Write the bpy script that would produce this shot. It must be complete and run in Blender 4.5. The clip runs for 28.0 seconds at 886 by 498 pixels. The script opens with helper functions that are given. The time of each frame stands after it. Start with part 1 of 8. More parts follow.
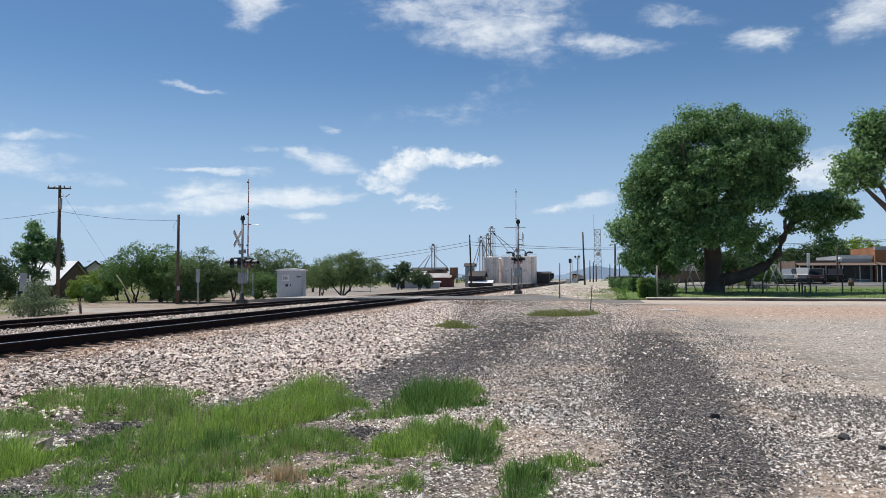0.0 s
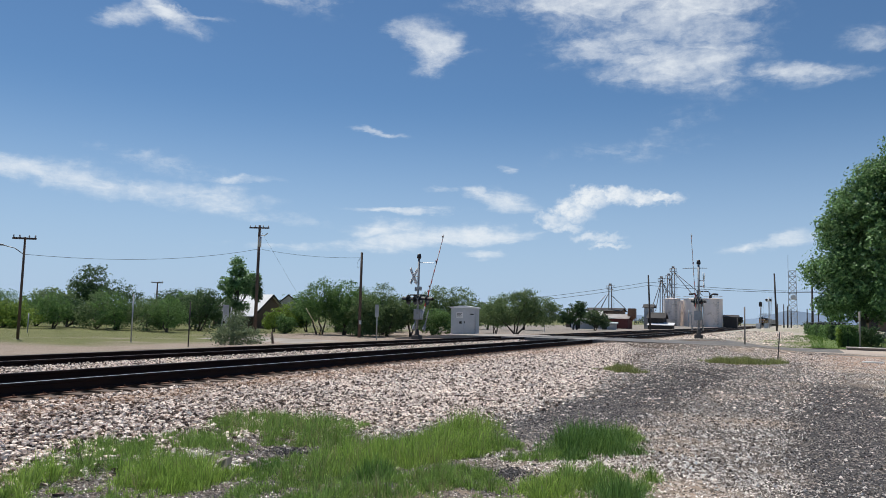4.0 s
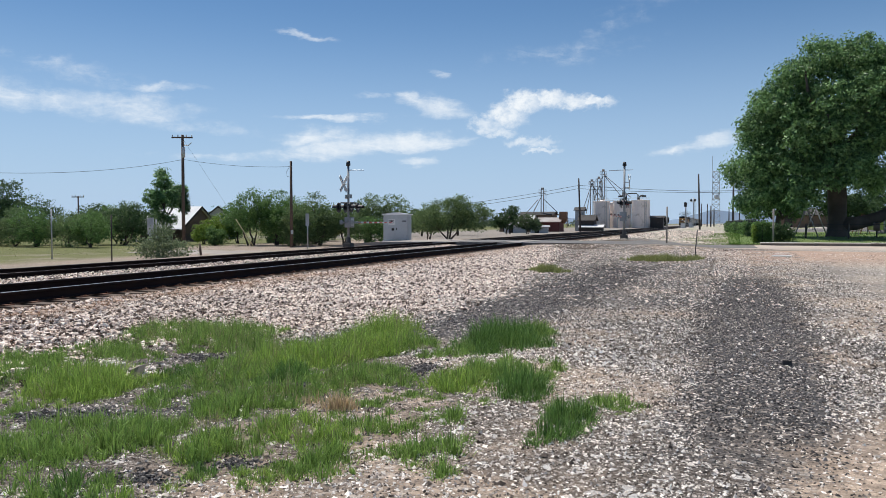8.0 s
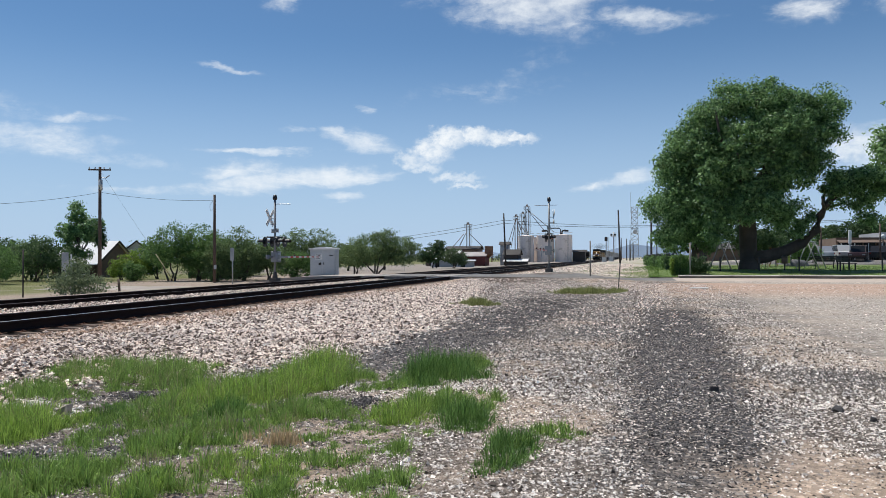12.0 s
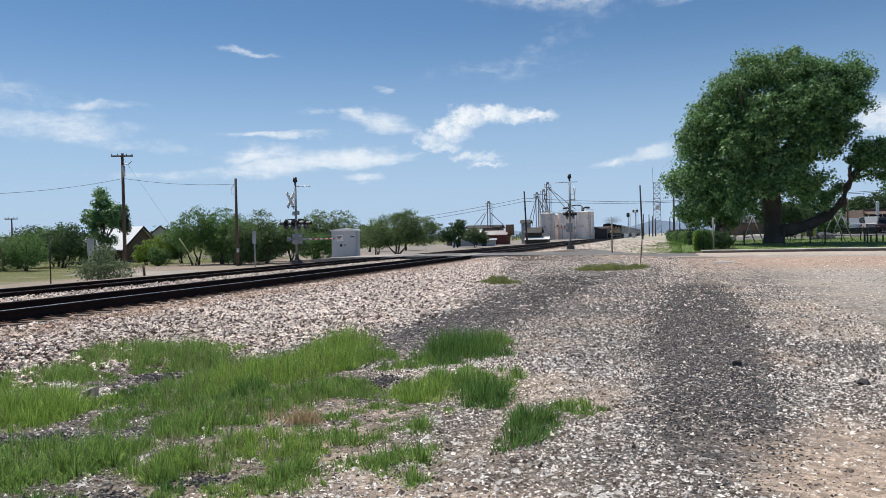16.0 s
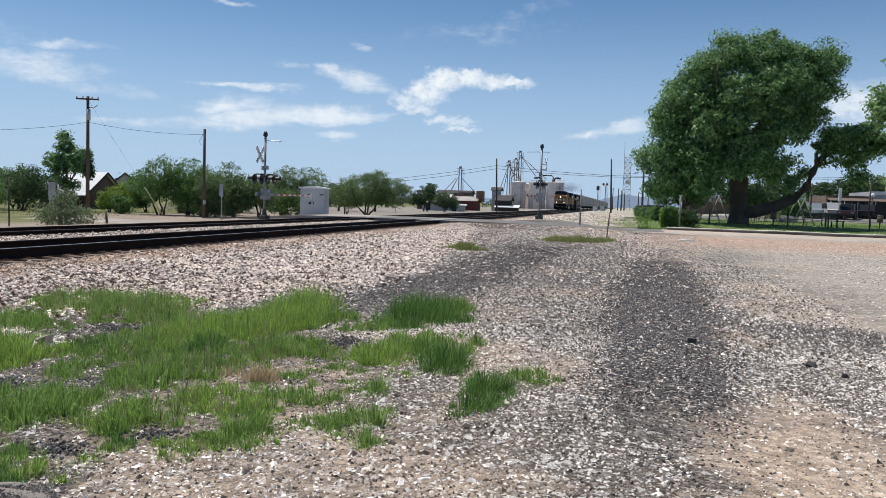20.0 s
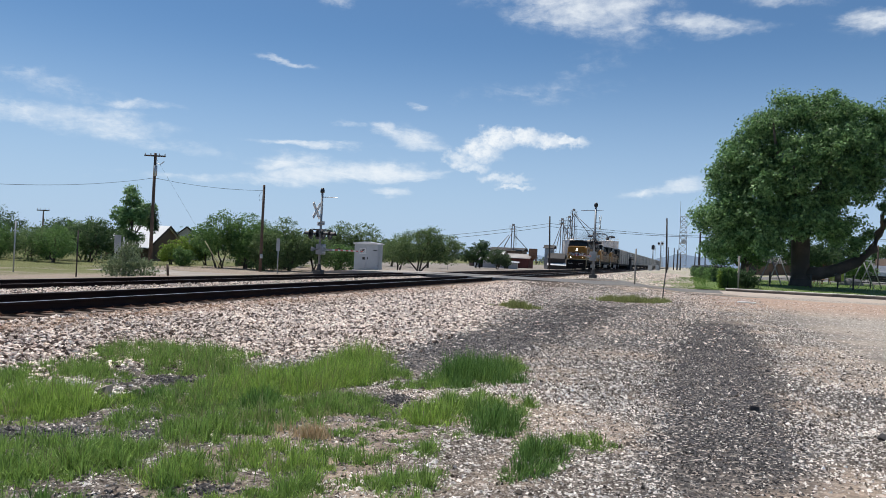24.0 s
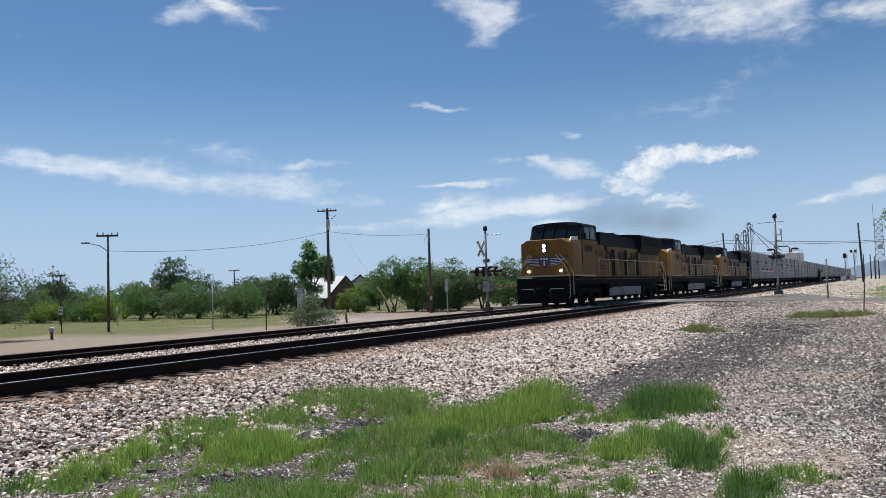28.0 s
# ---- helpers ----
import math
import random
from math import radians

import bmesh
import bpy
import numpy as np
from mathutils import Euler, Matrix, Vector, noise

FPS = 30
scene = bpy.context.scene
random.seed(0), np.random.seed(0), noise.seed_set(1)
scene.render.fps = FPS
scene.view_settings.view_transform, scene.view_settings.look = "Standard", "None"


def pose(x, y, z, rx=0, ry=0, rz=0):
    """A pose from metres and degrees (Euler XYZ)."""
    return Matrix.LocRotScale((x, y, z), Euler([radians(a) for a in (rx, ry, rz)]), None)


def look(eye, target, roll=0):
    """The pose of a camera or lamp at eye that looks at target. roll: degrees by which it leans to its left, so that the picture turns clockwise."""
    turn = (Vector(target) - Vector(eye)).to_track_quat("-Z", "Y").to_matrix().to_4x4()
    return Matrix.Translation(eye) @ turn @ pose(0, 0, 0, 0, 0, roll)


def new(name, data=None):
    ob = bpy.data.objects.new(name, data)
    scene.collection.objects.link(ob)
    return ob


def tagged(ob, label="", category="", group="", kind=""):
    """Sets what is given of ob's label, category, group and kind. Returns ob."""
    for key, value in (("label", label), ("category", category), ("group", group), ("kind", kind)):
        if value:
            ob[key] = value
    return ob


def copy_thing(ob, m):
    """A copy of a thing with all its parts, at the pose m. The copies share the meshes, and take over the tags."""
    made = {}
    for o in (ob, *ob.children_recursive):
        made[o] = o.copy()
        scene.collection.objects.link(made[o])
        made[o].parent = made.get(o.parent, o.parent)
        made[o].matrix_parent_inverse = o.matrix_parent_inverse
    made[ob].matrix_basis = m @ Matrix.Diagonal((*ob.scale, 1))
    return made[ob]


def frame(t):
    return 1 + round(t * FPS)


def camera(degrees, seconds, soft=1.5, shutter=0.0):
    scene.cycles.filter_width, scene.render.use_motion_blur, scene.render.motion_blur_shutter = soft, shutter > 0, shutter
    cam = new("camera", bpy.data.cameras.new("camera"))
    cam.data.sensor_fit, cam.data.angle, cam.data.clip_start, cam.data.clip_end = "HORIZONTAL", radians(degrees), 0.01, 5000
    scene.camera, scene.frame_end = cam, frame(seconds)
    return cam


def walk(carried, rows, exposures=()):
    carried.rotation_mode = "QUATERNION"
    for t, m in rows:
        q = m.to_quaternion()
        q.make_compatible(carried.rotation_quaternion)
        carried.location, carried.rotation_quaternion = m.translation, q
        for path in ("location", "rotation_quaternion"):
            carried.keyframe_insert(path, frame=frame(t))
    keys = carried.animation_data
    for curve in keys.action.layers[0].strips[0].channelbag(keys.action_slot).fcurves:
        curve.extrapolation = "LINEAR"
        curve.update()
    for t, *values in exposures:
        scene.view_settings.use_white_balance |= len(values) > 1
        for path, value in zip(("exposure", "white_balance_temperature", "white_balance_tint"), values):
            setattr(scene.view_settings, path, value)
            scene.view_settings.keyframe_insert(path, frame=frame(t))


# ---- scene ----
cam = camera(61.1, 28.0, soft=0.6)
PATH = [
    (0, (10.31, -0.027, 1.137), (9.909, 1.93, 1.217), -0.0),
    (0.5, (10.403, -0.018, 1.141), (9.981, 1.933, 1.261), 0.5),
    (1, (10.526, 0.004, 1.144), (10.068, 1.944, 1.304), 0.3),
    (1.5, (10.583, 0.003, 1.16), (9.99, 1.904, 1.344), -1.4),
    (2, (10.666, -0.065, 1.175), (9.887, 1.764, 1.397), -1.5),
    (2.5, (10.675, -0.072, 1.236), (9.714, 1.662, 1.498), -0.9),
    (3, (10.667, -0.079, 1.195), (9.507, 1.514, 1.535), -0.6),
    (3.2, (10.661, -0.088, 1.19), (9.384, 1.412, 1.534), -0.9),
    (3.5, (10.645, -0.1, 1.183), (9.442, 1.468, 1.49), -0.1),
    (4, (10.597, -0.1, 1.175), (9.754, 1.705, 1.351), 1.5),
    (4.5, (10.611, -0.078, 1.171), (10.078, 1.846, 1.297), 1.1),
    (6.5, (10.666, -0.071, 1.132), (9.898, 1.775, 1.08), -1.8),
    (7, (10.651, -0.053, 1.128), (9.986, 1.83, 1.003), -0.9),
    (7.5, (10.787, -0.018, 1.122), (10.144, 1.873, 1.021), 0.1),
    (8, (10.859, -0.023, 1.12), (10.175, 1.855, 1.052), -0.0),
    (8.5, (10.792, -0.096, 1.11), (10.168, 1.804, 1.088), -0.4),
    (9, (10.737, -0.126, 1.106), (10.202, 1.801, 1.122), 0.1),
    (9.5, (10.727, -0.126, 1.098), (10.247, 1.815, 1.098), 0.7),
    (10, (10.747, -0.138, 1.094), (10.268, 1.803, 1.076), 0.4),
    (10.5, (10.75, -0.136, 1.101), (10.239, 1.797, 1.116), -0.4),
    (11, (10.745, -0.143, 1.1), (10.227, 1.788, 1.129), -0.4),
    (11.5, (10.74, -0.139, 1.098), (10.243, 1.798, 1.121), -0.1),
    (13.5, (10.731, -0.141, 1.097), (10.218, 1.792, 1.126), -0.7),
    (14, (10.737, -0.136, 1.089), (10.205, 1.792, 1.104), -1.2),
    (14.5, (10.739, -0.138, 1.086), (10.189, 1.784, 1.082), -1.3),
    (15, (10.738, -0.141, 1.089), (10.185, 1.781, 1.081), -1.3),
    (15.5, (10.749, -0.134, 1.091), (10.202, 1.79, 1.085), -1.1),
    (16, (10.765, -0.115, 1.086), (10.214, 1.807, 1.056), -1.2),
    (16.5, (10.815, -0.079, 1.103), (10.254, 1.84, 1.045), -1.4),
    (17, (10.849, -0.043, 1.105), (10.268, 1.87, 1.064), -1.1),
    (17.5, (10.864, -0.02, 1.101), (10.277, 1.892, 1.076), -1.2),
    (18, (10.881, -0.013, 1.103), (10.298, 1.9, 1.057), -0.7),
    (18.5, (10.913, 0.017, 1.099), (10.299, 1.919, 1.02), -0.5),
    (19, (10.912, 0.036, 1.096), (10.257, 1.923, 0.996), -0.4),
    (19.5, (10.858, -0.034, 1.105), (10.279, 1.877, 0.983), 0.4),
    (20, (10.793, -0.098, 1.103), (10.324, 1.842, 0.977), 1.9),
    (20.5, (10.827, -0.099, 1.109), (10.313, 1.827, 0.941), 1.3),
    (22.5, (10.8, -0.108, 1.14), (10.289, 1.824, 1.21), 1.9),
    (23, (10.787, -0.106, 1.143), (10.283, 1.826, 1.258), 1.6),
    (23.5, (10.78, -0.115, 1.136), (10.244, 1.809, 1.236), 1.7),
    (24, (10.774, -0.097, 1.122), (10.165, 1.808, 1.141), 2.7),
    (24.5, (10.773, -0.047, 1.12), (10.142, 1.849, 1.021), 2.6),
    (25, (10.789, -0.079, 1.113), (10.246, 1.833, 0.89), 3.7),
    (25.5, (10.818, -0.101, 1.128), (10.277, 1.815, 0.94), 3.1),
    (26, (10.803, -0.104, 1.154), (10.163, 1.789, 1.216), 1.3),
    (26.5, (10.78, -0.123, 1.146), (10.015, 1.724, 1.199), 0.9),
    (27, (10.757, -0.133, 1.144), (9.91, 1.679, 1.155), 0.2),
    (27.5, (10.714, -0.107, 1.134), (9.776, 1.659, 1.178), -1.4),
    (28, (10.694, -0.106, 1.126), (9.689, 1.62, 1.232), -1.8),
]
walk(cam, [(t, look(eye, target, roll)) for t, eye, target, roll in PATH], [(0.0, 0.0), (1.5, -0.03), (3.0, -0.15), (4.0, -0.10), (5.5, 0.0), (22.0, 0.0), (28.0, -0.03)])

# ---------------------------------------------------------------- light
SUN_WAY = Vector((-0.34, 0.20, 0.92)).normalized()      # from the ground towards the sun
sun = new("sun", bpy.data.lights.new("sun", "SUN"))
sun.data.energy, sun.data.angle, sun.data.color = 4.7, radians(0.53), (1.0, 0.96, 0.89)
sun.matrix_world = look((0, 0, 60), Vector((0, 0, 60)) - SUN_WAY)


class Nodes:
    """A node tree, written as arithmetic."""

    def __init__(self, tree):
        self.t = tree
        tree.nodes.clear()

    def add(self, kind, operation=None, data_type=None):
        n = self.t.nodes.new(kind)
        if operation:
            n.operation = operation
        if data_type:
            n.data_type = data_type
        return n

    def put(self, socket, value):
        if isinstance(value, bpy.types.NodeSocket):
            self.t.links.new(value, socket)
        else:
            socket.default_value = value

    def math(self, op, a, b=0.0, c=0.0, clamp=False):
        n = self.add("ShaderNodeMath", op)
        n.use_clamp = clamp
        for socket, value in zip(n.inputs, (a, b, c)):
            self.put(socket, value)
        return n.outputs[0]

    def vec(self, op, a, b=(0, 0, 0)):
        n = self.add("ShaderNodeVectorMath", op)
        self.put(n.inputs[0], a)
        self.put(n.inputs[1], b)
        return n.outputs["Value" if op in ("LENGTH", "DOT_PRODUCT") else "Vector"]

    def step(self, x, lo, hi, a=0.0, b=1.0):
        n = self.add("ShaderNodeMapRange")
        n.interpolation_type = "SMOOTHSTEP"
        for socket, value in zip(n.inputs, (x, lo, hi, a, b)):
            self.put(socket, value)
        return n.outputs[0]

    def noise(self, where, scale, detail=4.0, rough=0.55, distort=0.0):
        n = self.add("ShaderNodeTexNoise")
        self.put(n.inputs["Vector"], where)
        n.inputs["Scale"].default_value, n.inputs["Detail"].default_value = scale, detail
        n.inputs["Roughness"].default_value, n.inputs["Distortion"].default_value = rough, distort
        return n.outputs["Fac"]

    def cells(self, where, scale, feature="F1", out="Color"):
        n = self.add("ShaderNodeTexVoronoi")
        n.feature = feature
        self.put(n.inputs["Vector"], where)
        n.inputs["Scale"].default_value = scale
        return n.outputs[out]

    def mix(self, fac, a, b):
        n = self.add("ShaderNodeMix", data_type="RGBA")
        for socket, value in zip((n.inputs[0], n.inputs[6], n.inputs[7]), (fac, a, b)):
            self.put(socket, value if isinstance(value, (float, int, bpy.types.NodeSocket)) else (*value[:3], 1.0))
        return n.outputs[2]

    def scale(self, colour, by):
        n = self.add("ShaderNodeMix", data_type="RGBA")
        n.blend_type = "MULTIPLY"
        n.inputs[0].default_value = 1.0
        self.put(n.inputs[6], colour if isinstance(colour, bpy.types.NodeSocket) else (*colour[:3], 1.0))
        grey = self.add("ShaderNodeCombineColor")
        for k in range(3):
            self.put(grey.inputs[k], by)
        self.t.links.new(grey.outputs[0], n.inputs[7])
        return n.outputs[2]

    def split(self, v):
        n = self.add("ShaderNodeSeparateXYZ")
        self.put(n.inputs[0], v)
        return n.outputs

    def join(self, x, y, z=0.0):
        n = self.add("ShaderNodeCombineXYZ")
        for socket, value in zip(n.inputs, (x, y, z)):
            self.put(socket, value)
        return n.outputs[0]

    def bump(self, height, strength, distance):
        n = self.add("ShaderNodeBump")
        n.inputs["Strength"].default_value, n.inputs["Distance"].default_value = strength, distance
        self.put(n.inputs["Height"], height)
        return n.outputs[0]


# ---------------------------------------------------------------- sky with high thin cloud
world = bpy.data.worlds.new("sky")
world.use_nodes = True
scene.world = world
w = Nodes(world.node_tree)
air = w.add("ShaderNodeTexSky")
air.sky_type, air.sun_disc, air.altitude = "NISHITA", False, 1200.0
air.air_density, air.dust_density, air.ozone_density = 1.0, 0.0, 3.0
air.sun_elevation = math.asin(SUN_WAY.z)
air.sun_rotation = math.atan2(SUN_WAY.x, SUN_WAY.y)
way = w.add("ShaderNodeTexCoord").outputs["Generated"]
sx, sy, sz = w.split(way)
az = w.math("MULTIPLY", w.math("ARCTAN2", sx, sy), 57.2958)
el = w.math("MULTIPLY", w.math("ARCSINE", w.math("MINIMUM", sz, 0.9999)), 57.2958)
# cloud forms: azimuth and height in degrees, half width, half height, lean, weight
CLOUDS_HIGH_WEST = [(-85, 18, 12, 3, 3, 0.7), (-65.6, 20.7, 4.5, 1.5, 7, 0.9), (-59, 22.5, 2.7, 0.9, 18, 0.7), (-58.9, 17.2, 1.1, 0.2, 6, 0.3), (-55.2, 25.5, 4.9, 1.7, 7, 1), (-49.8, 23, 1.1, 0.6, 4, 0.6), (-49.6, 24.5, 2.6, 1.4, 10, 0.8), (-48.6, 20.1, 1.7, 0.6, 14, 0.8), (-46, 20.7, 2.6, 0.6, -22, 1), (-45.7, 27.1, 1.8, 1, -27, 0.7), (-43.8, 20.6, 2.2, 0.3, 2, 0.6)]
CLOUDS_HIGH_NEAR = [(-40.2, 25, 5, 1.8, -14, 0.95), (-37.9, 23.8, 3.6, 0.9, -5, 0.8), (-30.2, 13.5, 1.9, 0.15, -4, 0.55), (-29.6, 26.8, 5, 1.6, -13, 0.9)]
CLOUDS_HIGH_MID = [(-26.3, 20.3, 2, 1.1, -9, 1.1), (-25.9, 19.2, 1.5, 0.8, 16, 0.8), (-23.7, 19.7, 1.5, 0.3, -5, 0.4), (-22.5, 25.4, 6.1, 1.9, -11, 0.9), (-15.4, 24.1, 6.4, 2.3, -17, 1), (-12.6, 20.2, 3.8, 1.1, 1, 0.8), (-11.3, 12.6, 6.2, 1, 6, 0.33), (-10.5, 17.4, 1.8, 0.5, -8, 0.6), (-8.9, 23, 5.8, 2.2, -16, 0.95), (-8.6, 18.4, 3.9, 1.3, -1, 1), (-6.8, 14.7, 2.7, 0.7, 12, 0.3), (-5, 18.9, 3, 1.8, -11, 0.9), (1.1, 17.1, 3.2, 0.6, -6, 0.85), (11.4, 16.5, 2.2, 0.7, -4, 1), (18.2, 17, 2.2, 1.1, 4, 1), (6, 18.6, 2.2, 0.5, -8, 0.6), (-10, 13, 6.5, 0.5, 3, 0.3)]
CLOUDS_HIGH_EAST = [(30, 20, 9, 3, 0, 0.7), (60, 14, 14, 3, 0, 0.7), (-56.7, 9.2, 4.2, 0.6, -5, 1), (-49.5, 8.6, 7.4, 0.8, -4, 0.75), (-46.6, 10.4, 3.8, 0.6, -7, 0.5), (-44, 8.1, 4.7, 0.9, -4, 0.7), (-40.6, 9.5, 2.4, 0.3, 0, 0.6), (-38, 6.9, 3.5, 0.4, 0, 0.5), (-35.4, 5, 6.5, 0.3, 2, 0.5), (-30.5, 5.1, 3.6, 0.4, 2, 0.65), (-29.7, 6.4, 2.6, 0.55, 2, 0.9), (-28.4, 7.8, 3.2, 0.17, 0, 0.8), (-27, 5.9, 4.0, 0.62, 3, 1.05), (-25.4, 8, 1.7, 0.15, 0, 0.6), (-25.4, 9.4, 1.1, 0.22, -8, 0.6)]
CLOUDS_LOW_WEST = [(-22.9, 6.2, 3.6, 0.58, 1, 1.05), (-22.5, 9.1, 1.1, 0.55, -10, 0.95), (-21.7, 4.7, 1.6, 0.22, 0, 0.7), (-20.6, 11.3, 0.8, 0.2, -14, 0.6), (-20.4, 8.7, 2.1, 0.65, -8, 1.0), (-19.5, 6.5, 2, 0.25, 2, 0.7), (-18.9, 8.2, 1.1, 0.35, -5, 0.7), (-1.9, 5.4, 2.4, 0.3, 6, 0.75), (-0.2, 5.8, 1.7, 0.38, 8, 0.85), (15.1, 7.4, 2.6, 1.2, 10, 0.9)]
# lumpy bright heads: azimuth and height, half width, half height, weight
HEADS = [(-16.6, 7.4, 1.2, 0.5, 0.8), (-15.2, 8.1, 1.3, 0.8, 1.1), (-14.0, 9.1, 1.3, 0.7, 1.2), (-12.2, 9.35, 1.4, 0.5, 1.15), (-10.4, 9.0, 1.5, 0.45, 1.1), (-8.5, 9.0, 1.2, 0.36, 1.1), (-15.6, 6.8, 0.9, 0.3, 0.8), (-13.3, 6.1, 1.6, 0.3, 0.8), (-12.5, 5.5, 1.1, 0.2, 0.8), (-25.6, 19.9, 1.0, 0.7, 0.9), (-46.2, 20.7, 1.2, 0.4, 0.8), (15.0, 7.2, 2.0, 0.8, 0.9)]
spot = w.join(az, el)
stretched = w.vec("MULTIPLY", spot, (0.16, 0.42, 1.0))
warp = w.noise(stretched, 0.9, 5.0, 0.6)
warp2 = w.noise(w.vec("ADD", stretched, (31.0, 7.0, 0.0)), 0.9, 5.0, 0.6)
bent = w.join(w.math("ADD", az, w.math("MULTIPLY", w.math("SUBTRACT", warp, 0.5), 6.0)), w.math("ADD", el, w.math("MULTIPLY", w.math("SUBTRACT", warp2, 0.5), 2.4)))
veil = None
for a, e, half, high, lean, weight in CLOUDS_HIGH_WEST + CLOUDS_HIGH_NEAR + CLOUDS_HIGH_MID + CLOUDS_HIGH_EAST + CLOUDS_LOW_WEST:
    half, high = 1.25 * half, 1.3 * high
    m = w.add("ShaderNodeMapping")
    m.vector_type = "TEXTURE"
    w.put(m.inputs["Vector"], bent)
    m.inputs["Location"].default_value, m.inputs["Rotation"].default_value, m.inputs["Scale"].default_value = (a, e, 0), (0, 0, radians(lean)), (half, high, 1)
    one = w.step(w.vec("LENGTH", m.outputs[0]), 1.75, 0.0, 0.0, weight)
    veil = one if veil is None else w.math("MAXIMUM", veil, one)
wisps = w.noise(w.vec("MULTIPLY", bent, (0.30, 0.85, 1.0)), 0.7, 8.0, 0.58, 0.9)
puffs = w.noise(w.vec("MULTIPLY", spot, (0.8, 1.1, 1.0)), 1.1, 8.0, 0.62)
grain = w.math("ADD", w.math("MULTIPLY", wisps, 0.62), w.math("MULTIPLY", puffs, 0.38))
cloud = w.step(w.math("ADD", veil, w.math("MULTIPLY", w.math("SUBTRACT", grain, 0.52), 2.2)), 0.06, 1.4, 0.0, 0.88)
cloud = w.math("MULTIPLY", cloud, w.step(veil, 0.0, 0.4))
lumps = w.noise(w.vec("MULTIPLY", spot, (1.0, 1.25, 1.0)), 1.15, 7.0, 0.6)
lumps2 = w.noise(w.vec("ADD", w.vec("MULTIPLY", spot, (1.0, 1.25, 1.0)), (17.0, 5.0, 0.0)), 1.15, 7.0, 0.6)
curled = w.join(w.math("ADD", az, w.math("MULTIPLY", w.math("SUBTRACT", lumps, 0.5), 2.6)), w.math("ADD", el, w.math("MULTIPLY", w.math("SUBTRACT", lumps2, 0.5), 1.5)))
for a, e, half, high, weight in HEADS:
    m = w.add("ShaderNodeMapping")
    m.vector_type = "TEXTURE"
    w.put(m.inputs["Vector"], curled)
    m.inputs["Location"].default_value, m.inputs["Scale"].default_value = (a, e, 0), (1.15 * half, 1.2 * high, 1)
    cloud = w.math("MAXIMUM", cloud, w.math("MULTIPLY", w.step(w.vec("LENGTH", m.outputs[0]), 1.35, 0.35, 0.0, 0.8 * weight), w.step(lumps, 0.28, 0.62, 0.45, 1.0)))
cloud = w.math("MINIMUM", cloud, 0.95)
blue = w.add("ShaderNodeBackground")
tinted = w.add("ShaderNodeMix", data_type="RGBA")
tinted.blend_type = "MULTIPLY"
tinted.inputs[0].default_value, tinted.inputs[7].default_value = 1.0, (0.79, 0.985, 1.08, 1.0)
w.put(tinted.inputs[6], air.outputs[0])
w.put(blue.inputs[0], tinted.outputs[2])
blue.inputs[1].default_value = 0.086
haze = w.add("ShaderNodeBackground")                      # pale dusty air low over the plain
haze.inputs[0].default_value, haze.inputs[1].default_value = (0.445, 0.592, 0.805, 1.0), 1.0
clear = w.add("ShaderNodeMixShader")
w.put(clear.inputs[0], w.step(el, 17.0, -1.0, 0.0, 0.92))
w.t.links.new(blue.outputs[0], clear.inputs[1])
w.t.links.new(haze.outputs[0], clear.inputs[2])
white = w.add("ShaderNodeBackground")
white.inputs[0].default_value, white.inputs[1].default_value = (0.93, 0.97, 1.0, 1.0), 1.0
both = w.add("ShaderNodeMixShader")
w.put(both.inputs[0], cloud)
w.t.links.new(clear.outputs[0], both.inputs[1])
w.t.links.new(white.outputs[0], both.inputs[2])
w.t.links.new(both.outputs[0], w.add("ShaderNodeOutputWorld").inputs[0])


# ---------------------------------------------------------------- materials
def surface(name, colour, rough=0.6, metal=0.0, other=None, grain=6.0, dirt=0.5, relief=0.0, stain=None, island=0.0, spec=0.5, world_space=False):
    """Colour with fine grain, larger stains, a little relief and a step from object to object."""
    m = bpy.data.materials.new(name)
    m.use_nodes = True
    n = Nodes(m.node_tree)
    where = n.add("ShaderNodeNewGeometry").outputs["Position"] if world_space else n.add("ShaderNodeTexCoord").outputs["Object"]
    fine, broad = n.noise(where, grain * 6, 4, 0.6), n.noise(where, grain * 0.35, 5, 0.6)
    base = n.mix(n.step(broad, 0.35, 0.68), colour, other or [c * (1 - 0.35 * dirt) for c in colour])
    if stain:
        base = n.mix(n.step(n.noise(where, grain * 1.1, 6, 0.65), 0.55, 0.68), base, stain)
    lot = n.add("ShaderNodeObjectInfo").outputs["Random"]
    if island:
        lot = n.add("ShaderNodeNewGeometry").outputs["Random Per Island"]
    k = n.math("ADD", n.math("MULTIPLY_ADD", fine, 0.35 * dirt, 1 - 0.175 * dirt), n.math("MULTIPLY_ADD", lot, max(island, 0.1), -max(island, 0.1) / 2))
    p = n.add("ShaderNodeBsdfPrincipled")
    n.put(p.inputs["Base Color"], n.scale(base, k))
    n.put(p.inputs["Roughness"], n.math("MULTIPLY_ADD", broad, 0.25, rough - 0.12, clamp=True))
    p.inputs["Metallic"].default_value = metal
    p.inputs["Specular IOR Level"].default_value = spec
    if relief:
        n.put(p.inputs["Normal"], n.bump(n.noise(where, grain * 5, 6, 0.65), 0.6, relief))
    n.t.links.new(p.outputs[0], n.add("ShaderNodeOutputMaterial").inputs[0])
    return m


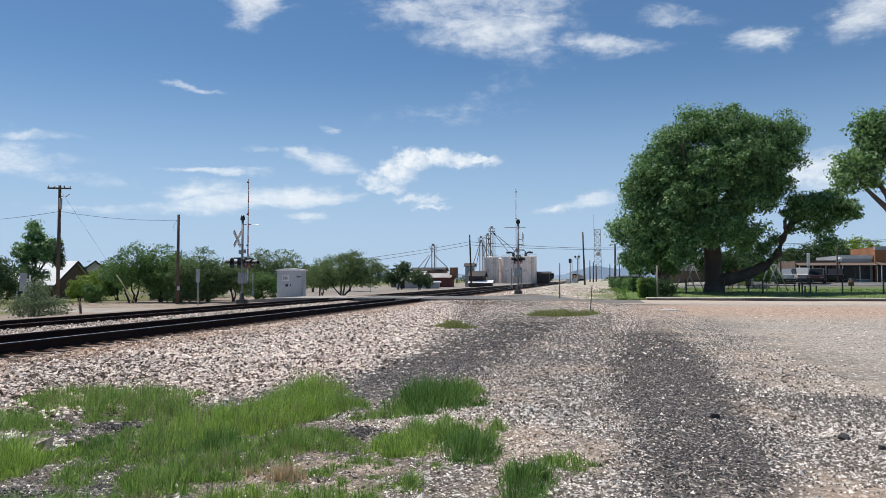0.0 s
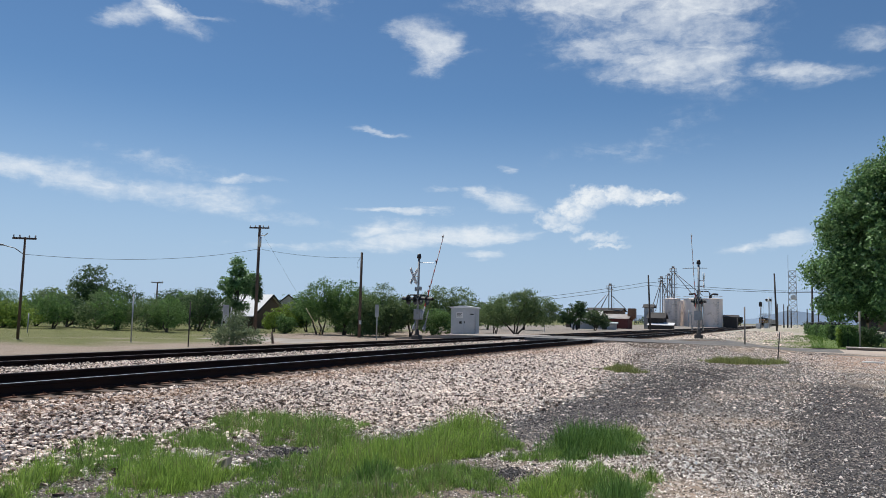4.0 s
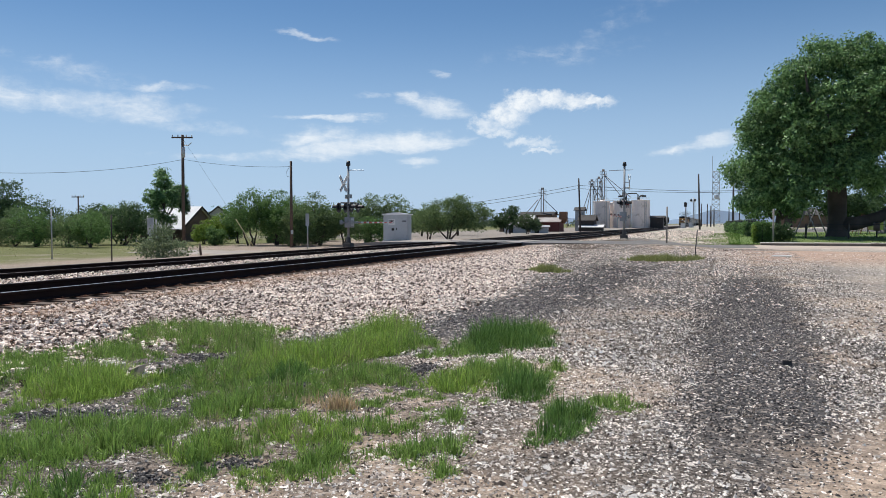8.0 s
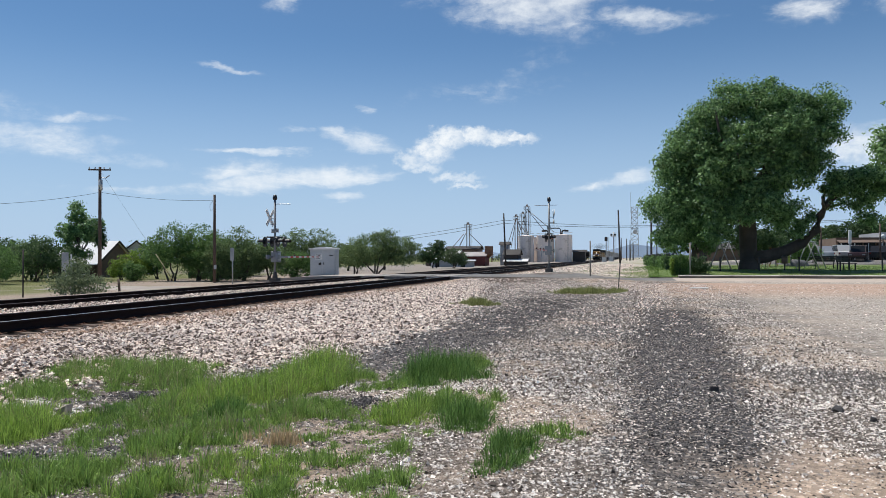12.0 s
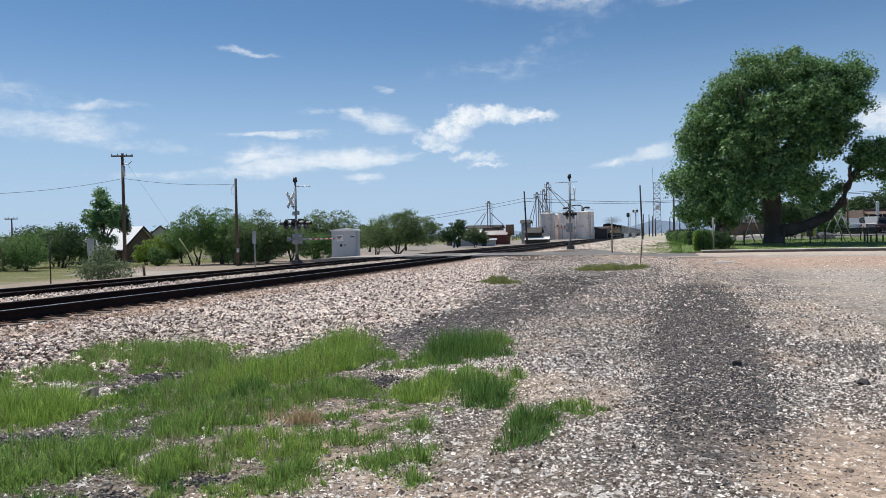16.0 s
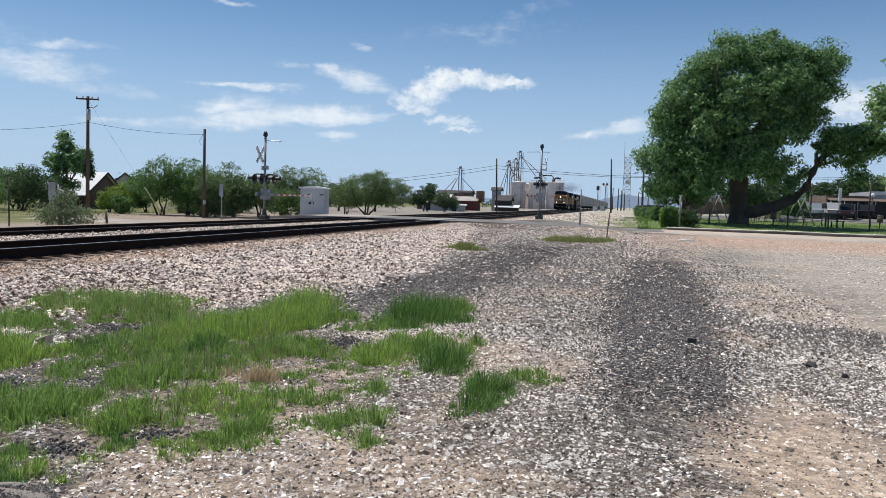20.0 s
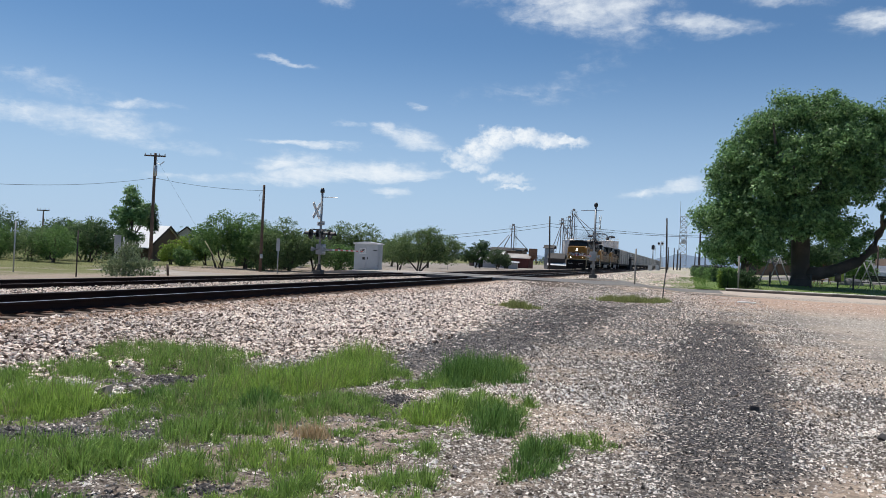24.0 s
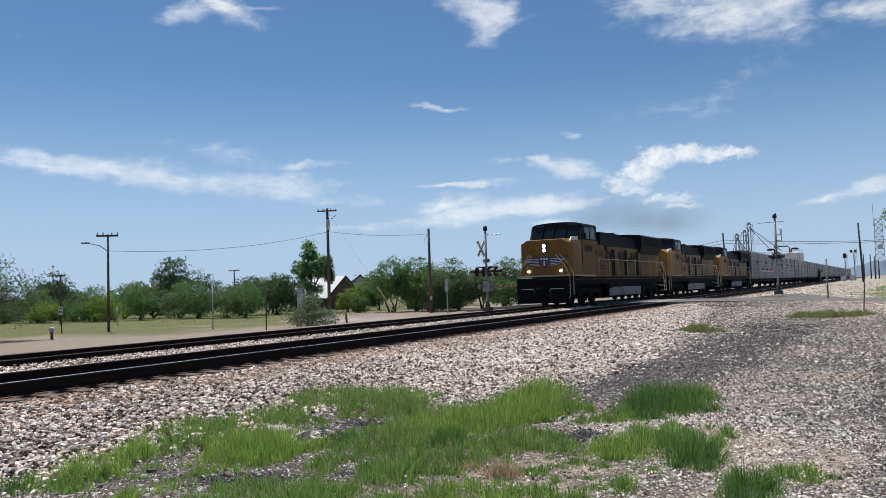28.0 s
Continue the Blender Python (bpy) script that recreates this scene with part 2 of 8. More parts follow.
def foliage(name, dark, light, thin=0.35, rough=0.6, patch=0.9):
    m = bpy.data.materials.new(name)
    m.use_nodes = True
    n = Nodes(m.node_tree)
    geo = n.add("ShaderNodeNewGeometry")
    where = geo.outputs["Position"]
    lot = n.math("ADD", n.math("MULTIPLY", geo.outputs["Random Per Island"], 0.6), n.math("MULTIPLY", n.noise(where, patch, 3), 0.55))
    base = n.mix(n.step(lot, 0.2, 0.95), dark, light)
    p = n.add("ShaderNodeBsdfPrincipled")
    n.put(p.inputs["Base Color"], base)
    p.inputs["Roughness"].default_value = rough
    p.inputs["Specular IOR Level"].default_value = 0.2
    tr = n.add("ShaderNodeBsdfTranslucent")
    n.put(tr.inputs[0], n.mix(0.5, base, light))
    both = n.add("ShaderNodeMixShader")
    both.inputs[0].default_value = thin
    n.t.links.new(p.outputs[0], both.inputs[1])
    n.t.links.new(tr.outputs[0], both.inputs[2])
    n.t.links.new(both.outputs[0], n.add("ShaderNodeOutputMaterial").inputs[0])
    return m


def glow(name, colour, strength):
    m = bpy.data.materials.new(name)
    m.use_nodes = True
    n = Nodes(m.node_tree)
    e = n.add("ShaderNodeEmission")
    e.inputs[0].default_value, e.inputs[1].default_value = (*colour, 1), strength
    n.t.links.new(e.outputs[0], n.add("ShaderNodeOutputMaterial").inputs[0])
    return m


def ground_material():
    m = bpy.data.materials.new("ground_earth")
    m.use_nodes = True
    n = Nodes(m.node_tree)
    where = n.add("ShaderNodeNewGeometry").outputs["Position"]
    x, y, _ = n.split(where)
    wob = n.math("MULTIPLY", n.math("SUBTRACT", n.noise(where, 0.55, 5, 0.6), 0.5), 3.0)
    wob2 = n.math("MULTIPLY", n.math("SUBTRACT", n.noise(where, 1.7, 5, 0.65), 0.5), 1.6)
    xw, yw = n.math("ADD", x, wob), n.math("ADD", y, wob)
    xs = n.math("ADD", x, wob2)
    # chips of stone in grey fines
    chip = n.split(n.cells(where, 34.0))
    chip2 = n.split(n.cells(where, 15.0))
    gap = n.cells(where, 34.0, "DISTANCE_TO_EDGE", "Distance")
    pick = n.math("GREATER_THAN", chip[0], 0.42)
    stone = n.mix(chip[1], (0.16, 0.13, 0.11), (0.54, 0.47, 0.41))
    fines = n.mix(n.noise(where, 3.0, 6, 0.65), (0.06, 0.046, 0.036), (0.20, 0.155, 0.12))
    tiny = n.split(n.cells(where, 66.0))
    tiny_gap = n.cells(where, 66.0, "DISTANCE_TO_EDGE", "Distance")
    crumbs = n.mix(n.math("GREATER_THAN", tiny[0], 0.45), fines, n.mix(tiny[1], (0.16, 0.13, 0.105), (0.46, 0.40, 0.35)))
    # shade between crumbs put into the colour: darker towards each cell edge
    fines = n.scale(crumbs, n.step(tiny_gap, 0.0, 0.16, 0.25, 1.0))
    yard = n.mix(n.math("MULTIPLY", pick, n.step(gap, 0.0, 0.12)), fines, stone)
    yard = n.mix(n.math("GREATER_THAN", chip2[0], 0.93), yard, (0.72, 0.68, 0.64))
    yard = n.scale(yard, 0.72)
    tan = n.mix(n.noise(where, 2.2, 6, 0.7), (0.40, 0.30, 0.22), (0.55, 0.43, 0.335))
    lot_grey = n.mix(n.noise(where, 0.8, 6, 0.7), (0.36, 0.315, 0.27), (0.56, 0.50, 0.44))
    coarse = n.split(n.cells(where, 22.0))
    lot_grey = n.scale(lot_grey, n.math("MULTIPLY_ADD", n.math("POWER", coarse[0], 2.0), 0.75, 0.72))
    tan = n.scale(tan, n.math("MULTIPLY_ADD", n.math("POWER", coarse[1], 2.0), 0.6, 0.78))
    patch = n.step(n.noise(where, 0.42, 5, 0.6), 0.47, 0.60)
    ground = n.mix(n.math("MULTIPLY", patch, n.step(xw, 5.0, 9.0)), yard, n.mix(0.7, yard, tan))
    ground = n.mix(n.math("MULTIPLY", n.step(xw, 12.3, 16.5), 0.85), ground, lot_grey)
    reddish = n.math("MULTIPLY", n.math("MULTIPLY", n.step(yw, 27.0, 34.0), n.step(xw, 9.5, 13.0)), n.step(yw, 41.0, 40.0))
    ground = n.mix(n.math("MULTIPLY", reddish, 0.8), ground, n.mix(n.noise(where, 1.5, 6, 0.7), (0.44, 0.285, 0.205), (0.54, 0.385, 0.295)))
    # dark wheel tracks of asphalt grit along the drive
    c2 = n.math("MULTIPLY_ADD", y, 0.033, 11.0)
    b2 = n.math("MULTIPLY", n.step(n.math("ABSOLUTE", n.math("SUBTRACT", xs, c2)), 1.0, 0.5), n.math("MULTIPLY", n.step(yw, 3.6, 6.6), n.step(yw, 27.0, 20.0)))
    c1 = n.math("MULTIPLY_ADD", y, 0.045, 6.85)
    b1 = n.math("MULTIPLY", n.step(n.math("ABSOLUTE", n.math("SUBTRACT", xs, c1)), 1.5, 0.55), n.math("MULTIPLY", n.step(yw, 8.2, 10.0), n.step(yw, 31.0, 24.0)))
    c3 = n.math("MULTIPLY_ADD", n.math("SUBTRACT", x, 13.0), -0.2, 10.4)
    b3 = n.math("MULTIPLY", n.step(n.math("ABSOLUTE", n.math("SUBTRACT", n.math("ADD", y, wob2), c3)), 1.0, 0.2), n.math("MULTIPLY", n.step(xs, 12.0, 13.0), n.step(x, 19.0, 15.0)))
    b4 = n.math("MULTIPLY", n.step(n.noise(where, 0.9, 4, 0.6), 0.52, 0.60), n.math("MULTIPLY", n.step(xs, 8.9, 7.9), n.math("MULTIPLY", n.step(yw, 9.0, 6.5), n.step(x, 4.0, 5.0))))
    b5 = n.math("MULTIPLY", n.math("MULTIPLY", n.step(xs, 5.6, 7.0), n.step(xs, 11.4, 10.2)), n.math("MULTIPLY", n.math("MULTIPLY", n.step(yw, 11.0, 15.0), n.step(yw, 34.0, 26.0)), n.step(n.noise(where, 1.3, 5, 0.7), 0.40, 0.58, 0.15, 0.8)))
    dark = n.math("MAXIMUM", n.math("MAXIMUM", b1, b2), n.math("MAXIMUM", n.math("MULTIPLY", b3, 0.9), n.math("MAXIMUM", b4, b5)))
    grit = n.mix(n.math("GREATER_THAN", chip[0], 0.70), n.mix(chip[1], (0.045, 0.043, 0.045), (0.11, 0.105, 0.105)), stone)
    ground = n.mix(n.math("MULTIPLY", dark, n.step(n.noise(where, 4.0, 5, 0.7), 0.25, 0.55, 0.85, 1.0)), ground, grit)
    sandy = n.step(n.vec("LENGTH", n.join(n.math("DIVIDE", n.math("SUBTRACT", xs, 12.0), 0.75), n.math("DIVIDE", n.math("SUBTRACT", n.math("ADD", y, wob2), 4.6), 1.6))), 1.2, 0.5)
    ground = n.mix(n.math("MULTIPLY", sandy, 0.8), ground, tan)
    # under the coarse ballast: brown fines, darkened for the shade between stones
    bed = n.mix(chip[0], (0.03, 0.023, 0.018), (0.22, 0.165, 0.13))
    ground = n.mix(n.step(n.math("SUBTRACT", xw, n.step(y, 10.0, 4.0, 0.0, -2.4)), 6.3, 4.4), ground, bed)
    # west side: dirt lane, then dry grass
    lane = n.mix(n.noise(where, 1.2, 6, 0.7), (0.27, 0.21, 0.165), (0.40, 0.33, 0.27))
    ground = n.mix(n.step(xw, -8.5, -10.5), ground, lane)
    dry = n.mix(n.noise(where, 0.5, 6, 0.7), (0.095, 0.125, 0.038), (0.24, 0.225, 0.105))
    verge = n.math("MULTIPLY", n.step(n.noise(where, 0.09, 4, 0.6), 0.32, 0.46), n.step(xw, -23.0, -27.0))
    ground = n.mix(n.math("MAXIMUM", n.step(xw, -33.0, -37.0), n.math("MULTIPLY", verge, n.math("MULTIPLY", n.step(y, 26.0, 31.0), n.step(yw, 52.0, 48.0)))), ground, dry)
    # beyond the street
    ground = n.mix(n.math("MULTIPLY", n.step(y, 80.0, 110.0), n.step(x, -70.0, -50.0)), ground, n.mix(n.noise(where, 0.4, 6, 0.7), (0.20, 0.175, 0.15), (0.36, 0.32, 0.28)))
    far = n.mix(n.noise(where, 0.35, 6, 0.7), (0.38, 0.33, 0.27), (0.52, 0.47, 0.40))
    ground = n.mix(n.math("MULTIPLY", n.step(y, 49.0, 52.0), n.step(x, -8.0, -6.0)), ground, far)
    strip_mid = n.math("MULTIPLY", n.math("MULTIPLY", n.step(y, 49.0, 50.0), n.step(x, -3.95, -3.8)), n.step(x, -1.6, -1.75))
    ground = n.mix(strip_mid, ground, n.mix(chip[0], (0.40, 0.36, 0.33), (0.72, 0.67, 0.62)))
    weeds = n.math("MULTIPLY", n.step(n.noise(where, 0.16, 5, 0.65), 0.50, 0.60), n.math("MULTIPLY", n.step(y, 50.0, 54.0), n.step(x, 4.0, 7.0)))
    ground = n.mix(n.math("MULTIPLY", weeds, 0.8), ground, (0.17, 0.21, 0.06))
    p = n.add("ShaderNodeBsdfPrincipled")
    n.put(p.inputs["Base Color"], n.scale(ground, n.math("MULTIPLY_ADD", n.noise(where, 8.0, 5, 0.75), 1.5, 0.25)))
    p.inputs["Roughness"].default_value = 0.93
    p.inputs["Specular IOR Level"].default_value = 0.2
    n.put(p.inputs["Normal"], n.bump(n.math("ADD", n.math("MULTIPLY", n.step(gap, 0.0, 0.25), chip[0]), n.noise(where, 22.0, 5, 0.7)), 0.8, 0.02))
    n.t.links.new(p.outputs[0], n.add("ShaderNodeOutputMaterial").inputs[0])
    return m


def stone_material(name, dark, mid, light, share=0.3, rusty=False):
    """Broken stone: every piece has a tone of its own, with weathered faces."""
    m = bpy.data.materials.new(name)
    m.use_nodes = True
    n = Nodes(m.node_tree)
    geo = n.add("ShaderNodeNewGeometry")
    where, lot = geo.outputs["Position"], geo.outputs["Random Per Island"]
    base = n.mix(n.step(lot, 0.16, 0.5), dark, mid)
    base = n.mix(n.step(lot, 1.0 - 1.6 * share, 1.0 - 0.4 * share), base, light)
    base = n.mix(n.step(n.noise(where, 38.0, 5, 0.65), 0.52, 0.72), base, mid)
    broad = n.noise(where, 0.8, 5, 0.6)
    base = n.scale(base, n.math("MULTIPLY", n.math("MULTIPLY_ADD", broad, 0.7, 0.65), n.math("MULTIPLY_ADD", n.noise(where, 6.0, 4, 0.7), 1.3, 0.37)))
    if rusty:
        x = n.split(where)[0]
        near = n.math("MULTIPLY", n.step(n.math("ABSOLUTE", n.math("SUBTRACT", n.math("ADD", x, n.math("MULTIPLY", broad, 1.2)), 1.2)), 1.7, 0.3), n.step(n.noise(where, 1.7, 5, 0.65), 0.36, 0.60))
        base = n.mix(n.math("MULTIPLY", near, 0.62), base, (0.46, 0.27, 0.15))
    p = n.add("ShaderNodeBsdfPrincipled")
    n.put(p.inputs["Base Color"], base)
    p.inputs["Roughness"].default_value = 0.82
    p.inputs["Specular IOR Level"].default_value = 0.3
    n.put(p.inputs["Normal"], n.bump(n.noise(where, 60.0, 5, 0.65), 0.5, 0.004))
    n.t.links.new(p.outputs[0], n.add("ShaderNodeOutputMaterial").inputs[0])
    return m


GROUND = ground_material()
BALLAST = stone_material("ballast_stone", (0.075, 0.050, 0.038), (0.60, 0.445, 0.35), (1.0, 0.87, 0.765), 0.52, True)
CHIPS = stone_material("gravel_chip", (0.085, 0.066, 0.053), (0.38, 0.31, 0.255), (0.98, 0.90, 0.82), 0.46)
GRIT = stone_material("dark_grit", (0.032, 0.030, 0.031), (0.078, 0.073, 0.072), (0.22, 0.20, 0.185), 0.16)
GRIT_BROWN = stone_material("brown_grit", (0.075, 0.066, 0.058), (0.17, 0.15, 0.135), (0.40, 0.36, 0.33), 0.12)
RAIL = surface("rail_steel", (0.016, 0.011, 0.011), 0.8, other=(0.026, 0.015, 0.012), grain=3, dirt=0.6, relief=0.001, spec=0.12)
RAILTOP = surface("polished_rail_head", (0.62, 0.60, 0.58), 0.36, 1.0, grain=2, dirt=0.3)
RAILWORN = surface("dull_rail_head", (0.16, 0.13, 0.12), 0.5, 0.6, grain=2, dirt=0.5)
TIE = surface("creosoted_tie", (0.085, 0.055, 0.04), 0.85, other=(0.14, 0.10, 0.075), grain=4, dirt=0.8, relief=0.004, stain=(0.20, 0.11, 0.07))
PLATE = surface("rusty_plate", (0.16, 0.075, 0.045), 0.75, 0.4, grain=8, dirt=0.7)
ASPHALT = surface("worn_asphalt", (0.12, 0.115, 0.11), 0.85, other=(0.17, 0.16, 0.15), grain=1.6, dirt=0.7, relief=0.006, stain=(0.24, 0.21, 0.19), world_space=True)
DUSTY = surface("dust_covered_asphalt", (0.47, 0.38, 0.31), 0.9, other=(0.40, 0.34, 0.29), grain=0.8, dirt=0.7, relief=0.004, stain=(0.52, 0.45, 0.38), world_space=True)
WESTROAD = surface("dusty_pale_road", (0.30, 0.265, 0.23), 0.9, other=(0.42, 0.37, 0.32), grain=0.8, dirt=0.7, relief=0.004, world_space=True)
# kerb concrete with the shade of its street side put into the colour
KERB_SHADE = surface("shaded_kerb_face", (0.10, 0.085, 0.072), 0.9, other=(0.20, 0.17, 0.145), grain=1.2, dirt=0.7, relief=0.004)
KERB = surface("pale_kerb_concrete", (0.66, 0.62, 0.57), 0.85, grain=1.5, dirt=0.6, relief=0.004)
PANEL = surface("grimy_crossing_concrete", (0.33, 0.30, 0.27), 0.85, other=(0.24, 0.21, 0.19), grain=1.5, dirt=0.8, relief=0.004, stain=(0.16, 0.14, 0.125), world_space=True)
CONCRETE = surface("pale_concrete", (0.55, 0.52, 0.48), 0.8, other=(0.46, 0.43, 0.39), grain=1.5, dirt=0.6, relief=0.004, stain=(0.36, 0.33, 0.30), world_space=True)
LAWN = surface("lawn_soil", (0.10, 0.16, 0.035), 0.9, other=(0.15, 0.19, 0.05), grain=1.2, dirt=0.7, relief=0.02, world_space=True)
WOOD_POLE = surface("weathered_pole", (0.085, 0.055, 0.042), 0.85, other=(0.125, 0.09, 0.07), grain=3, dirt=0.8, relief=0.004)
WOOD_DARK = surface("tarred_pole", (0.035, 0.031, 0.03), 0.85, other=(0.06, 0.05, 0.045), grain=3, dirt=0.8)
WOOD_GREY = surface("grey_wood", (0.30, 0.27, 0.24), 0.85, grain=3, dirt=0.8, relief=0.004)
GALV = surface("galvanised_steel", (0.42, 0.435, 0.45), 0.5, 0.4, other=(0.30, 0.31, 0.32), grain=3, dirt=0.5)
ALU = surface("painted_silver", (0.33, 0.34, 0.35), 0.5, 0.2, grain=3, dirt=0.6, stain=(0.24, 0.23, 0.21))
DARKBASE = surface("stained_footing", (0.10, 0.092, 0.085), 0.85, grain=3, dirt=0.7, relief=0.004)
DUST = surface("asphalt_dust", (0.25, 0.225, 0.20), 0.9, other=(0.19, 0.17, 0.155), grain=6, dirt=0.8, relief=0.01, spec=0.2)
CABINET = surface("cabinet_paint", (0.52, 0.545, 0.56), 0.5, 0.1, grain=1.2, dirt=0.5, relief=0.001, stain=(0.44, 0.45, 0.45))
ROOFWHITE = surface("white_sheet_metal", (0.80, 0.80, 0.79), 0.45, 0.1, grain=0.8, dirt=0.4, stain=(0.60, 0.57, 0.53))
BLACK = surface("black_enamel", (0.018, 0.018, 0.02), 0.45, grain=4, dirt=0.5)
WHITE = surface("white_paint", (0.78, 0.78, 0.76), 0.5, grain=3, dirt=0.4)
RED = surface("red_reflective", (0.60, 0.035, 0.03), 0.4, grain=3, dirt=0.3)
LENSDARK = surface("dull_dark_lens", (0.09, 0.02, 0.02), 0.3, grain=3, dirt=0.4)
LENS = surface("red_lens", (0.25, 0.01, 0.01), 0.15, grain=3, dirt=0.2)
WIRE = surface("cable", (0.03, 0.03, 0.033), 0.6, grain=3, dirt=0.3)
BARK = surface("rough_bark", (0.06, 0.05, 0.042), 0.9, other=(0.11, 0.092, 0.078), grain=2, dirt=0.9, relief=0.03)
LEAF_COTTON = foliage("cottonwood_leaf", (0.030, 0.080, 0.032), (0.29, 0.47, 0.185), 0.30, 0.45)
LEAF_MESQ = foliage("mesquite_leaf", (0.06, 0.105, 0.045), (0.23, 0.32, 0.135), 0.40)
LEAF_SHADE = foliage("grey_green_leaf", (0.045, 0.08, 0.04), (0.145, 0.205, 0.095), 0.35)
LEAF_GREEN = foliage("shrub_leaf", (0.042, 0.095, 0.034), (0.19, 0.32, 0.10), 0.40)
LEAF_LIME = foliage("pale_leaf", (0.11, 0.18, 0.032), (0.32, 0.44, 0.085))
LEAF_DARK = foliage("conifer_leaf", (0.035, 0.07, 0.036), (0.10, 0.165, 0.065), 0.38)
# leaf colour paled and greyed to carry the haze of distance
LEAF_HAZE = foliage("haze_tinted_leaf", (0.07, 0.10, 0.085), (0.17, 0.22, 0.17), 0.3)
LEAF_SAGE = foliage("sage_leaf", (0.09, 0.125, 0.07), (0.24, 0.30, 0.16))
GRASS = foliage("green_grass", (0.022, 0.072, 0.012), (0.38, 0.555, 0.145), 0.35, 0.5, 5.5)
LAWN_GRASS = foliage("mown_grass", (0.085, 0.16, 0.035), (0.20, 0.31, 0.08), 0.4, 0.5, 0.5)
GRASS_BRIGHT = foliage("bright_green_grass", (0.035, 0.105, 0.014), (0.49, 0.67, 0.155), 0.37, 0.5, 5.5)
GRASS_DEEP = foliage("deep_green_grass", (0.02, 0.065, 0.013), (0.22, 0.38, 0.10), 0.32, 0.5, 5.5)
SEED_GRASS = foliage("seeding_grass", (0.20, 0.20, 0.085), (0.42, 0.40, 0.21), 0.35, 0.6)
TUFT_GRASS = foliage("pale_tuft_grass", (0.15, 0.18, 0.06), (0.42, 0.45, 0.18), 0.4, 0.6)
VERGE = foliage("verge_grass", (0.085, 0.13, 0.035), (0.25, 0.27, 0.09), 0.3, 0.6)
DRY_GRASS = foliage("dry_grass", (0.42, 0.31, 0.18), (0.72, 0.56, 0.36), 0.35, 0.6)


# ---------------------------------------------------------------- mesh helpers
class Geo:
    """Vertices and faces of one mesh, put together from simple solids."""

    def __init__(self):
        self.v, self.f = [], []

    def take(self, vs, fs):
        k = len(self.v)
        self.v += [tuple(p) for p in vs]
        self.f += [tuple(i + k for i in face) for face in fs]
        return self

    def box(self, x0, y0, z0, x1, y1, z1, m=None):
        vs = [Vector((x, y, z)) for z in (z0, z1) for x, y in ((x0, y0), (x1, y0), (x1, y1), (x0, y1))]
        vs = [m @ p for p in vs] if m is not None else vs
        return self.take(vs, [(3, 2, 1, 0), (4, 5, 6, 7), (0, 1, 5, 4), (1, 2, 6, 5), (2, 3, 7, 6), (3, 0, 4, 7)])

    def slab(self, outline, lo, hi, axis="y"):
        """A prism: an outline of (a, b) drawn out along an axis. axis x: (y, z); axis y: (x, z); axis z: (x, y)."""
        put = {"x": lambda a, b, t: (t, a, b), "y": lambda a, b, t: (a, t, b), "z": lambda a, b, t: (a, b, t)}[axis]
        n = len(outline)
        vs = [put(a, b, t) for t in (lo, hi) for a, b in outline]
        fs = [tuple(range(n)), tuple(range(2 * n - 1, n - 1, -1))] + [(i, i + n, (i + 1) % n + n, (i + 1) % n) for i in range(n)]
        return self.take(vs, fs)

    def tube(self, pts, radii, n=8, caps=True):
        pts = [Vector(p) for p in pts]
        radii = [radii] * len(pts) if isinstance(radii, (int, float)) else radii
        vs, fs = [], []
        for i, (p, r) in enumerate(zip(pts, radii)):
            way = (pts[min(i + 1, len(pts) - 1)] - pts[max(i - 1, 0)]).normalized()
            side = way.orthogonal().normalized() if abs(way.z) < 0.9 else Vector((1, 0, 0)).cross(way).normalized()
            up = way.cross(side)
            vs += [p + r * (math.cos(a) * side + math.sin(a) * up) for a in (2 * math.pi * k / n for k in range(n))]
        for i in range(len(pts) - 1):
            fs += [(i * n + k, i * n + (k + 1) % n, (i + 1) * n + (k + 1) % n, (i + 1) * n + k) for k in range(n)]
        if caps:
            fs += [tuple(range(n - 1, -1, -1)), tuple(range((len(pts) - 1) * n, len(pts) * n))]
        return self.take(vs, fs)

    def mesh(self, name, smooth=False):
        me = bpy.data.meshes.new(name)
        me.from_pydata(self.v, [], self.f)
        me.update()
        if smooth:
            me.polygons.foreach_set("use_smooth", [True] * len(me.polygons))
        b = bmesh.new()
        b.from_mesh(me)
        bmesh.ops.recalc_face_normals(b, faces=b.faces)
        b.to_mesh(me)
        b.free()
        return me


def array_mesh(name, verts, faces, smooth=False):
    me = bpy.data.meshes.new(name)
    faces = np.ascontiguousarray(faces, dtype=np.int32)
    me.vertices.add(len(verts))
    me.vertices.foreach_set("co", np.ascontiguousarray(verts, dtype=np.float32).ravel())
    me.loops.add(faces.size)
    me.loops.foreach_set("vertex_index", faces.ravel())
    me.polygons.add(len(faces))
    me.polygons.foreach_set("loop_start", np.arange(0, faces.size, faces.shape[1], dtype=np.int32))
    me.update(calc_edges=True)
    me.polygons.foreach_set("use_smooth", [smooth] * len(faces))
    return me


def part(name, geo, material, parent=None, label="", smooth=False):
    me = geo.mesh(name, smooth) if isinstance(geo, Geo) else geo
    if material is not None and not me.materials:
        me.materials.append(material)
    ob = new(name, me)
    ob.parent = parent
    return tagged(ob, label)


def thing(name, x, y, z, label, category, turn=0.0, group="", kind=""):
    ob = new(name)
    ob.empty_display_size = 0.2
    ob.matrix_basis = pose(x, y, z, 0, 0, turn)
    return tagged(ob, label, category, group, kind)


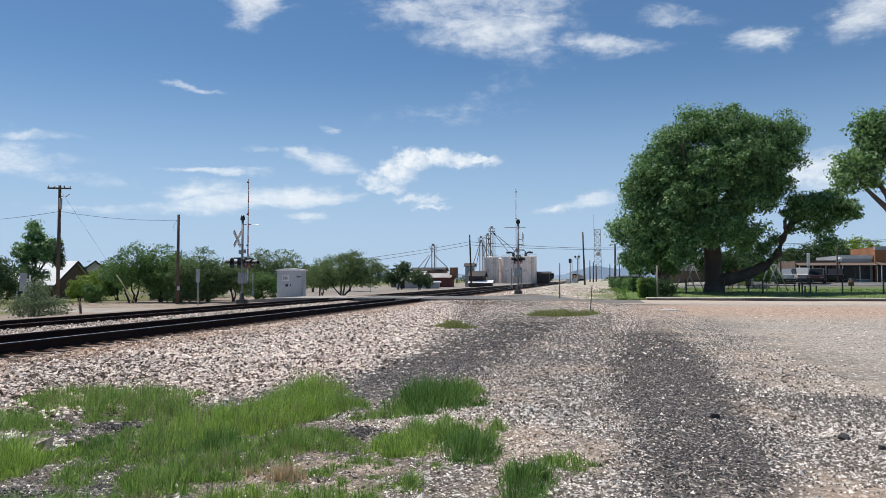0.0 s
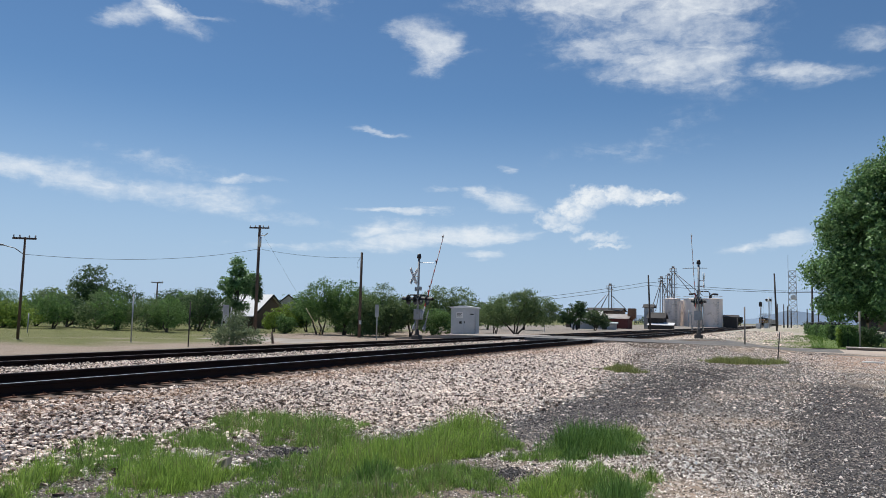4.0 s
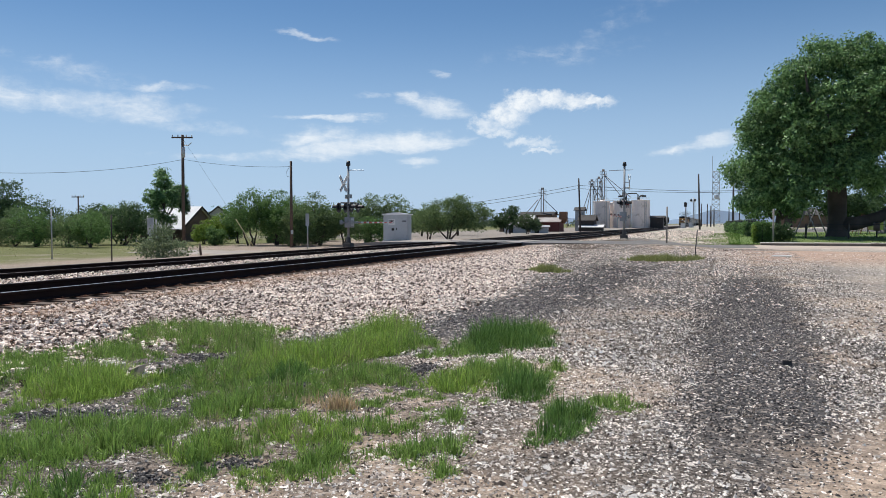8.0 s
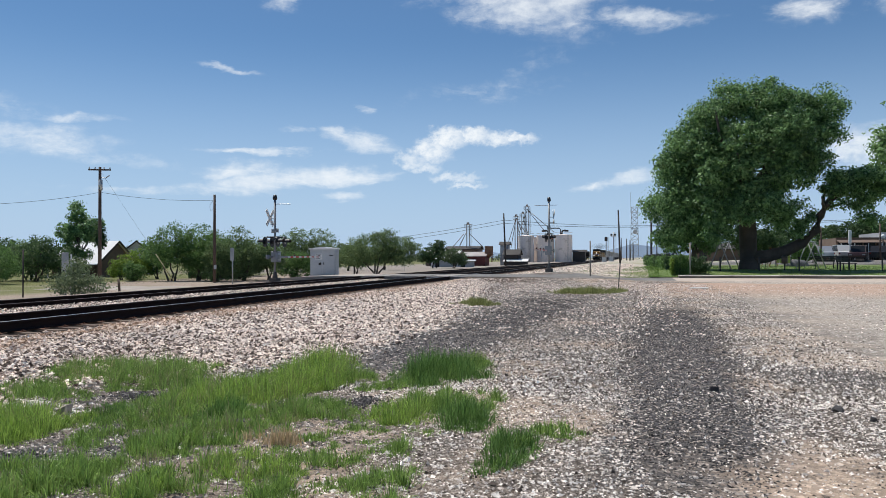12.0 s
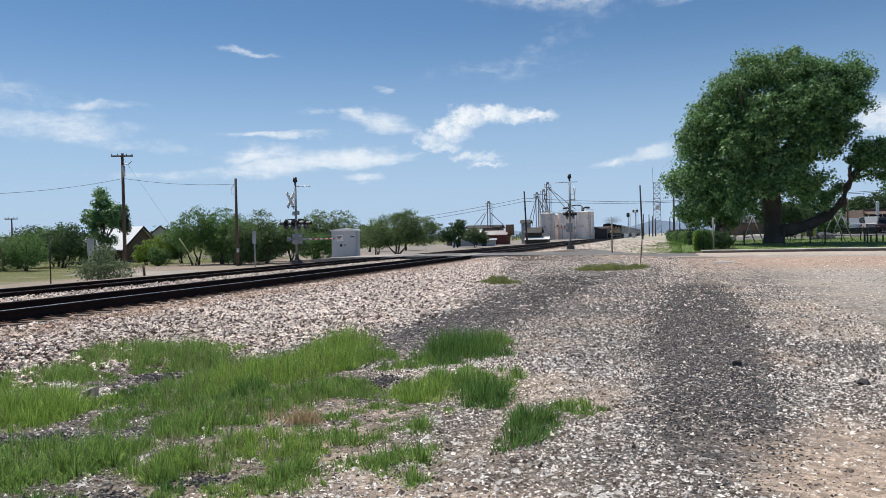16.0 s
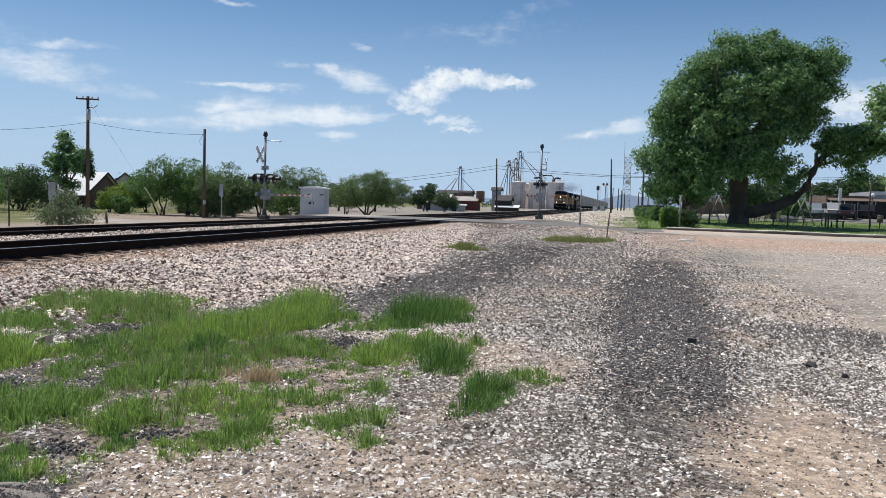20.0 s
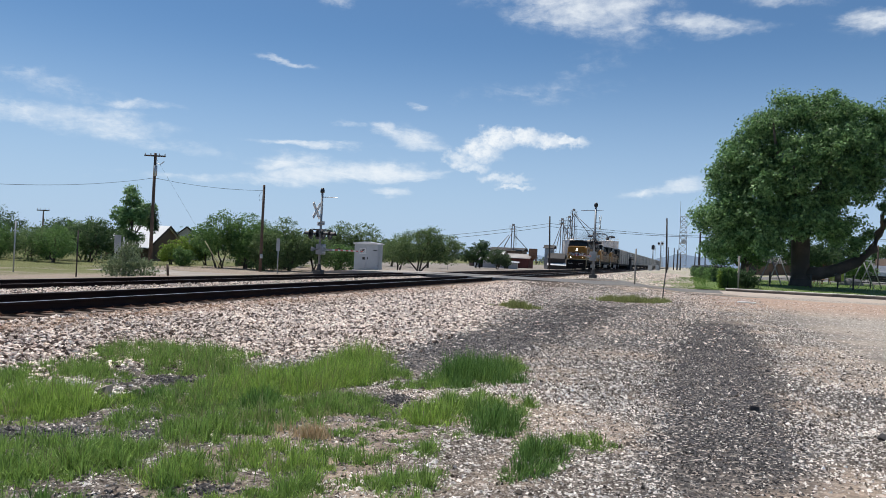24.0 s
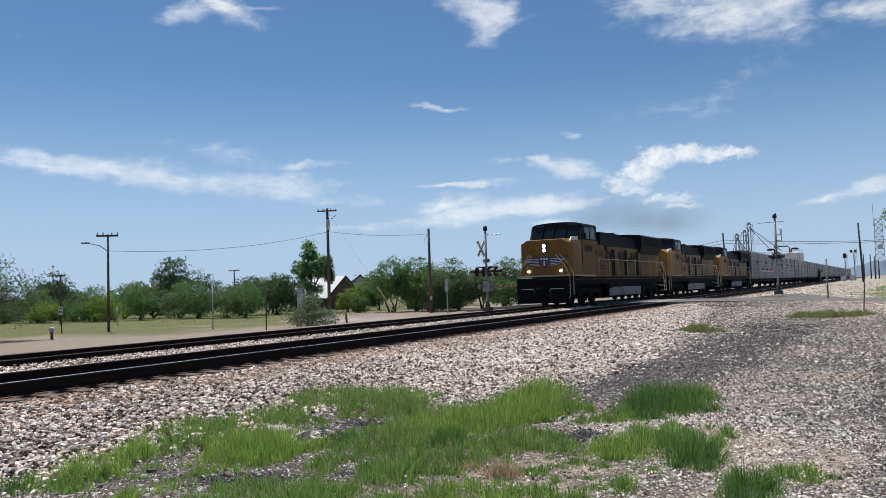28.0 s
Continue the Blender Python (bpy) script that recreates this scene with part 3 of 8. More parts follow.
def soft_box(sx, sy, sz, edge, at=(0, 0, 0)):
    """A box with rounded edges, its base in the middle of at."""
    b = bmesh.new()
    bmesh.ops.create_cube(b, size=1.0, matrix=Matrix.Translation((at[0], at[1], at[2] + sz / 2)) @ Matrix.Diagonal((sx, sy, sz, 1)))
    bmesh.ops.bevel(b, geom=b.edges[:], offset=edge, segments=2, affect="EDGES", profile=0.5)
    me = bpy.data.meshes.new("box")
    b.to_mesh(me)
    b.free()
    return me


def ramp(lo, hi, v):
    t = np.clip((np.asarray(v, float) - lo) / (hi - lo), 0, 1)
    return t * t * (3 - 2 * t)


def gz(x, y):
    """Height of the ground; 0 is the rail head."""
    x, y = np.asarray(x, float), np.asarray(y, float)
    park = ramp(6.5, 10, x)
    east = -0.44 + 0.20 * ramp(18, 40, y) + 0.36 * (ramp(41, 52, y) * (1 - park) + ramp(50, 57, y) * park)
    west = -0.27 - 0.75 * ramp(-9, -20, x)
    z = -0.235 + (east + 0.235) * ramp(0.9, 5.2, x) + (west + 0.235) * ramp(-7.2, -10, x)
    z = z + (np.maximum(z, -0.05 - 0.6 * (1 - ramp(33.5, 42.9, y))) - z) * ramp(0.45, 1.1, x) * (1 - ramp(8, 12, x)) * (y < 44)
    z = z + 0.55 * ramp(82, 96, y) * ramp(17, 24, x)
    bumps = 0.018 * np.sin(1.3 * x + 0.7 * y) * np.sin(0.9 * y - 0.4 * x) + 0.012 * np.sin(3.1 * x + 1.0) * np.sin(2.7 * y)
    return z + bumps * ramp(1.5, 5, np.abs(x + 2.8) - 3)


def ground_at(x, y):
    return float(gz(x, y))


# ---------------------------------------------------------------- ground, tracks and street
def axis_steps(marks):
    out = []
    for a, b, d in marks:
        out.append(np.arange(a, b, d))
    return np.unique(np.concatenate(out).round(3))


gx = axis_steps([(-4000, -400, 400), (-400, -60, 20), (-60, -12, 2.0), (-12, 0, 0.6), (0, 16, 0.24), (16, 40, 1.0), (40, 400, 20), (400, 4001, 400)])
gy = axis_steps([(-4000, -400, 400), (-400, -20, 20), (-20, 0, 1.0), (0, 22, 0.24), (22, 70, 0.6), (70, 160, 5), (160, 600, 40), (600, 4801, 400)])
mx, my = np.meshgrid(gx, gy, indexing="ij")
verts = np.stack([mx, my, gz(mx, my)], -1).reshape(-1, 3)
ii, jj = np.meshgrid(np.arange(len(gx) - 1), np.arange(len(gy) - 1), indexing="ij")
k0 = (ii * len(gy) + jj).ravel()
ground = part("ground", array_mesh("ground", verts, np.stack([k0, k0 + len(gy), k0 + len(gy) + 1, k0 + 1], -1), True), GROUND)
tagged(ground, "dry gravel and dirt ground with dark wheel tracks", "ground", kind="structure")

RAILS_X = {"near": (0.0, -1.51), "far": (-4.12, -5.63)}
ROAD = (43.0, 49.8)


def rail_profile(x0):
    half = [(0.076, -0.186), (0.076, -0.174), (0.016, -0.150), (0.009, -0.135), (0.009, -0.062), (0.014, -0.050), (0.036, -0.042), (0.037, -0.012), (0.030, -0.002)]
    return [(x0 + a, b) for a, b in half] + [(x0 - a, b) for a, b in reversed(half)]


for which, (xa, xb) in RAILS_X.items():
    track = tagged(new("railway_track"), "straight railway track of rusty dark rails on timber ties in pale ballast", "railway track", kind="structure")
    for x0 in (xa, xb):
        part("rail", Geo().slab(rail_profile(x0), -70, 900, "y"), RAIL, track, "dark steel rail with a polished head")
        part("rail_head", Geo().slab([(x0 - 0.02, -0.006), (x0 + 0.02, -0.006), (x0 + 0.018, 0.0005), (x0 + 0.012, 0.002), (x0 - 0.014, 0.002)], -70, 900, "y"), RAILTOP if x0 == 0.0 else RAILWORN, track, "thin polished running surface")
    mid = (xa + xb) / 2
    tie_mesh = soft_box(2.6, 0.23, 0.18, 0.012, (0, 0, -0.18))
    plate_mesh = Geo().box(-0.19, -0.09, 0, 0.19, 0.09, 0.014).box(-0.15, -0.07, 0.012, -0.125, -0.045, 0.04).box(0.125, 0.045, 0.012, 0.15, 0.07, 0.04).mesh("tie_plate")
    tie_mesh.materials.append(TIE)
    plate_mesh.materials.append(PLATE)
    ys = [-12 + 0.51 * k for k in range(0, 150 if which == "near" else 130)]
    rng = random.Random(4)
    for yy in ys:
        if ROAD[0] - 0.3 < yy < ROAD[1] + 0.3:
            continue
        tie = part("tie", tie_mesh, None, track)
        tie.matrix_basis = pose(mid + rng.uniform(-0.05, 0.05), yy, -0.198 - rng.uniform(0, 0.008), 0, 0, rng.uniform(-1, 1))
        if which == "near":
            for x0 in (xa, xb):
                p = part("tie_plate", plate_mesh, None, track)
                p.matrix_basis = pose(x0, yy, -0.199)
    rest = Geo()
    for k in range(1, 500):
        yy = ys[-1] + 0.51 * k
        rest.box(mid - 1.3, yy - 0.115, -0.36, mid + 1.3, yy + 0.115, -0.2)
    tagged(part("ties_beyond", rest, TIE, track, "distant row of timber ties"), kind="stuff")


def road_height(x, y):
    base = gz(x, y) - 0.014 + 0.034 * ramp(ROAD[0], ROAD[0] + 1.6, y)
    level = -0.006
    k = 1 - np.clip(np.maximum(ramp(1.2, 9, x), ramp(-7.2, -15, x)), 0, 1)
    return base * (1 - k) + level * k


def strip(name, x0, x1, material, parent, label, y0=ROAD[0], y1=ROAD[1], lift=0.0, nx=12, ny=9):
    xs, ys = np.linspace(x0, x1, nx), np.linspace(y0, y1, ny)
    ax, ay = np.meshgrid(xs, ys, indexing="ij")
    top = np.stack([ax, ay, road_height(ax, ay) + lift], -1).reshape(-1, 3)
    low = top - (0, 0, 0.3)
    i, j = np.meshgrid(np.arange(nx - 1), np.arange(ny - 1), indexing="ij")
    k = (i * ny + j).ravel()
    n = nx * ny
    quads = [np.stack([k, k + ny, k + ny + 1, k + 1], -1)]
    rim = [a * ny for a in range(nx)] + [(nx - 1) * ny + b for b in range(1, ny)] + [a * ny + ny - 1 for a in range(nx - 2, -1, -1)] + list(range(ny - 2, 0, -1))
    rim = np.array(rim)
    nxt = np.roll(rim, -1)
    quads.append(np.stack([nxt, rim, rim + n, nxt + n], -1))
    return part(name, array_mesh(name, np.concatenate([top, low]), np.concatenate(quads)), material, parent, label)


street = tagged(new("street"), "worn asphalt street over a level crossing", "street", kind="structure")
strip("carriageway", 0.12, 6.5, ASPHALT, street, "grey worn asphalt", nx=12)
strip("carriageway", 13.0, 95, DUSTY, street, "asphalt under pinkish dust", nx=50)
strip("carriageway", 6.5, 13.0, ASPHALT, street, "grey worn asphalt", ROAD[0] + 1.1)
strip("carriageway", -30, -5.75, WESTROAD, street, "pale dusty worn asphalt", nx=30)
strip("median_surface", -4.0, -1.63, ASPHALT, street, "asphalt between the two tracks")
for xa, xb in RAILS_X.values():
    for k in range(4):
        y0 = ROAD[0] + 0.02 + k * 1.7
        strip("crossing_panel", xb + 0.13, xa - 0.13, PANEL, street, "grimy concrete crossing panel", y0, y0 + 1.67, 0.003, 2, 2)
kerb = tagged(new("kerb"), "pale concrete kerb along the street", "kerb", kind="structure")
for k in range(25):
    x0 = 13.4 + 3.0 * k
    zz = float(road_height(x0 + 1.5, ROAD[1])) - 0.1
    # dark colour stands for shade on the face; the paving behind stays pale
    part("kerb_stone", Geo().slab([(ROAD[1] + 0.02, zz - 0.1), (ROAD[1] + 0.2, zz - 0.1), (ROAD[1] + 0.2, zz + 0.27), (ROAD[1] + 0.05, zz + 0.25), (ROAD[1] + 0.02, zz + 0.22)], x0 + 0.01, x0 + 2.99, "x"), KERB_SHADE, kerb, "kerb stone coloured dark for its shaded face")
    part("kerb_paving", Geo().slab([(ROAD[1] + 0.205, zz - 0.1), (ROAD[1] + 0.45, zz - 0.1), (ROAD[1] + 0.45, zz + 0.295), (ROAD[1] + 0.205, zz + 0.272)], x0 + 0.006, x0 + 2.994, "x"), KERB, kerb)
strip("edge_strip", 4.2, 13.0, DUSTY, street, "dusty worn concrete edge strip", ROAD[0] - 0.02, ROAD[0] + 1.1, 0.006, 40, 2)

lx, ly = np.linspace(11.6, 75, 90), np.linspace(ROAD[1] + 0.46, 86, 60)
ax, ay = np.meshgrid(lx, ly, indexing="ij")
k0 = (np.arange(89)[:, None] * 60 + np.arange(59)[None]).ravel()
lawn = part("lawn", array_mesh("lawn", np.stack([ax, ay, gz(ax, ay) + 0.05], -1).reshape(-1, 3), np.stack([k0, k0 + 60, k0 + 61, k0 + 1], -1)), LAWN)
tagged(lawn, "green mown park lawn in patchy tree shade", "lawn", kind="structure")


# ---------------------------------------------------------------- stones
def stone_forms(seed, count=14, small=False):
    """Broken blocks with sharp edges, open below; the small ones are ridged splinters."""
    rng = np.random.default_rng(seed)
    if small:
        v = np.array([(-1, -1, -0.8), (1, -1, -0.8), (1, 1, -0.8), (-1, 1, -0.8), (0.15, -0.1, 0.9)]) * 0.86
        f = np.array([(0, 1, 4), (1, 2, 4), (2, 3, 4), (3, 0, 4)])
    else:
        v = np.array([(-1, -1, -1), (1, -1, -1), (1, 1, -1), (-1, 1, -1), (-0.85, -0.75, 1), (0.8, -0.9, 0.8), (0.7, 0.8, 1), (-0.8, 0.75, 0.7)]) * 0.8
        f = np.array([(4, 5, 6), (4, 6, 7), (0, 1, 5), (0, 5, 4), (1, 2, 6), (1, 6, 5), (2, 3, 7), (2, 7, 6), (3, 0, 4), (3, 4, 7)])
    return [v * rng.uniform(0.5, 1.2, v.shape) + rng.normal(0, 0.22 if small else 0.2, v.shape) for _ in range(count)], f


def stones(name, label, x, y, size, material, seed, flat=0.6, sink=0.3, parent=None, lift=None, small=False):
    """Many stones in one mesh, lying on the ground."""
    rng = np.random.default_rng(seed)
    forms, f = stone_forms(seed + 1, small=small)
    n = len(x)
    forms = np.array(forms)[rng.integers(0, len(forms), n)]
    shape = np.stack([rng.uniform(0.8, 1.5, n), rng.uniform(0.6, 1.0, n), rng.uniform(flat * 0.6, flat * 1.2, n)], -1) * size[:, None]
    p = forms * shape[:, None]
    a, b = rng.uniform(0, 2 * np.pi, n), rng.normal(0, 0.2 if small else 0.42, n)
    ca, sa, cb, sb = np.cos(a)[:, None], np.sin(a)[:, None], np.cos(b)[:, None], np.sin(b)[:, None]
    px, py, pz = p[..., 0], p[..., 1], p[..., 2]
    py, pz = cb * py - sb * pz, sb * py + cb * pz
    px, py = ca * px - sa * py, sa * px + ca * py
    z = (gz(x, y) if lift is None else lift) + size * flat * (0.5 - sink)
    verts = np.stack([px + x[:, None], py + y[:, None], pz + z[:, None]], -1).reshape(-1, 3)
    faces = (f[None] + p.shape[1] * np.arange(n)[:, None, None]).reshape(-1, 3)
    ob = part(name, array_mesh(name, verts, faces), material, parent)
    return tagged(ob, label, "gravel", kind="stuff")


def toe(y):
    """Where the coarse stone ends towards the yard."""
    return np.interp(y, [-5, 3, 4, 5.5, 7, 9, 11, 17, 28, 40], [3.6, 4.2, 4.4, 4.2, 4.0, 5.2, 6.1, 6.1, 4.6, 2.4])


def trough(x):
    """The stone lies lower along the tie ends than on the shoulder."""
    return -0.02 * (1 - ramp(0.35, 1.0, x))


rng = np.random.default_rng(11)
n = 27000
y = 1.5 + 7.3 * rng.random(n)
x = 0.35 + (toe(y) + rng.normal(0, 0.35, n) - 0.35) * rng.random(n) ** 0.9
stones("ballast_shoulder", "pale pinkish broken ballast stones", x, y, 0.015 + 0.024 * rng.random(n) ** 1.5, BALLAST, 21, 0.58, 0.0, lift=gz(x, y) + trough(x) + rng.uniform(-0.03, 0.03, n))
n = 20000
y = rng.uniform(8.4, 13.2, n)
x = 0.35 + (toe(y) + rng.normal(0, 0.35, n) - 0.35) * rng.random(n) ** 0.9
stones("ballast_shoulder", "pale pinkish broken ballast stones", x, y, 0.016 + 0.025 * rng.random(n) ** 1.5, BALLAST, 16, 0.62, 0.0, lift=gz(x, y) + trough(x) + rng.uniform(-0.03, 0.03, n), small=True)
n = 58000
y = 12.6 + 28.3 * rng.random(n) ** 1.25
x = 0.35 + (toe(y) + rng.normal(0, 0.35, n) - 0.35) * rng.random(n) ** 0.9
stones("ballast_shoulder", "pale pinkish broken ballast stones", x, y, 0.020 + 0.032 * rng.random(n) ** 1.5, BALLAST, 20, 0.72, 0.0, lift=gz(x, y) + trough(x) + rng.uniform(-0.02, 0.03, n), small=True)
n = 9000
y = 1.9 - 13 * rng.random(n) ** 1.4
x = 0.35 + np.where(rng.random(n) < 0.5, 3.6 * rng.random(n), 14.5 * rng.random(n))
stones("ballast_shoulder", "broken stones thinning out along the track", x, y, 0.014 + 0.028 * rng.random(n) ** 1.5, BALLAST, 17, 0.8, 0.1, small=True)
n = 34000
y = 1.0 + 39.6 * rng.random(n) ** 1.3
x = rng.uniform(-3.65, -1.95, n)
stones("ballast_between", "pale broken stones between the tracks", x, y, rng.uniform(0.018, 0.036, n), BALLAST, 22, 0.55, 0.05, lift=-0.125 + 0.03 * np.sin(3 * x) + rng.uniform(-0.03, 0.03, n), small=True)
n = 14000
y = -2 + 42.5 * rng.random(n) ** 1.2
x = np.where(rng.random(n) < 0.5, rng.uniform(-7.6, -5.9, n), rng.uniform(-1.35, 0.3, n))
stones("ballast_fringe", "broken stones beside and between the rails", x, y, rng.uniform(0.03, 0.05, n), BALLAST, 23, 0.7, 0.3, lift=np.where(x > -2, -0.27, gz(x, y)), small=True)


def dark_track(x, y, half):
    """True in the two wheel tracks of asphalt grit."""
    second = (np.abs(x - 11.0 - 0.033 * y) < half * np.clip(0.3 + 0.12 * (y - 4), 0.3, 1)) & (y > 5.0) & (y < 24)
    first = (np.abs(x - 6.85 - 0.045 * y) < 1.25 * half) & (y > 8.6) & (y < 27)
    return first | second


def sandy(x, y):
    return ((x - 12.0) / 0.75) ** 2 + ((y - 4.6) / 1.6) ** 2 < 1


n = 118000
y = 1.4 + 7.4 * rng.random(n) ** 1.25 + rng.normal(0, 0.15, n)
x = toe(y) - 0.3 + (15.0 - toe(y)) * rng.random(n)
turf = ((x - 6.5) / 2.3) ** 2 + ((y - 5.7) / 2.5) ** 2 < 1
keep = rng.random(n) < np.where(turf, 0.3, 1.0) * np.where(sandy(x, y), 0.3, np.where(dark_track(x, y, 0.75), 0.2, 1.0))
x, y = x[keep], y[keep]
stones("yard_gravel", "dense pale chips of gravel over the yard", x, y, (0.0065 + 0.011 * rng.random(len(x)) ** 1.8) * (1 + 0.9 * (rng.random(len(x)) > 0.97)), CHIPS, 24, 0.75, 0.1, small=True)
n = 62000
y = 8.2 + 31 * rng.random(n) ** 1.55
x = toe(y) - 0.4 + (14.6 - toe(y)) * rng.random(n)
keep = rng.random(n) < np.clip(1.15 - 0.07 * np.maximum(x - 8, 0), 0.3, 1)
keep &= ~(dark_track(x, y, rng.uniform(0.55, 0.95, n)) & (rng.random(n) < 0.88))
keep &= ~((x > 6) & (x < 10.8) & (y > 13) & (y < 30) & (rng.random(n) < 0.45))
x, y = x[keep], y[keep]
stones("yard_gravel", "pale chips of gravel over the yard", x, y, 0.009 + 0.018 * rng.random(len(x)) ** 1.6, CHIPS, 30, 0.9, 0.1, small=True)
n = 11000
y = 15 + 27 * rng.random(n)
x = 1.5 + 10.5 * rng.random(n) ** 1.2
middle = (x > 6) & (x < 10.8) & (y > 12) & (y < 32)
keep = ~((dark_track(x, y, 0.8) | middle) & (rng.random(n) < 0.6))
x, y = x[keep], y[keep]
stones("coarse_gravel", "coarse pale stones scattered towards the street", x, y, rng.uniform(0.022, 0.045, len(x)), BALLAST, 29, 0.7, 0.1, small=True)
n = 21000
y = 5.6 + 17 * rng.random(n) ** 1.1 + rng.normal(0, 0.7, n)
x = 11.0 + 0.033 * y + np.clip(0.45 + 0.1 * (y - 5), 0.3, 1.0) * rng.uniform(-0.95, 0.95, n) + 0.10 * np.sin(1.7 * y) + rng.normal(0, 0.1, n)
stones("dark_gravel", "dark grit in the wheel track", x, y, rng.uniform(0.007, 0.018, n), GRIT, 25, 0.7, 0.15, small=True)
n = 16000
x, y = 6.0 + 4.9 * rng.random(n), 11 + 21 * rng.random(n)
keep = np.sin(1.9 * x + 0.8 * np.sin(0.9 * y)) * np.sin(0.7 * y + x) + rng.normal(0, 0.5, n) > -0.1
x, y = x[keep], y[keep]
stones("dark_gravel", "dark grit mottling the middle of the yard", x, y, rng.uniform(0.010, 0.024, len(x)), GRIT, 18, 0.7, 0.15, small=True)
n = 16000
y = rng.uniform(9.5, 27, n)
x = 6.85 + 0.045 * y + 1.1 * rng.uniform(-1, 1, n) + rng.normal(0, 0.25, n)
stones("dark_gravel", "dark grit beside the ballast", x, y, rng.uniform(0.008, 0.02, n), GRIT, 26, 0.7, 0.15, small=True)

n = 16000
y = 6 + 32 * rng.random(n) ** 1.2
x = rng.uniform(12.5, 24, n)
stones("yard_gravel", "sparse pale chips pressed into the lot", x, y, 0.008 + 0.02 * rng.random(n) ** 2, CHIPS, 27, 0.6, 0.2, small=True)
n = 11000
x = 12.2 + 3.6 * rng.random(n) ** 0.8 + rng.normal(0, 0.3, n)
y = 10.45 - 0.17 * (x - 12.4) + rng.normal(0, 0.45, n)
stones("dark_gravel", "dull dark oval of grit on the lot", x, y, rng.uniform(0.008, 0.018, n), GRIT_BROWN, 28, 0.7, 0.15, small=True)

n = 8000
y = 51 + 60 * rng.random(n) ** 1.3
x = -0.9 + 11.5 * rng.random(n)
stones("coarse_gravel", "grey and pale rubble beyond the street", x, y, rng.uniform(0.03, 0.08, n), BALLAST, 19, 0.6, 0.1, small=True)

# single lumps that can be told apart
lump_forms, lump_faces = stone_forms(5, 5)
for k, (xx, yy, s, m) in enumerate([(11.62, 9.0, 0.06, GRIT), (12.68, 8.1, 0.065, GRIT), (12.9, 7.7, 0.045, GRIT), (5.35, 6.05, 0.10, CHIPS), (5.5, 6.3, 0.07, CHIPS), (12.1, 12.6, 0.04, GRIT), (5.2, 6.5, 0.06, CHIPS)]):
    me = array_mesh("stone", lump_forms[k % 5] * (s * 1.3, s, s * 0.7), lump_faces)
    ob = part("stone", me, m)
    ob.matrix_basis = pose(xx, yy, ground_at(xx, yy) + 0.3 * s, 0, 0, 40 * k)
    tagged(ob, "dark clod of asphalt lying on the gravel" if m is GRIT else "pale stone lying in the grass", "stone", group="loose stones")


# ---------------------------------------------------------------- grass
def blades(name, x, y, height, material, seed, parent=None, label="", width=0.006, lean=0.6, base=None, way=None, bend=1.0):
    rng = np.random.default_rng(seed)
    n = len(x)
    a, tilt = rng.uniform(0, 2 * np.pi, n), np.clip(np.abs(rng.normal(0, lean, n)) * bend, 0, 1.9)
    h = height * rng.uniform(0.55, 1.25, n)
    b = rng.uniform(0, 2 * np.pi, n)
    z = gz(x, y) if base is None else base
    root = np.stack([x, y, z - 0.01], -1)
    a = a if way is None else way + rng.normal(0, 0.9, n)
    way = np.stack([np.cos(a), np.sin(a), 0 * a], -1)
    side = np.stack([np.cos(b), np.sin(b), 0 * b], -1) * (width * rng.uniform(0.7, 1.4, n))[:, None]
    up = np.array((0, 0, 1.0))
    mid = root + up * (0.6 * h * np.cos(tilt * 0.5))[:, None] + way * (0.6 * h * np.sin(tilt * 0.5))[:, None]
    tip = mid + up * (0.45 * h * np.cos(tilt * 1.25))[:, None] + way * (0.45 * h * np.sin(tilt * 1.25))[:, None]
    v = np.stack([root - side, root + side, mid + 0.8 * side, mid - 0.8 * side, tip], 1).reshape(-1, 3)
    k = 5 * np.arange(n)[:, None]
    f = np.concatenate([k + (0, 1, 2), k + (0, 2, 3), k + (3, 2, 4)])
    ob = part(name, array_mesh(name, v, f), material, parent, label)
    return ob


BARE = [(5.31, 7.17, 0.32, 0.3), (6.05, 4.75, 0.34, 0.2), (5.7, 4.55, 0.25, 0.18), (7.09, 6.15, 0.26, 0.14), (5.28, 6.19, 0.2, 0.3), (4.51, 6.44, 0.2, 0.22), (7.96, 4.03, 0.2, 0.16), (7.6, 3.63, 0.22, 0.14), (7.92, 7.4, 0.2, 0.4)]
# spots of turf: centre, half width, half depth, height
TURF_GREEN_A = [(4.2, 6.59, 0.44, 0.65, 0.16), (4.3, 6.89, 0.26, 0.4, 0.1), (3.9, 8.31, 0.45, 0.67, 0.19), (4.75, 8.36, 0.45, 0.74, 0.22), (5.49, 7.66, 0.34, 0.64, 0.17), (6.23, 6.3, 0.34, 0.46, 0.17), (7.26, 8.68, 0.21, 0.42, 0.18), (7.56, 6.77, 0.4, 0.52, 0.14), (7.99, 6.62, 0.17, 0.31, 0.11), (7.3, 6.54, 0.28, 0.38, 0.11), (7.04, 5.67, 0.35, 0.46, 0.18), (6.3, 5.33, 0.22, 0.28, 0.1), (6.66, 5.32, 0.19, 0.25, 0.1), (7.08, 5.13, 0.23, 0.39, 0.14), (6.7, 4.33, 0.29, 0.35, 0.14), (7.18, 4.01, 0.19, 0.3, 0.13), (6.8, 3.86, 0.19, 0.37, 0.13), (7.66, 4.51, 0.22, 0.3, 0.14)]
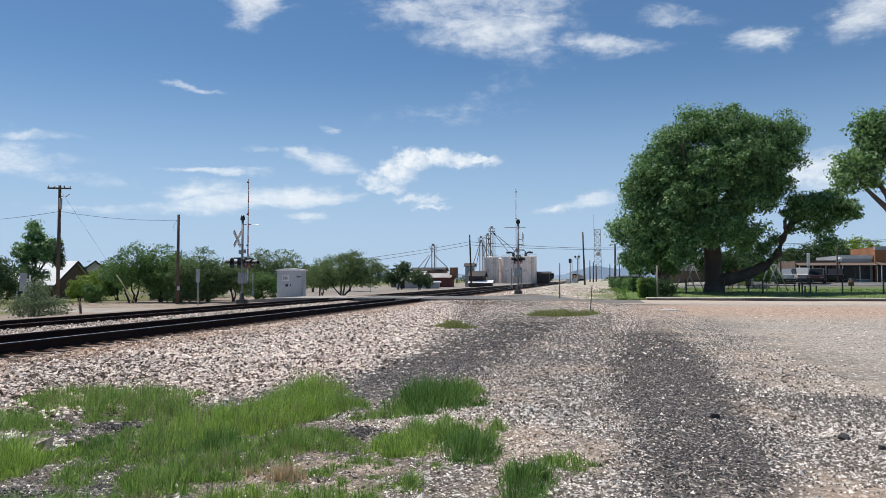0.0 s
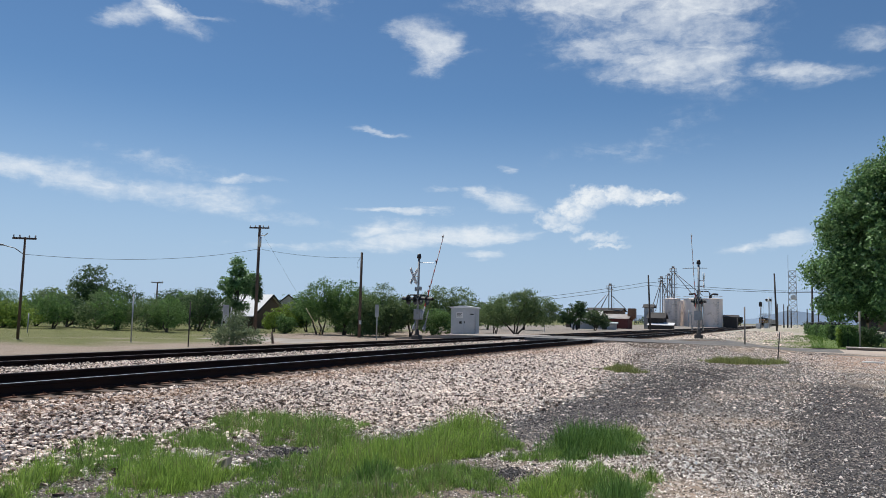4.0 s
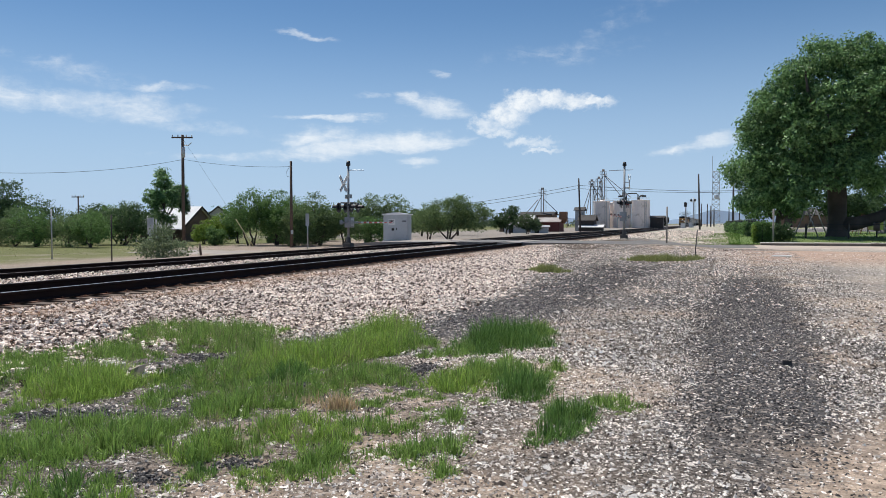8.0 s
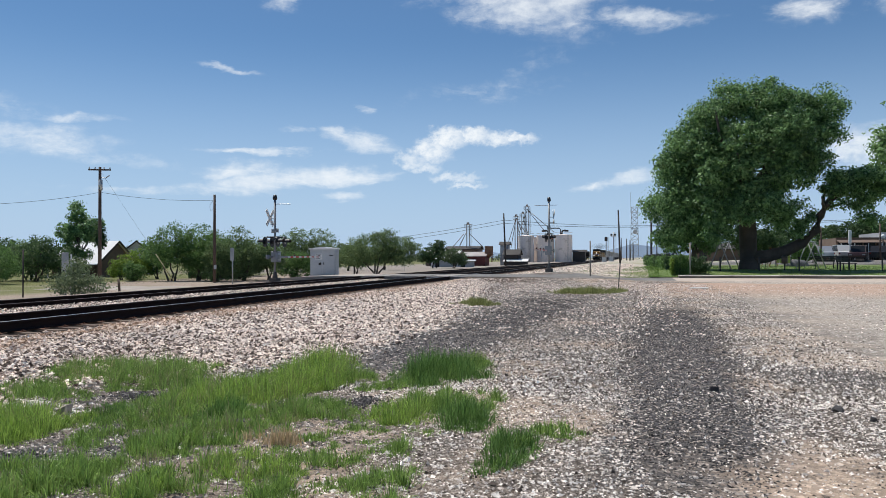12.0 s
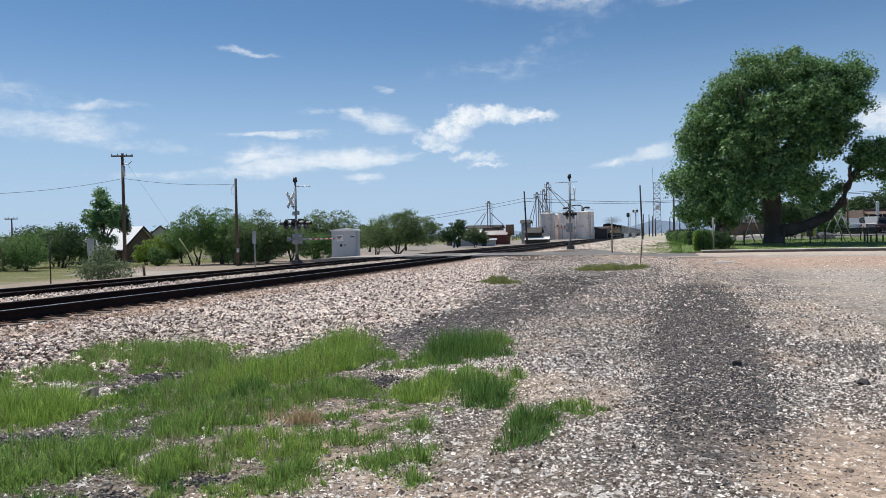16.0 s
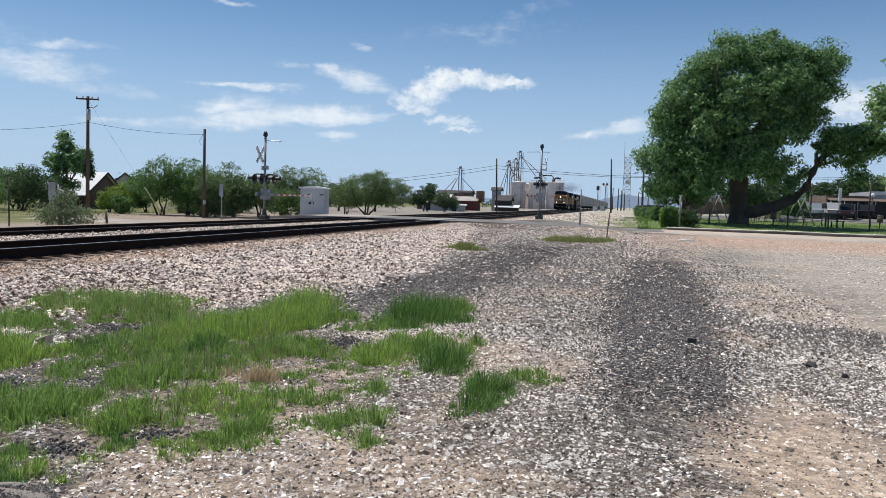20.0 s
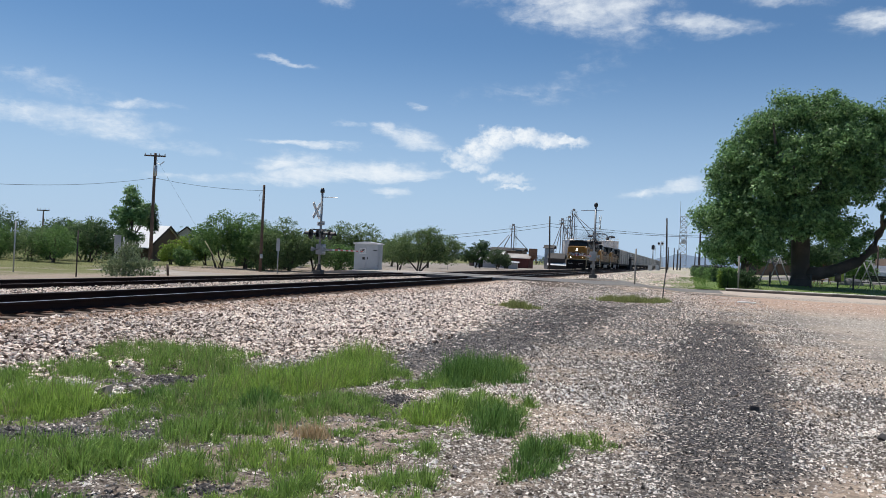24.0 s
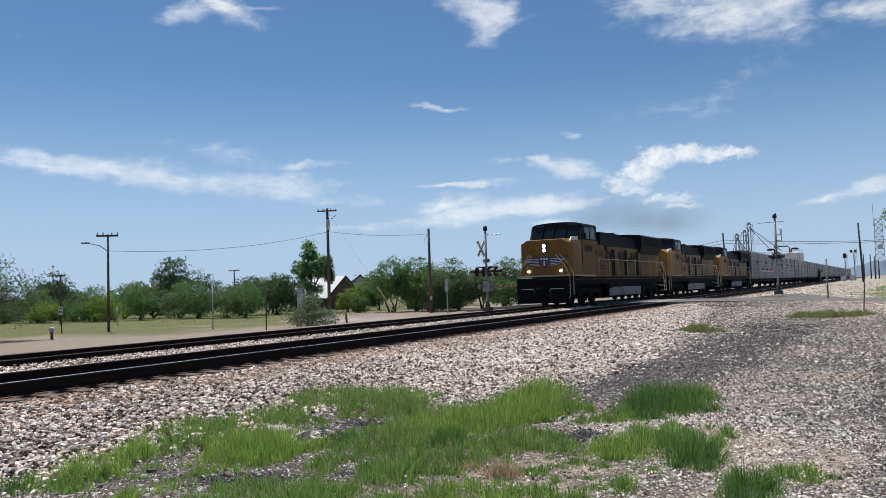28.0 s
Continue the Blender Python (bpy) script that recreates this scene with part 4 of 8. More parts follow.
TURF_GREEN_B = [(8.52, 4.19, 0.17, 0.22, 0.13), (7.92, 3.35, 0.1, 0.08, 0.04), (7.7, 3.51, 0.08, 0.08, 0.04), (8.67, 2.8, 0.16, 0.1, 0.11), (8.53, 2.75, 0.08, 0.06, 0.07), (8.52, 9.9, 0.19, 0.71, 0.19), (7.71, 8.3, 0.17, 0.23, 0.07), (8, 8.51, 0.24, 0.49, 0.1), (8.74, 7.42, 0.3, 0.58, 0.18), (9.16, 7.75, 0.18, 0.4, 0.15), (8.91, 5.65, 0.12, 0.22, 0.09), (9.14, 4.63, 0.19, 0.24, 0.14), (9.3, 4.3, 0.05, 0.07, 0.07), (8.94, 4.67, 0.1, 0.19, 0.12), (9.19, 5.1, 0.08, 0.14, 0.08), (8.47, 5.18, 0.2, 0.26, 0.11), (8.67, 5.05, 0.11, 0.14, 0.09), (9.77, 6.23, 0.2, 0.32, 0.12)]
TURF_GREEN_C = [(10.05, 6.54, 0.2, 0.24, 0.1), (10.15, 6.5, 0.1, 0.13, 0.05), (8.15, 5.66, 0.14, 0.18, 0.07), (8.35, 4.93, 0.17, 0.18, 0.11), (7.5, 5.56, 0.19, 0.25, 0.1), (4.75, 3.92, 0.19, 0.26, 0.14), (4.47, 3.65, 0.28, 0.24, 0.09), (3.89, 5.83, 0.38, 0.37, 0.16), (4.08, 6.16, 0.33, 0.38, 0.13), (4.26, 5.21, 0.29, 0.42, 0.15)]
TURF_BRIGHT = [(5.33, 5.52, 0.4, 0.49, 0.16), (6.28, 7.25, 0.38, 0.75, 0.22), (6.61, 7.82, 0.4, 0.75, 0.23), (6.74, 8.45, 0.43, 0.75, 0.25), (6.55, 9.39, 0.31, 0.75, 0.27), (7.5, 4.17, 0.19, 0.28, 0.14), (7.82, 4.85, 0.17, 0.26, 0.13), (8.2, 4.7, 0.21, 0.33, 0.14), (8.22, 3.99, 0.18, 0.16, 0.09), (7.93, 3.57, 0.07, 0.08, 0.07), (7.82, 3.2, 0.14, 0.14, 0.09), (8.56, 6.85, 0.28, 0.4, 0.17), (4.52, 4.36, 0.28, 0.45, 0.23), (5.42, 3.97, 0.18, 0.22, 0.14), (5.2, 5.54, 0.45, 0.62, 0.23)]
TURF_DEEP = [(5.75, 6.24, 0.23, 0.32, 0.11), (6.84, 6.46, 0.23, 0.26, 0.17), (7.78, 3.92, 0.13, 0.14, 0.11), (7.28, 3.32, 0.13, 0.17, 0.1), (7.64, 3.12, 0.15, 0.12, 0.08), (8.25, 9.39, 0.45, 0.75, 0.26), (9.15, 6.79, 0.22, 0.42, 0.19), (9.77, 5.72, 0.16, 0.5, 0.18), (4.4, 3.5, 0.19, 0.15, 0.12)]

TURF_FRONT = [(6.43, 3.85, 0.31, 0.32, 0.16), (6.89, 4.1, 0.24, 0.32, 0.16), (7.11, 3.25, 0.23, 0.08, 0.1), (7.6, 4.17, 0.19, 0.21, 0.13), (7.99, 4.33, 0.19, 0.19, 0.13), (8.43, 4.25, 0.18, 0.22, 0.15), (7.85, 3.69, 0.07, 0.07, 0.07), (8.14, 4.03, 0.14, 0.1, 0.09), (6.22, 4.39, 0.3, 0.2, 0.13), (6.88, 4.56, 0.22, 0.22, 0.13)]


def turf(label, spots, seed, material, hubs=95, per=52, width=0.003):
    """Grass in fans: many small hubs, each with blades that lean outward, higher in the middle of a spot."""
    rng = np.random.default_rng(seed)
    xs, ys, hs, ways, bends = [], [], [], [], []
    for cx, cy, rx, ry, high in spots:
        rx, ry, high = 1.2 * rx, 1.2 * ry, 0.98 * high
        count = max(7, int(hubs * math.pi * rx * ry))
        a, r = rng.uniform(0, 2 * np.pi, count), 1.08 * np.sqrt(rng.random(count))
        r = r * (1 + 0.12 * np.sin(3 * a + cx) + 0.1 * np.sin(5 * a + cy))
        hx, hy = cx + rx * r * np.cos(a), cy + ry * r * np.sin(a)
        tall = high * (0.55 + 0.55 * np.clip(1 - r * r, 0, 1)) * rng.uniform(0.4, 1.5, count)
        bare = np.zeros(count, bool)
        for bx, by, ba, bb in BARE:
            bare |= ((hx - bx) / ba) ** 2 + ((hy - by) / bb) ** 2 < rng.uniform(0.7, 1.2, count)
        bare |= (r > 0.75) & (rng.random(count) < 0.3)
        bare |= (np.sin(5.1 * hx + 2.3 * hy) * np.sin(4.3 * hy - 1.7 * hx) + rng.normal(0, 0.35, count) < -0.62)
        hx, hy, tall = hx[~bare], hy[~bare], tall[~bare]
        if not len(hx):
            continue
        which = rng.integers(0, len(hx), per * len(hx))
        out = rng.uniform(0, 2 * np.pi, len(which))
        far = np.abs(rng.normal(0, 0.036, len(which)))
        bends.append(0.45 + far / 0.036)
        far = far * (1 + 4 * tall[which])
        xs.append(hx[which] + far * np.cos(out)), ys.append(hy[which] + far * np.sin(out))
        hs.append(tall[which] * rng.uniform(0.75, 1.1, len(which))), ways.append(out)
    ob = blades("grass_patch", np.concatenate(xs), np.concatenate(ys), np.concatenate(hs), material, seed, width=width, lean=0.9, way=np.concatenate(ways), bend=np.concatenate(bends))
    return tagged(ob, label, "grass", kind="stuff")


turf("green grass growing through the gravel", TURF_GREEN_A, 31, GRASS)
turf("green grass growing through the gravel", TURF_GREEN_B, 32, GRASS)
turf("green grass growing through the gravel", TURF_GREEN_C, 33, GRASS)
turf("bright green grass growing through the gravel", TURF_BRIGHT, 41, GRASS_BRIGHT)
turf("deep green grass growing through the gravel", TURF_DEEP, 51, GRASS_DEEP, 120)
turf("green grass at the edge of the bare gravel", TURF_FRONT, 61, GRASS)
turf("thin pale seed heads standing over green grass", [(x, y, rx, ry, 1.25 * h) for x, y, rx, ry, h in TURF_GREEN_A + TURF_BRIGHT], 37, SEED_GRASS, 26, 20, 0.0017)
rng = np.random.default_rng(38)
a, r = rng.uniform(0, 2 * np.pi, 170), np.sqrt(rng.random(170))
turf("thin low grass creeping over the gravel", [(6.5 + 2.6 * q * math.cos(u), 5.6 + 2.6 * q * math.sin(u), 0.08 + 0.05 * (k % 3), 0.1, 0.06) for k, (u, q) in enumerate(zip(a, r))], 39, GRASS, 60, 40)
rng = np.random.default_rng(47)
for bx, by, ba, bb in BARE[:4] + BARE[6:]:
    n = int(8000 * ba * bb)
    a, r = rng.uniform(0, 2 * np.pi, n), np.abs(rng.normal(0, 0.62, n)) * (1 + 0.25 * np.sin(7 * bx + by))
    r = r * (1 + 0.35 * np.sin(2 * a + bx) + 0.2 * np.sin(5 * a + by))
    stones("dark_gravel", "bare patch of dark grit in the grass", bx + ba * r * np.cos(a), by + bb * r * np.sin(a), 0.008 + 0.014 * rng.random(n) ** 2, GRIT, int(100 * bx), 0.6, 0.1)
n = 9000
a, r = rng.uniform(0, 2 * np.pi, n), np.sqrt(rng.random(n))
stones("dark_gravel", "dark grit and soil under the grass", 6.5 + 2.3 * r * np.cos(a), 5.7 + 2.5 * r * np.sin(a), 0.007 + 0.013 * rng.random(n) ** 2, GRIT_BROWN, 49, 0.6, 0.1, small=True)
n = 700
pick = np.array(BARE)[rng.choice((4, 5), n)]
a, r = rng.uniform(0, 2 * np.pi, n), 1.2 * np.sqrt(rng.random(n))
stones("pale_gravel", "white and tan stones in a bare patch", pick[:, 0] + pick[:, 2] * r * np.cos(a), pick[:, 1] + pick[:, 3] * r * np.sin(a), 0.012 + 0.03 * rng.random(n) ** 2, CHIPS, 48, 0.6, 0.1)


def grass_tuft(x, y, r, height, count, seed, label, material=GRASS):
    rng = np.random.default_rng(seed)
    t = thing("grass_tuft", x, y, ground_at(x, y), label, "grass tuft", group="grass tufts")
    hubs = rng.normal(0, r * 0.48, (max(5, int(60 * r)), 2)) * (1.0, 0.75)
    tall = rng.uniform(0.5, 1.2, len(hubs)) * np.exp(-((np.hypot(hubs[:, 0], hubs[:, 1]) / (1.5 * r)) ** 2))
    which = rng.integers(0, len(hubs), count)
    p = hubs[which] + rng.normal(0, 0.05 + 0.03 * r, (count, 2))
    some = rng.integers(0, count, count // 7)
    tagged(blades("seeding_grass", p[some, 0], p[some, 1], height * 1.15 * tall[which][some], SEED_GRASS, seed + 1, t, width=0.0028, base=np.zeros(len(some))), "pale seed heads", kind="stuff")
    tagged(blades("tuft", p[:, 0], p[:, 1], height * tall[which], material, seed, t, width=0.0042 if y < 20 else 0.006, lean=0.6, base=np.zeros(count)), kind="stuff")
    return t


for xx, yy, r, h, c, lab in [(5.9, 23.4, 0.6, 0.24, 2600, "grass clump on the ballast edge"), (8.2, 30.2, 0.7, 0.25, 1800, "weedy grass near the street"),
                             (9.1, 30.6, 0.8, 0.28, 2200, "weedy grass near the street"), (10.0, 31.2, 0.5, 0.2, 1000, "weedy grass near the street")]:
    grass_tuft(xx, yy, r, h, c, int(100 * xx + yy), lab, TUFT_GRASS)
grass_tuft(7.93, 5.52, 0.06, 0.15, 420, 77, "straw-coloured dry grass clump", DRY_GRASS)
grass_tuft(7.55, 5.6, 0.12, 0.10, 70, 78, "straw-coloured dry grass clump", DRY_GRASS)
n = 24000
rng = np.random.default_rng(41)
x, y = rng.uniform(11.6, 50, n), ROAD[1] + 0.7 + 30 * rng.random(n) ** 1.6
fringe = rng.random(n) < 0.1
x = np.where(fringe, 12.2 - 2.8 * rng.random(n) ** 1.6 + 0.03 * (y - 50), x)
tagged(blades("lawn_grass", x, y, np.full(n, 0.07), LAWN_GRASS, 42, width=0.02, base=gz(x, y) + np.where(x < 11.6, 0.0, 0.05)), "short mown lawn grass", "grass", kind="stuff")
n = 20000
x, y = rng.uniform(-75, -30, n), rng.uniform(18, 95, n)
tagged(blades("verge_grass", x, y, np.full(n, 0.07), VERGE, 43, width=0.012), "rough pale verge grass", "grass", kind="stuff")
rng = np.random.default_rng(45)
n = 5000
a, r = rng.uniform(0, 2 * np.pi, n), 0.36 * np.sqrt(rng.random(n))
x, y = 7.85 + r * np.cos(a), 2.85 + 0.7 * r * np.sin(a)
stones("grit_heap", "low heap of grey-brown asphalt grit", x, y, 0.004 + 0.010 * rng.random(n) ** 2, GRIT_BROWN, 46, 0.7, 0.2, small=True, lift=gz(x, y) + 0.09 * np.clip(1 - r / 0.36, 0, 1) ** 0.8)

heap = Geo()
heap_rings = [(0.40, -0.03), (0.33, 0.012), (0.24, 0.042), (0.13, 0.068), (0.04, 0.08)]
heap.take([(rr * math.cos(u) * (1 + 0.08 * math.sin(3 * u)), 0.7 * rr * math.sin(u), zz + 0.006 * math.sin(5 * u)) for rr, zz in heap_rings for u in (2 * math.pi * k / 20 for k in range(20))],
          [(i * 20 + k, i * 20 + (k + 1) % 20, i * 20 + 20 + (k + 1) % 20, i * 20 + 20 + k) for i in range(4) for k in range(20)] + [tuple(range(80, 100))])
mound = part("dust_heap", heap, DUST, None, smooth=True)
mound.matrix_basis = pose(7.85, 2.85, ground_at(7.85, 2.85))
tagged(mound, "low heap of grey-brown asphalt dust on gravel", "heap")
slab_piece = part("concrete_slab", soft_box(0.75, 0.45, 0.06, 0.012), WHITE)
slab_piece.matrix_basis = pose(13.46, 34.6, ground_at(13.46, 34.6) - 0.01, 0, 0, -6)
tagged(slab_piece, "small pale slab lying flush in the dirt", "slab")


# ---------------------------------------------------------------- trees
def leaf_cloud(name, lobes, clumps, per, leaf, seed, material, parent, spread=0.4, shell=0.55, droop=0.0, whole=False):
    """A crown: leaves in clumps, in and on a few rounded lobes (x, y, z, rx, ry, rz)."""
    rng = np.random.default_rng(seed)
    vol = np.array([l[3] * l[4] * l[5] for l in lobes]) ** 0.75
    pick = rng.choice(len(lobes), clumps, p=vol / vol.sum())
    lob = np.array(lobes)[pick]
    d = rng.normal(size=(clumps, 3))
    d /= np.linalg.norm(d, axis=1, keepdims=True)
    r = np.where(rng.random(clumps) < 0.7, rng.uniform(shell, 1.05, clumps), rng.uniform(0.2, 1.0, clumps))
    c = lob[:, :3] + d * r[:, None] * lob[:, 3:]
    c = np.repeat(c, per, 0)
    n = len(c)
    own = np.repeat(rng.uniform(0.55, 1.5, clumps), per)[:, None]
    off = rng.normal(size=(n, 3))
    off /= np.linalg.norm(off, axis=1, keepdims=True)
    p = c + off * (rng.random((n, 1)) ** 0.45) * 1.75 * spread * own * (1, 1, 0.7)
    p[:, 2] -= droop * np.abs(rng.normal(0, 1, n))
    out = off + (0, 0, 0.45) + 0.6 * rng.normal(size=(n, 3))
    u = np.cross(out, rng.normal(size=(n, 3)))
    u /= np.linalg.norm(u, axis=1, keepdims=True) + 1e-9
    v = np.cross(u, out)
    v /= np.linalg.norm(v, axis=1, keepdims=True) + 1e-9
    s = (leaf * rng.uniform(0.6, 1.3, n))[:, None]
    bend = np.cross(u, v) * s * 0.25
    quad = np.stack([p - u * s, p + v * s * 0.6 + bend, p + u * s, p - v * s * 0.6 + bend], 1).reshape(-1, 3)
    k = 4 * np.arange(n)[:, None]
    if whole:
        me = array_mesh(name, quad, np.concatenate([k + (0, 1, 2), k + (0, 2, 3)]))
    else:
        three = np.stack([p - u * s, p + v * s * 1.1 + bend, p + u * s], 1).reshape(-1, 3)
        me = array_mesh(name, three, 3 * np.arange(n)[:, None] + (0, 1, 2))
    return part(name, me, material, parent)


def limb(parent, a, b, r0, r1, seed, sag=0.15, name="limb"):
    rng = random.Random(seed)
    a, b = Vector(a), Vector(b)
    length = (b - a).length
    pts, radii = [], []
    for k in range(7):
        t = k / 6
        p = a.lerp(b, t) + Vector((rng.uniform(-1, 1), rng.uniform(-1, 1), rng.uniform(-0.5, 0.5))) * length * 0.035 * (0 < k < 6)
        p.z += -sag * length * math.sin(math.pi * t) * 0.5
        pts.append(p), radii.append(r0 + (r1 - r0) * t**0.8)
    return part(name, Geo().tube(pts, radii, 8), BARK, parent, smooth=True)


def small_tree(name, x, y, lobes, trunk_r, material, clumps, per, leaf, seed, label, category="tree", stems=3, spread=0.3, group="trees along the lane", z=None, droop=0.0):
    t = thing(name, x, y, ground_at(x, y) if z is None else z, label, category, group=group)
    rng = random.Random(seed)
    for k in range(stems):
        l = lobes[k % len(lobes)]
        foot = Vector((rng.uniform(-1, 1), rng.uniform(-1, 1), 0)) * trunk_r * (2.2 if stems > 1 else 0.2)
        limb(t, foot - Vector((0, 0, 0.1)), (l[0] * 0.8 + rng.uniform(-0.3, 0.3), l[1] * 0.8 + rng.uniform(-0.3, 0.3), l[2] + 0.2 * l[5]), trunk_r, trunk_r * 0.2, seed + k, 0.05, "trunk" if stems == 1 or k == 0 else "stem")
    for k, l in enumerate(lobes):
        a = Vector((l[0] * 0.25, l[1] * 0.25, l[2] * 0.55))
        for j in range(2):
            b = (l[0] + rng.uniform(-0.6, 0.6) * l[3], l[1] + rng.uniform(-0.6, 0.6) * l[4], l[2] + rng.uniform(-0.1, 0.6) * l[5])
            limb(t, a, b, trunk_r * 0.45, trunk_r * 0.1, seed + 50 + 7 * k + j, 0.0)
    leaf_cloud("crown", lobes, clumps, per, leaf, seed, material, t, spread, droop=droop)
    return t

# the great cottonwood in the park
TX, TY = 18.9, 59.3
tz = ground_at(TX, TY) + 0.03
big = thing("cottonwood_tree", TX, TY, tz, "huge old cottonwood with a leaning low limb on the lawn", "tree")
trunk = Geo().tube([(0, 0, -0.2), (0, 0, 0.2), (-0.02, 0, 0.8), (-0.05, 0.05, 1.8), (-0.05, 0.1, 3.0), (-0.2, 0.1, 4.4), (-0.5, 0.2, 6.0)], [0.95, 0.74, 0.62, 0.6, 0.62, 0.54, 0.4], 18)
part("trunk", trunk, BARK, big, "massive furrowed bark trunk", smooth=True)
part("low_limb", Geo().tube([(0.3, 0, 0.9), (1.2, -0.1, 1.0), (2.4, -0.2, 1.35), (3.6, -0.3, 2.0), (4.5, -0.4, 2.9), (4.75, -0.4, 3.9), (5.3, -0.4, 4.9), (6.0, -0.5, 6.0)], [0.55, 0.46, 0.42, 0.38, 0.36, 0.30, 0.22, 0.12], 12), BARK, big, "thick leaning limb rising near its end", smooth=True)
for k, b in enumerate([(-4.2, -1, 8.5), (-2.5, -2.5, 11.5), (0.5, -1, 12.5), (2.8, -0.5, 11.5), (-5.2, 0.5, 5.6), (-3.2, 2.5, 10.0), (2.0, 2.5, 9.5), (3.5, -1.2, 8.0), (-1.2, -3.6, 8.2), (1.5, -3.2, 9.0)]):
    limb(big, (-0.3 + 0.02 * k, 0.1, 3.4 + 0.25 * k), b, 0.34, 0.06, 300 + k, 0.12)
for k, b in enumerate([(6.8, -0.8, 6.6), (5.4, 1.2, 6.4), (4.6, -1.6, 5.2), (7.2, 0.4, 5.4)]):
    limb(big, (5.0, -0.4, 4.4), b, 0.16, 0.04, 330 + k, 0.1)
COTTON_OUTER = [(-5.0, 0.0, 5.2, 2.0, 2.6, 1.8), (-6.8, 0.0, 4.7, 0.9, 1.3, 0.8), (-5.1, 0.3, 7.4, 1.6, 2.4, 1.7), (-4.4, 0.0, 9.5, 1.4, 2.2, 1.4), (-2.9, -0.5, 11.0, 1.6, 2.2, 1.5), (-0.9, -0.5, 12.55, 1.7, 2.2, 1.45), (1.4, 0.0, 12.6, 1.5, 2.2, 1.35),
                (3.4, 0.0, 11.4, 1.6, 2.4, 1.5), (5.3, 0.0, 11.9, 1.1, 1.6, 1.2), (5.5, 0.0, 10.1, 1.1, 1.8, 1.0), (4.2, -0.3, 8.3, 1.4, 2.2, 1.3), (-4.9, -0.8, 3.0, 1.4, 1.6, 1.1), (-6.0, 0.0, 2.6, 0.8, 1.0, 0.8)]
COTTON_INNER = [(0.5, -2.2, 9.2, 2.6, 2.0, 2.2), (-2.4, -2.0, 7.2, 2.5, 2.0, 2.0), (2.6, -1.6, 6.9, 1.8, 2.0, 1.4), (-2.8, -1.8, 4.4, 2.0, 2.0, 1.5), (0.2, 1.6, 6.0, 2.2, 2.0, 1.8), (2.4, 1.2, 4.2, 1.2, 1.6, 0.9), (-0.8, -2.4, 5.2, 1.5, 1.3, 1.2),
                (0.9, -2.2, 5.0, 1.4, 1.1, 1.0), (-1.9, -1.9, 3.4, 1.3, 1.1, 0.9), (1.6, -1.5, 3.9, 1.1, 1.1, 0.8), (0.2, -2.4, 7.2, 2.0, 1.2, 1.4), (2.4, -1.8, 9.6, 2.0, 1.6, 1.6), (-3.4, -1.6, 9.0, 1.8, 1.6, 1.6), (-0.4, -3.0, 4.3, 1.7, 1.0, 1.0)]
COTTON_LOW = [(6.3, -0.4, 6.2, 1.5, 1.8, 1.1), (8.1, -0.2, 6.6, 1.3, 1.7, 0.9), (9.3, 0.0, 6.0, 1.0, 1.3, 0.8), (7.4, -0.6, 5.0, 1.1, 1.3, 0.8), (8.0, -0.2, 3.8, 0.7, 0.9, 0.8), (5.9, -0.5, 4.9, 0.7, 0.9, 0.6), (3.4, -0.6, 3.1, 0.7, 0.9, 0.6), (4.3, 0.2, 4.0, 0.5, 0.6, 0.4)]
leaf_cloud("crown", COTTON_OUTER, 720, 84, 0.106, 51, LEAF_COTTON, big, 0.44, 0.5, whole=True)
leaf_cloud("crown", COTTON_INNER + [(0.2, 0.8, 9.0, 3.4, 1.6, 2.8), (-3.0, 0.8, 7.0, 2.4, 1.6, 2.4), (2.6, 0.6, 10.4, 2.2, 1.4, 1.4), (1.7, -2.7, 4.9, 1.4, 1.0, 1.0), (-2.6, -3.0, 3.2, 1.3, 0.9, 0.9)], 800, 84, 0.12, 50, LEAF_COTTON, big, 0.38, 0.6)
leaf_cloud("limb_leaves", COTTON_LOW, 230, 60, 0.11, 52, LEAF_COTTON, big, 0.30, 0.4, whole=True)
second = thing("cottonwood_tree", 27.6, 50.6, ground_at(27.6, 50.6) + 0.03, "tall cottonwood reaching over the lawn", "tree")
part("trunk", Geo().tube([(1.6, 0, -0.2), (1.6, 0, 2), (1.2, 0, 4.5), (0.6, 0, 7)], [0.7, 0.55, 0.45, 0.3], 14), BARK, second, "furrowed bark trunk", smooth=True)
for k, b in enumerate([(-1.8, 0, 8.6), (-1.0, 0.6, 10.4), (1.4, -0.6, 11), (3.2, 0.4, 9)]):
    limb(second, (1.0, 0, 4.6 + 0.3 * k), b, 0.26, 0.05, 350 + k, 0.1)
leaf_cloud("crown", [(-1.3, 0, 8.2, 1.5, 2.0, 1.5), (0.8, 0, 10.2, 2.2, 2.4, 1.8), (3.2, 0, 9.6, 2.4, 2.4, 2.2), (-0.6, 0, 10.6, 1.2, 1.6, 1.0), (3.4, 0.5, 6.6, 2.0, 2.2, 1.6)], 560, 44, 0.13, 53, LEAF_COTTON, second, 0.34, 0.5)
small_tree("park_tree", 16.2, 76.0, [(0, 0, 4.2, 2.4, 2.4, 2.2), (1.2, 0.4, 2.6, 1.6, 1.6, 1.2), (-1.6, 0, 2.6, 1.4, 1.4, 1.3)], 0.36, LEAF_GREEN, 420, 22, 0.12, 54, "shaded tree standing behind the cottonwood", stems=1, group="")
small_tree("park_tree", 21.8, 82.0, [(0, 0, 3.2, 2.2, 2.2, 2.0), (2.4, 0, 2.4, 1.6, 1.6, 1.4)], 0.2, LEAF_DARK, 320, 22, 0.12, 55, "dark bushy tree behind the park", stems=1, group="")

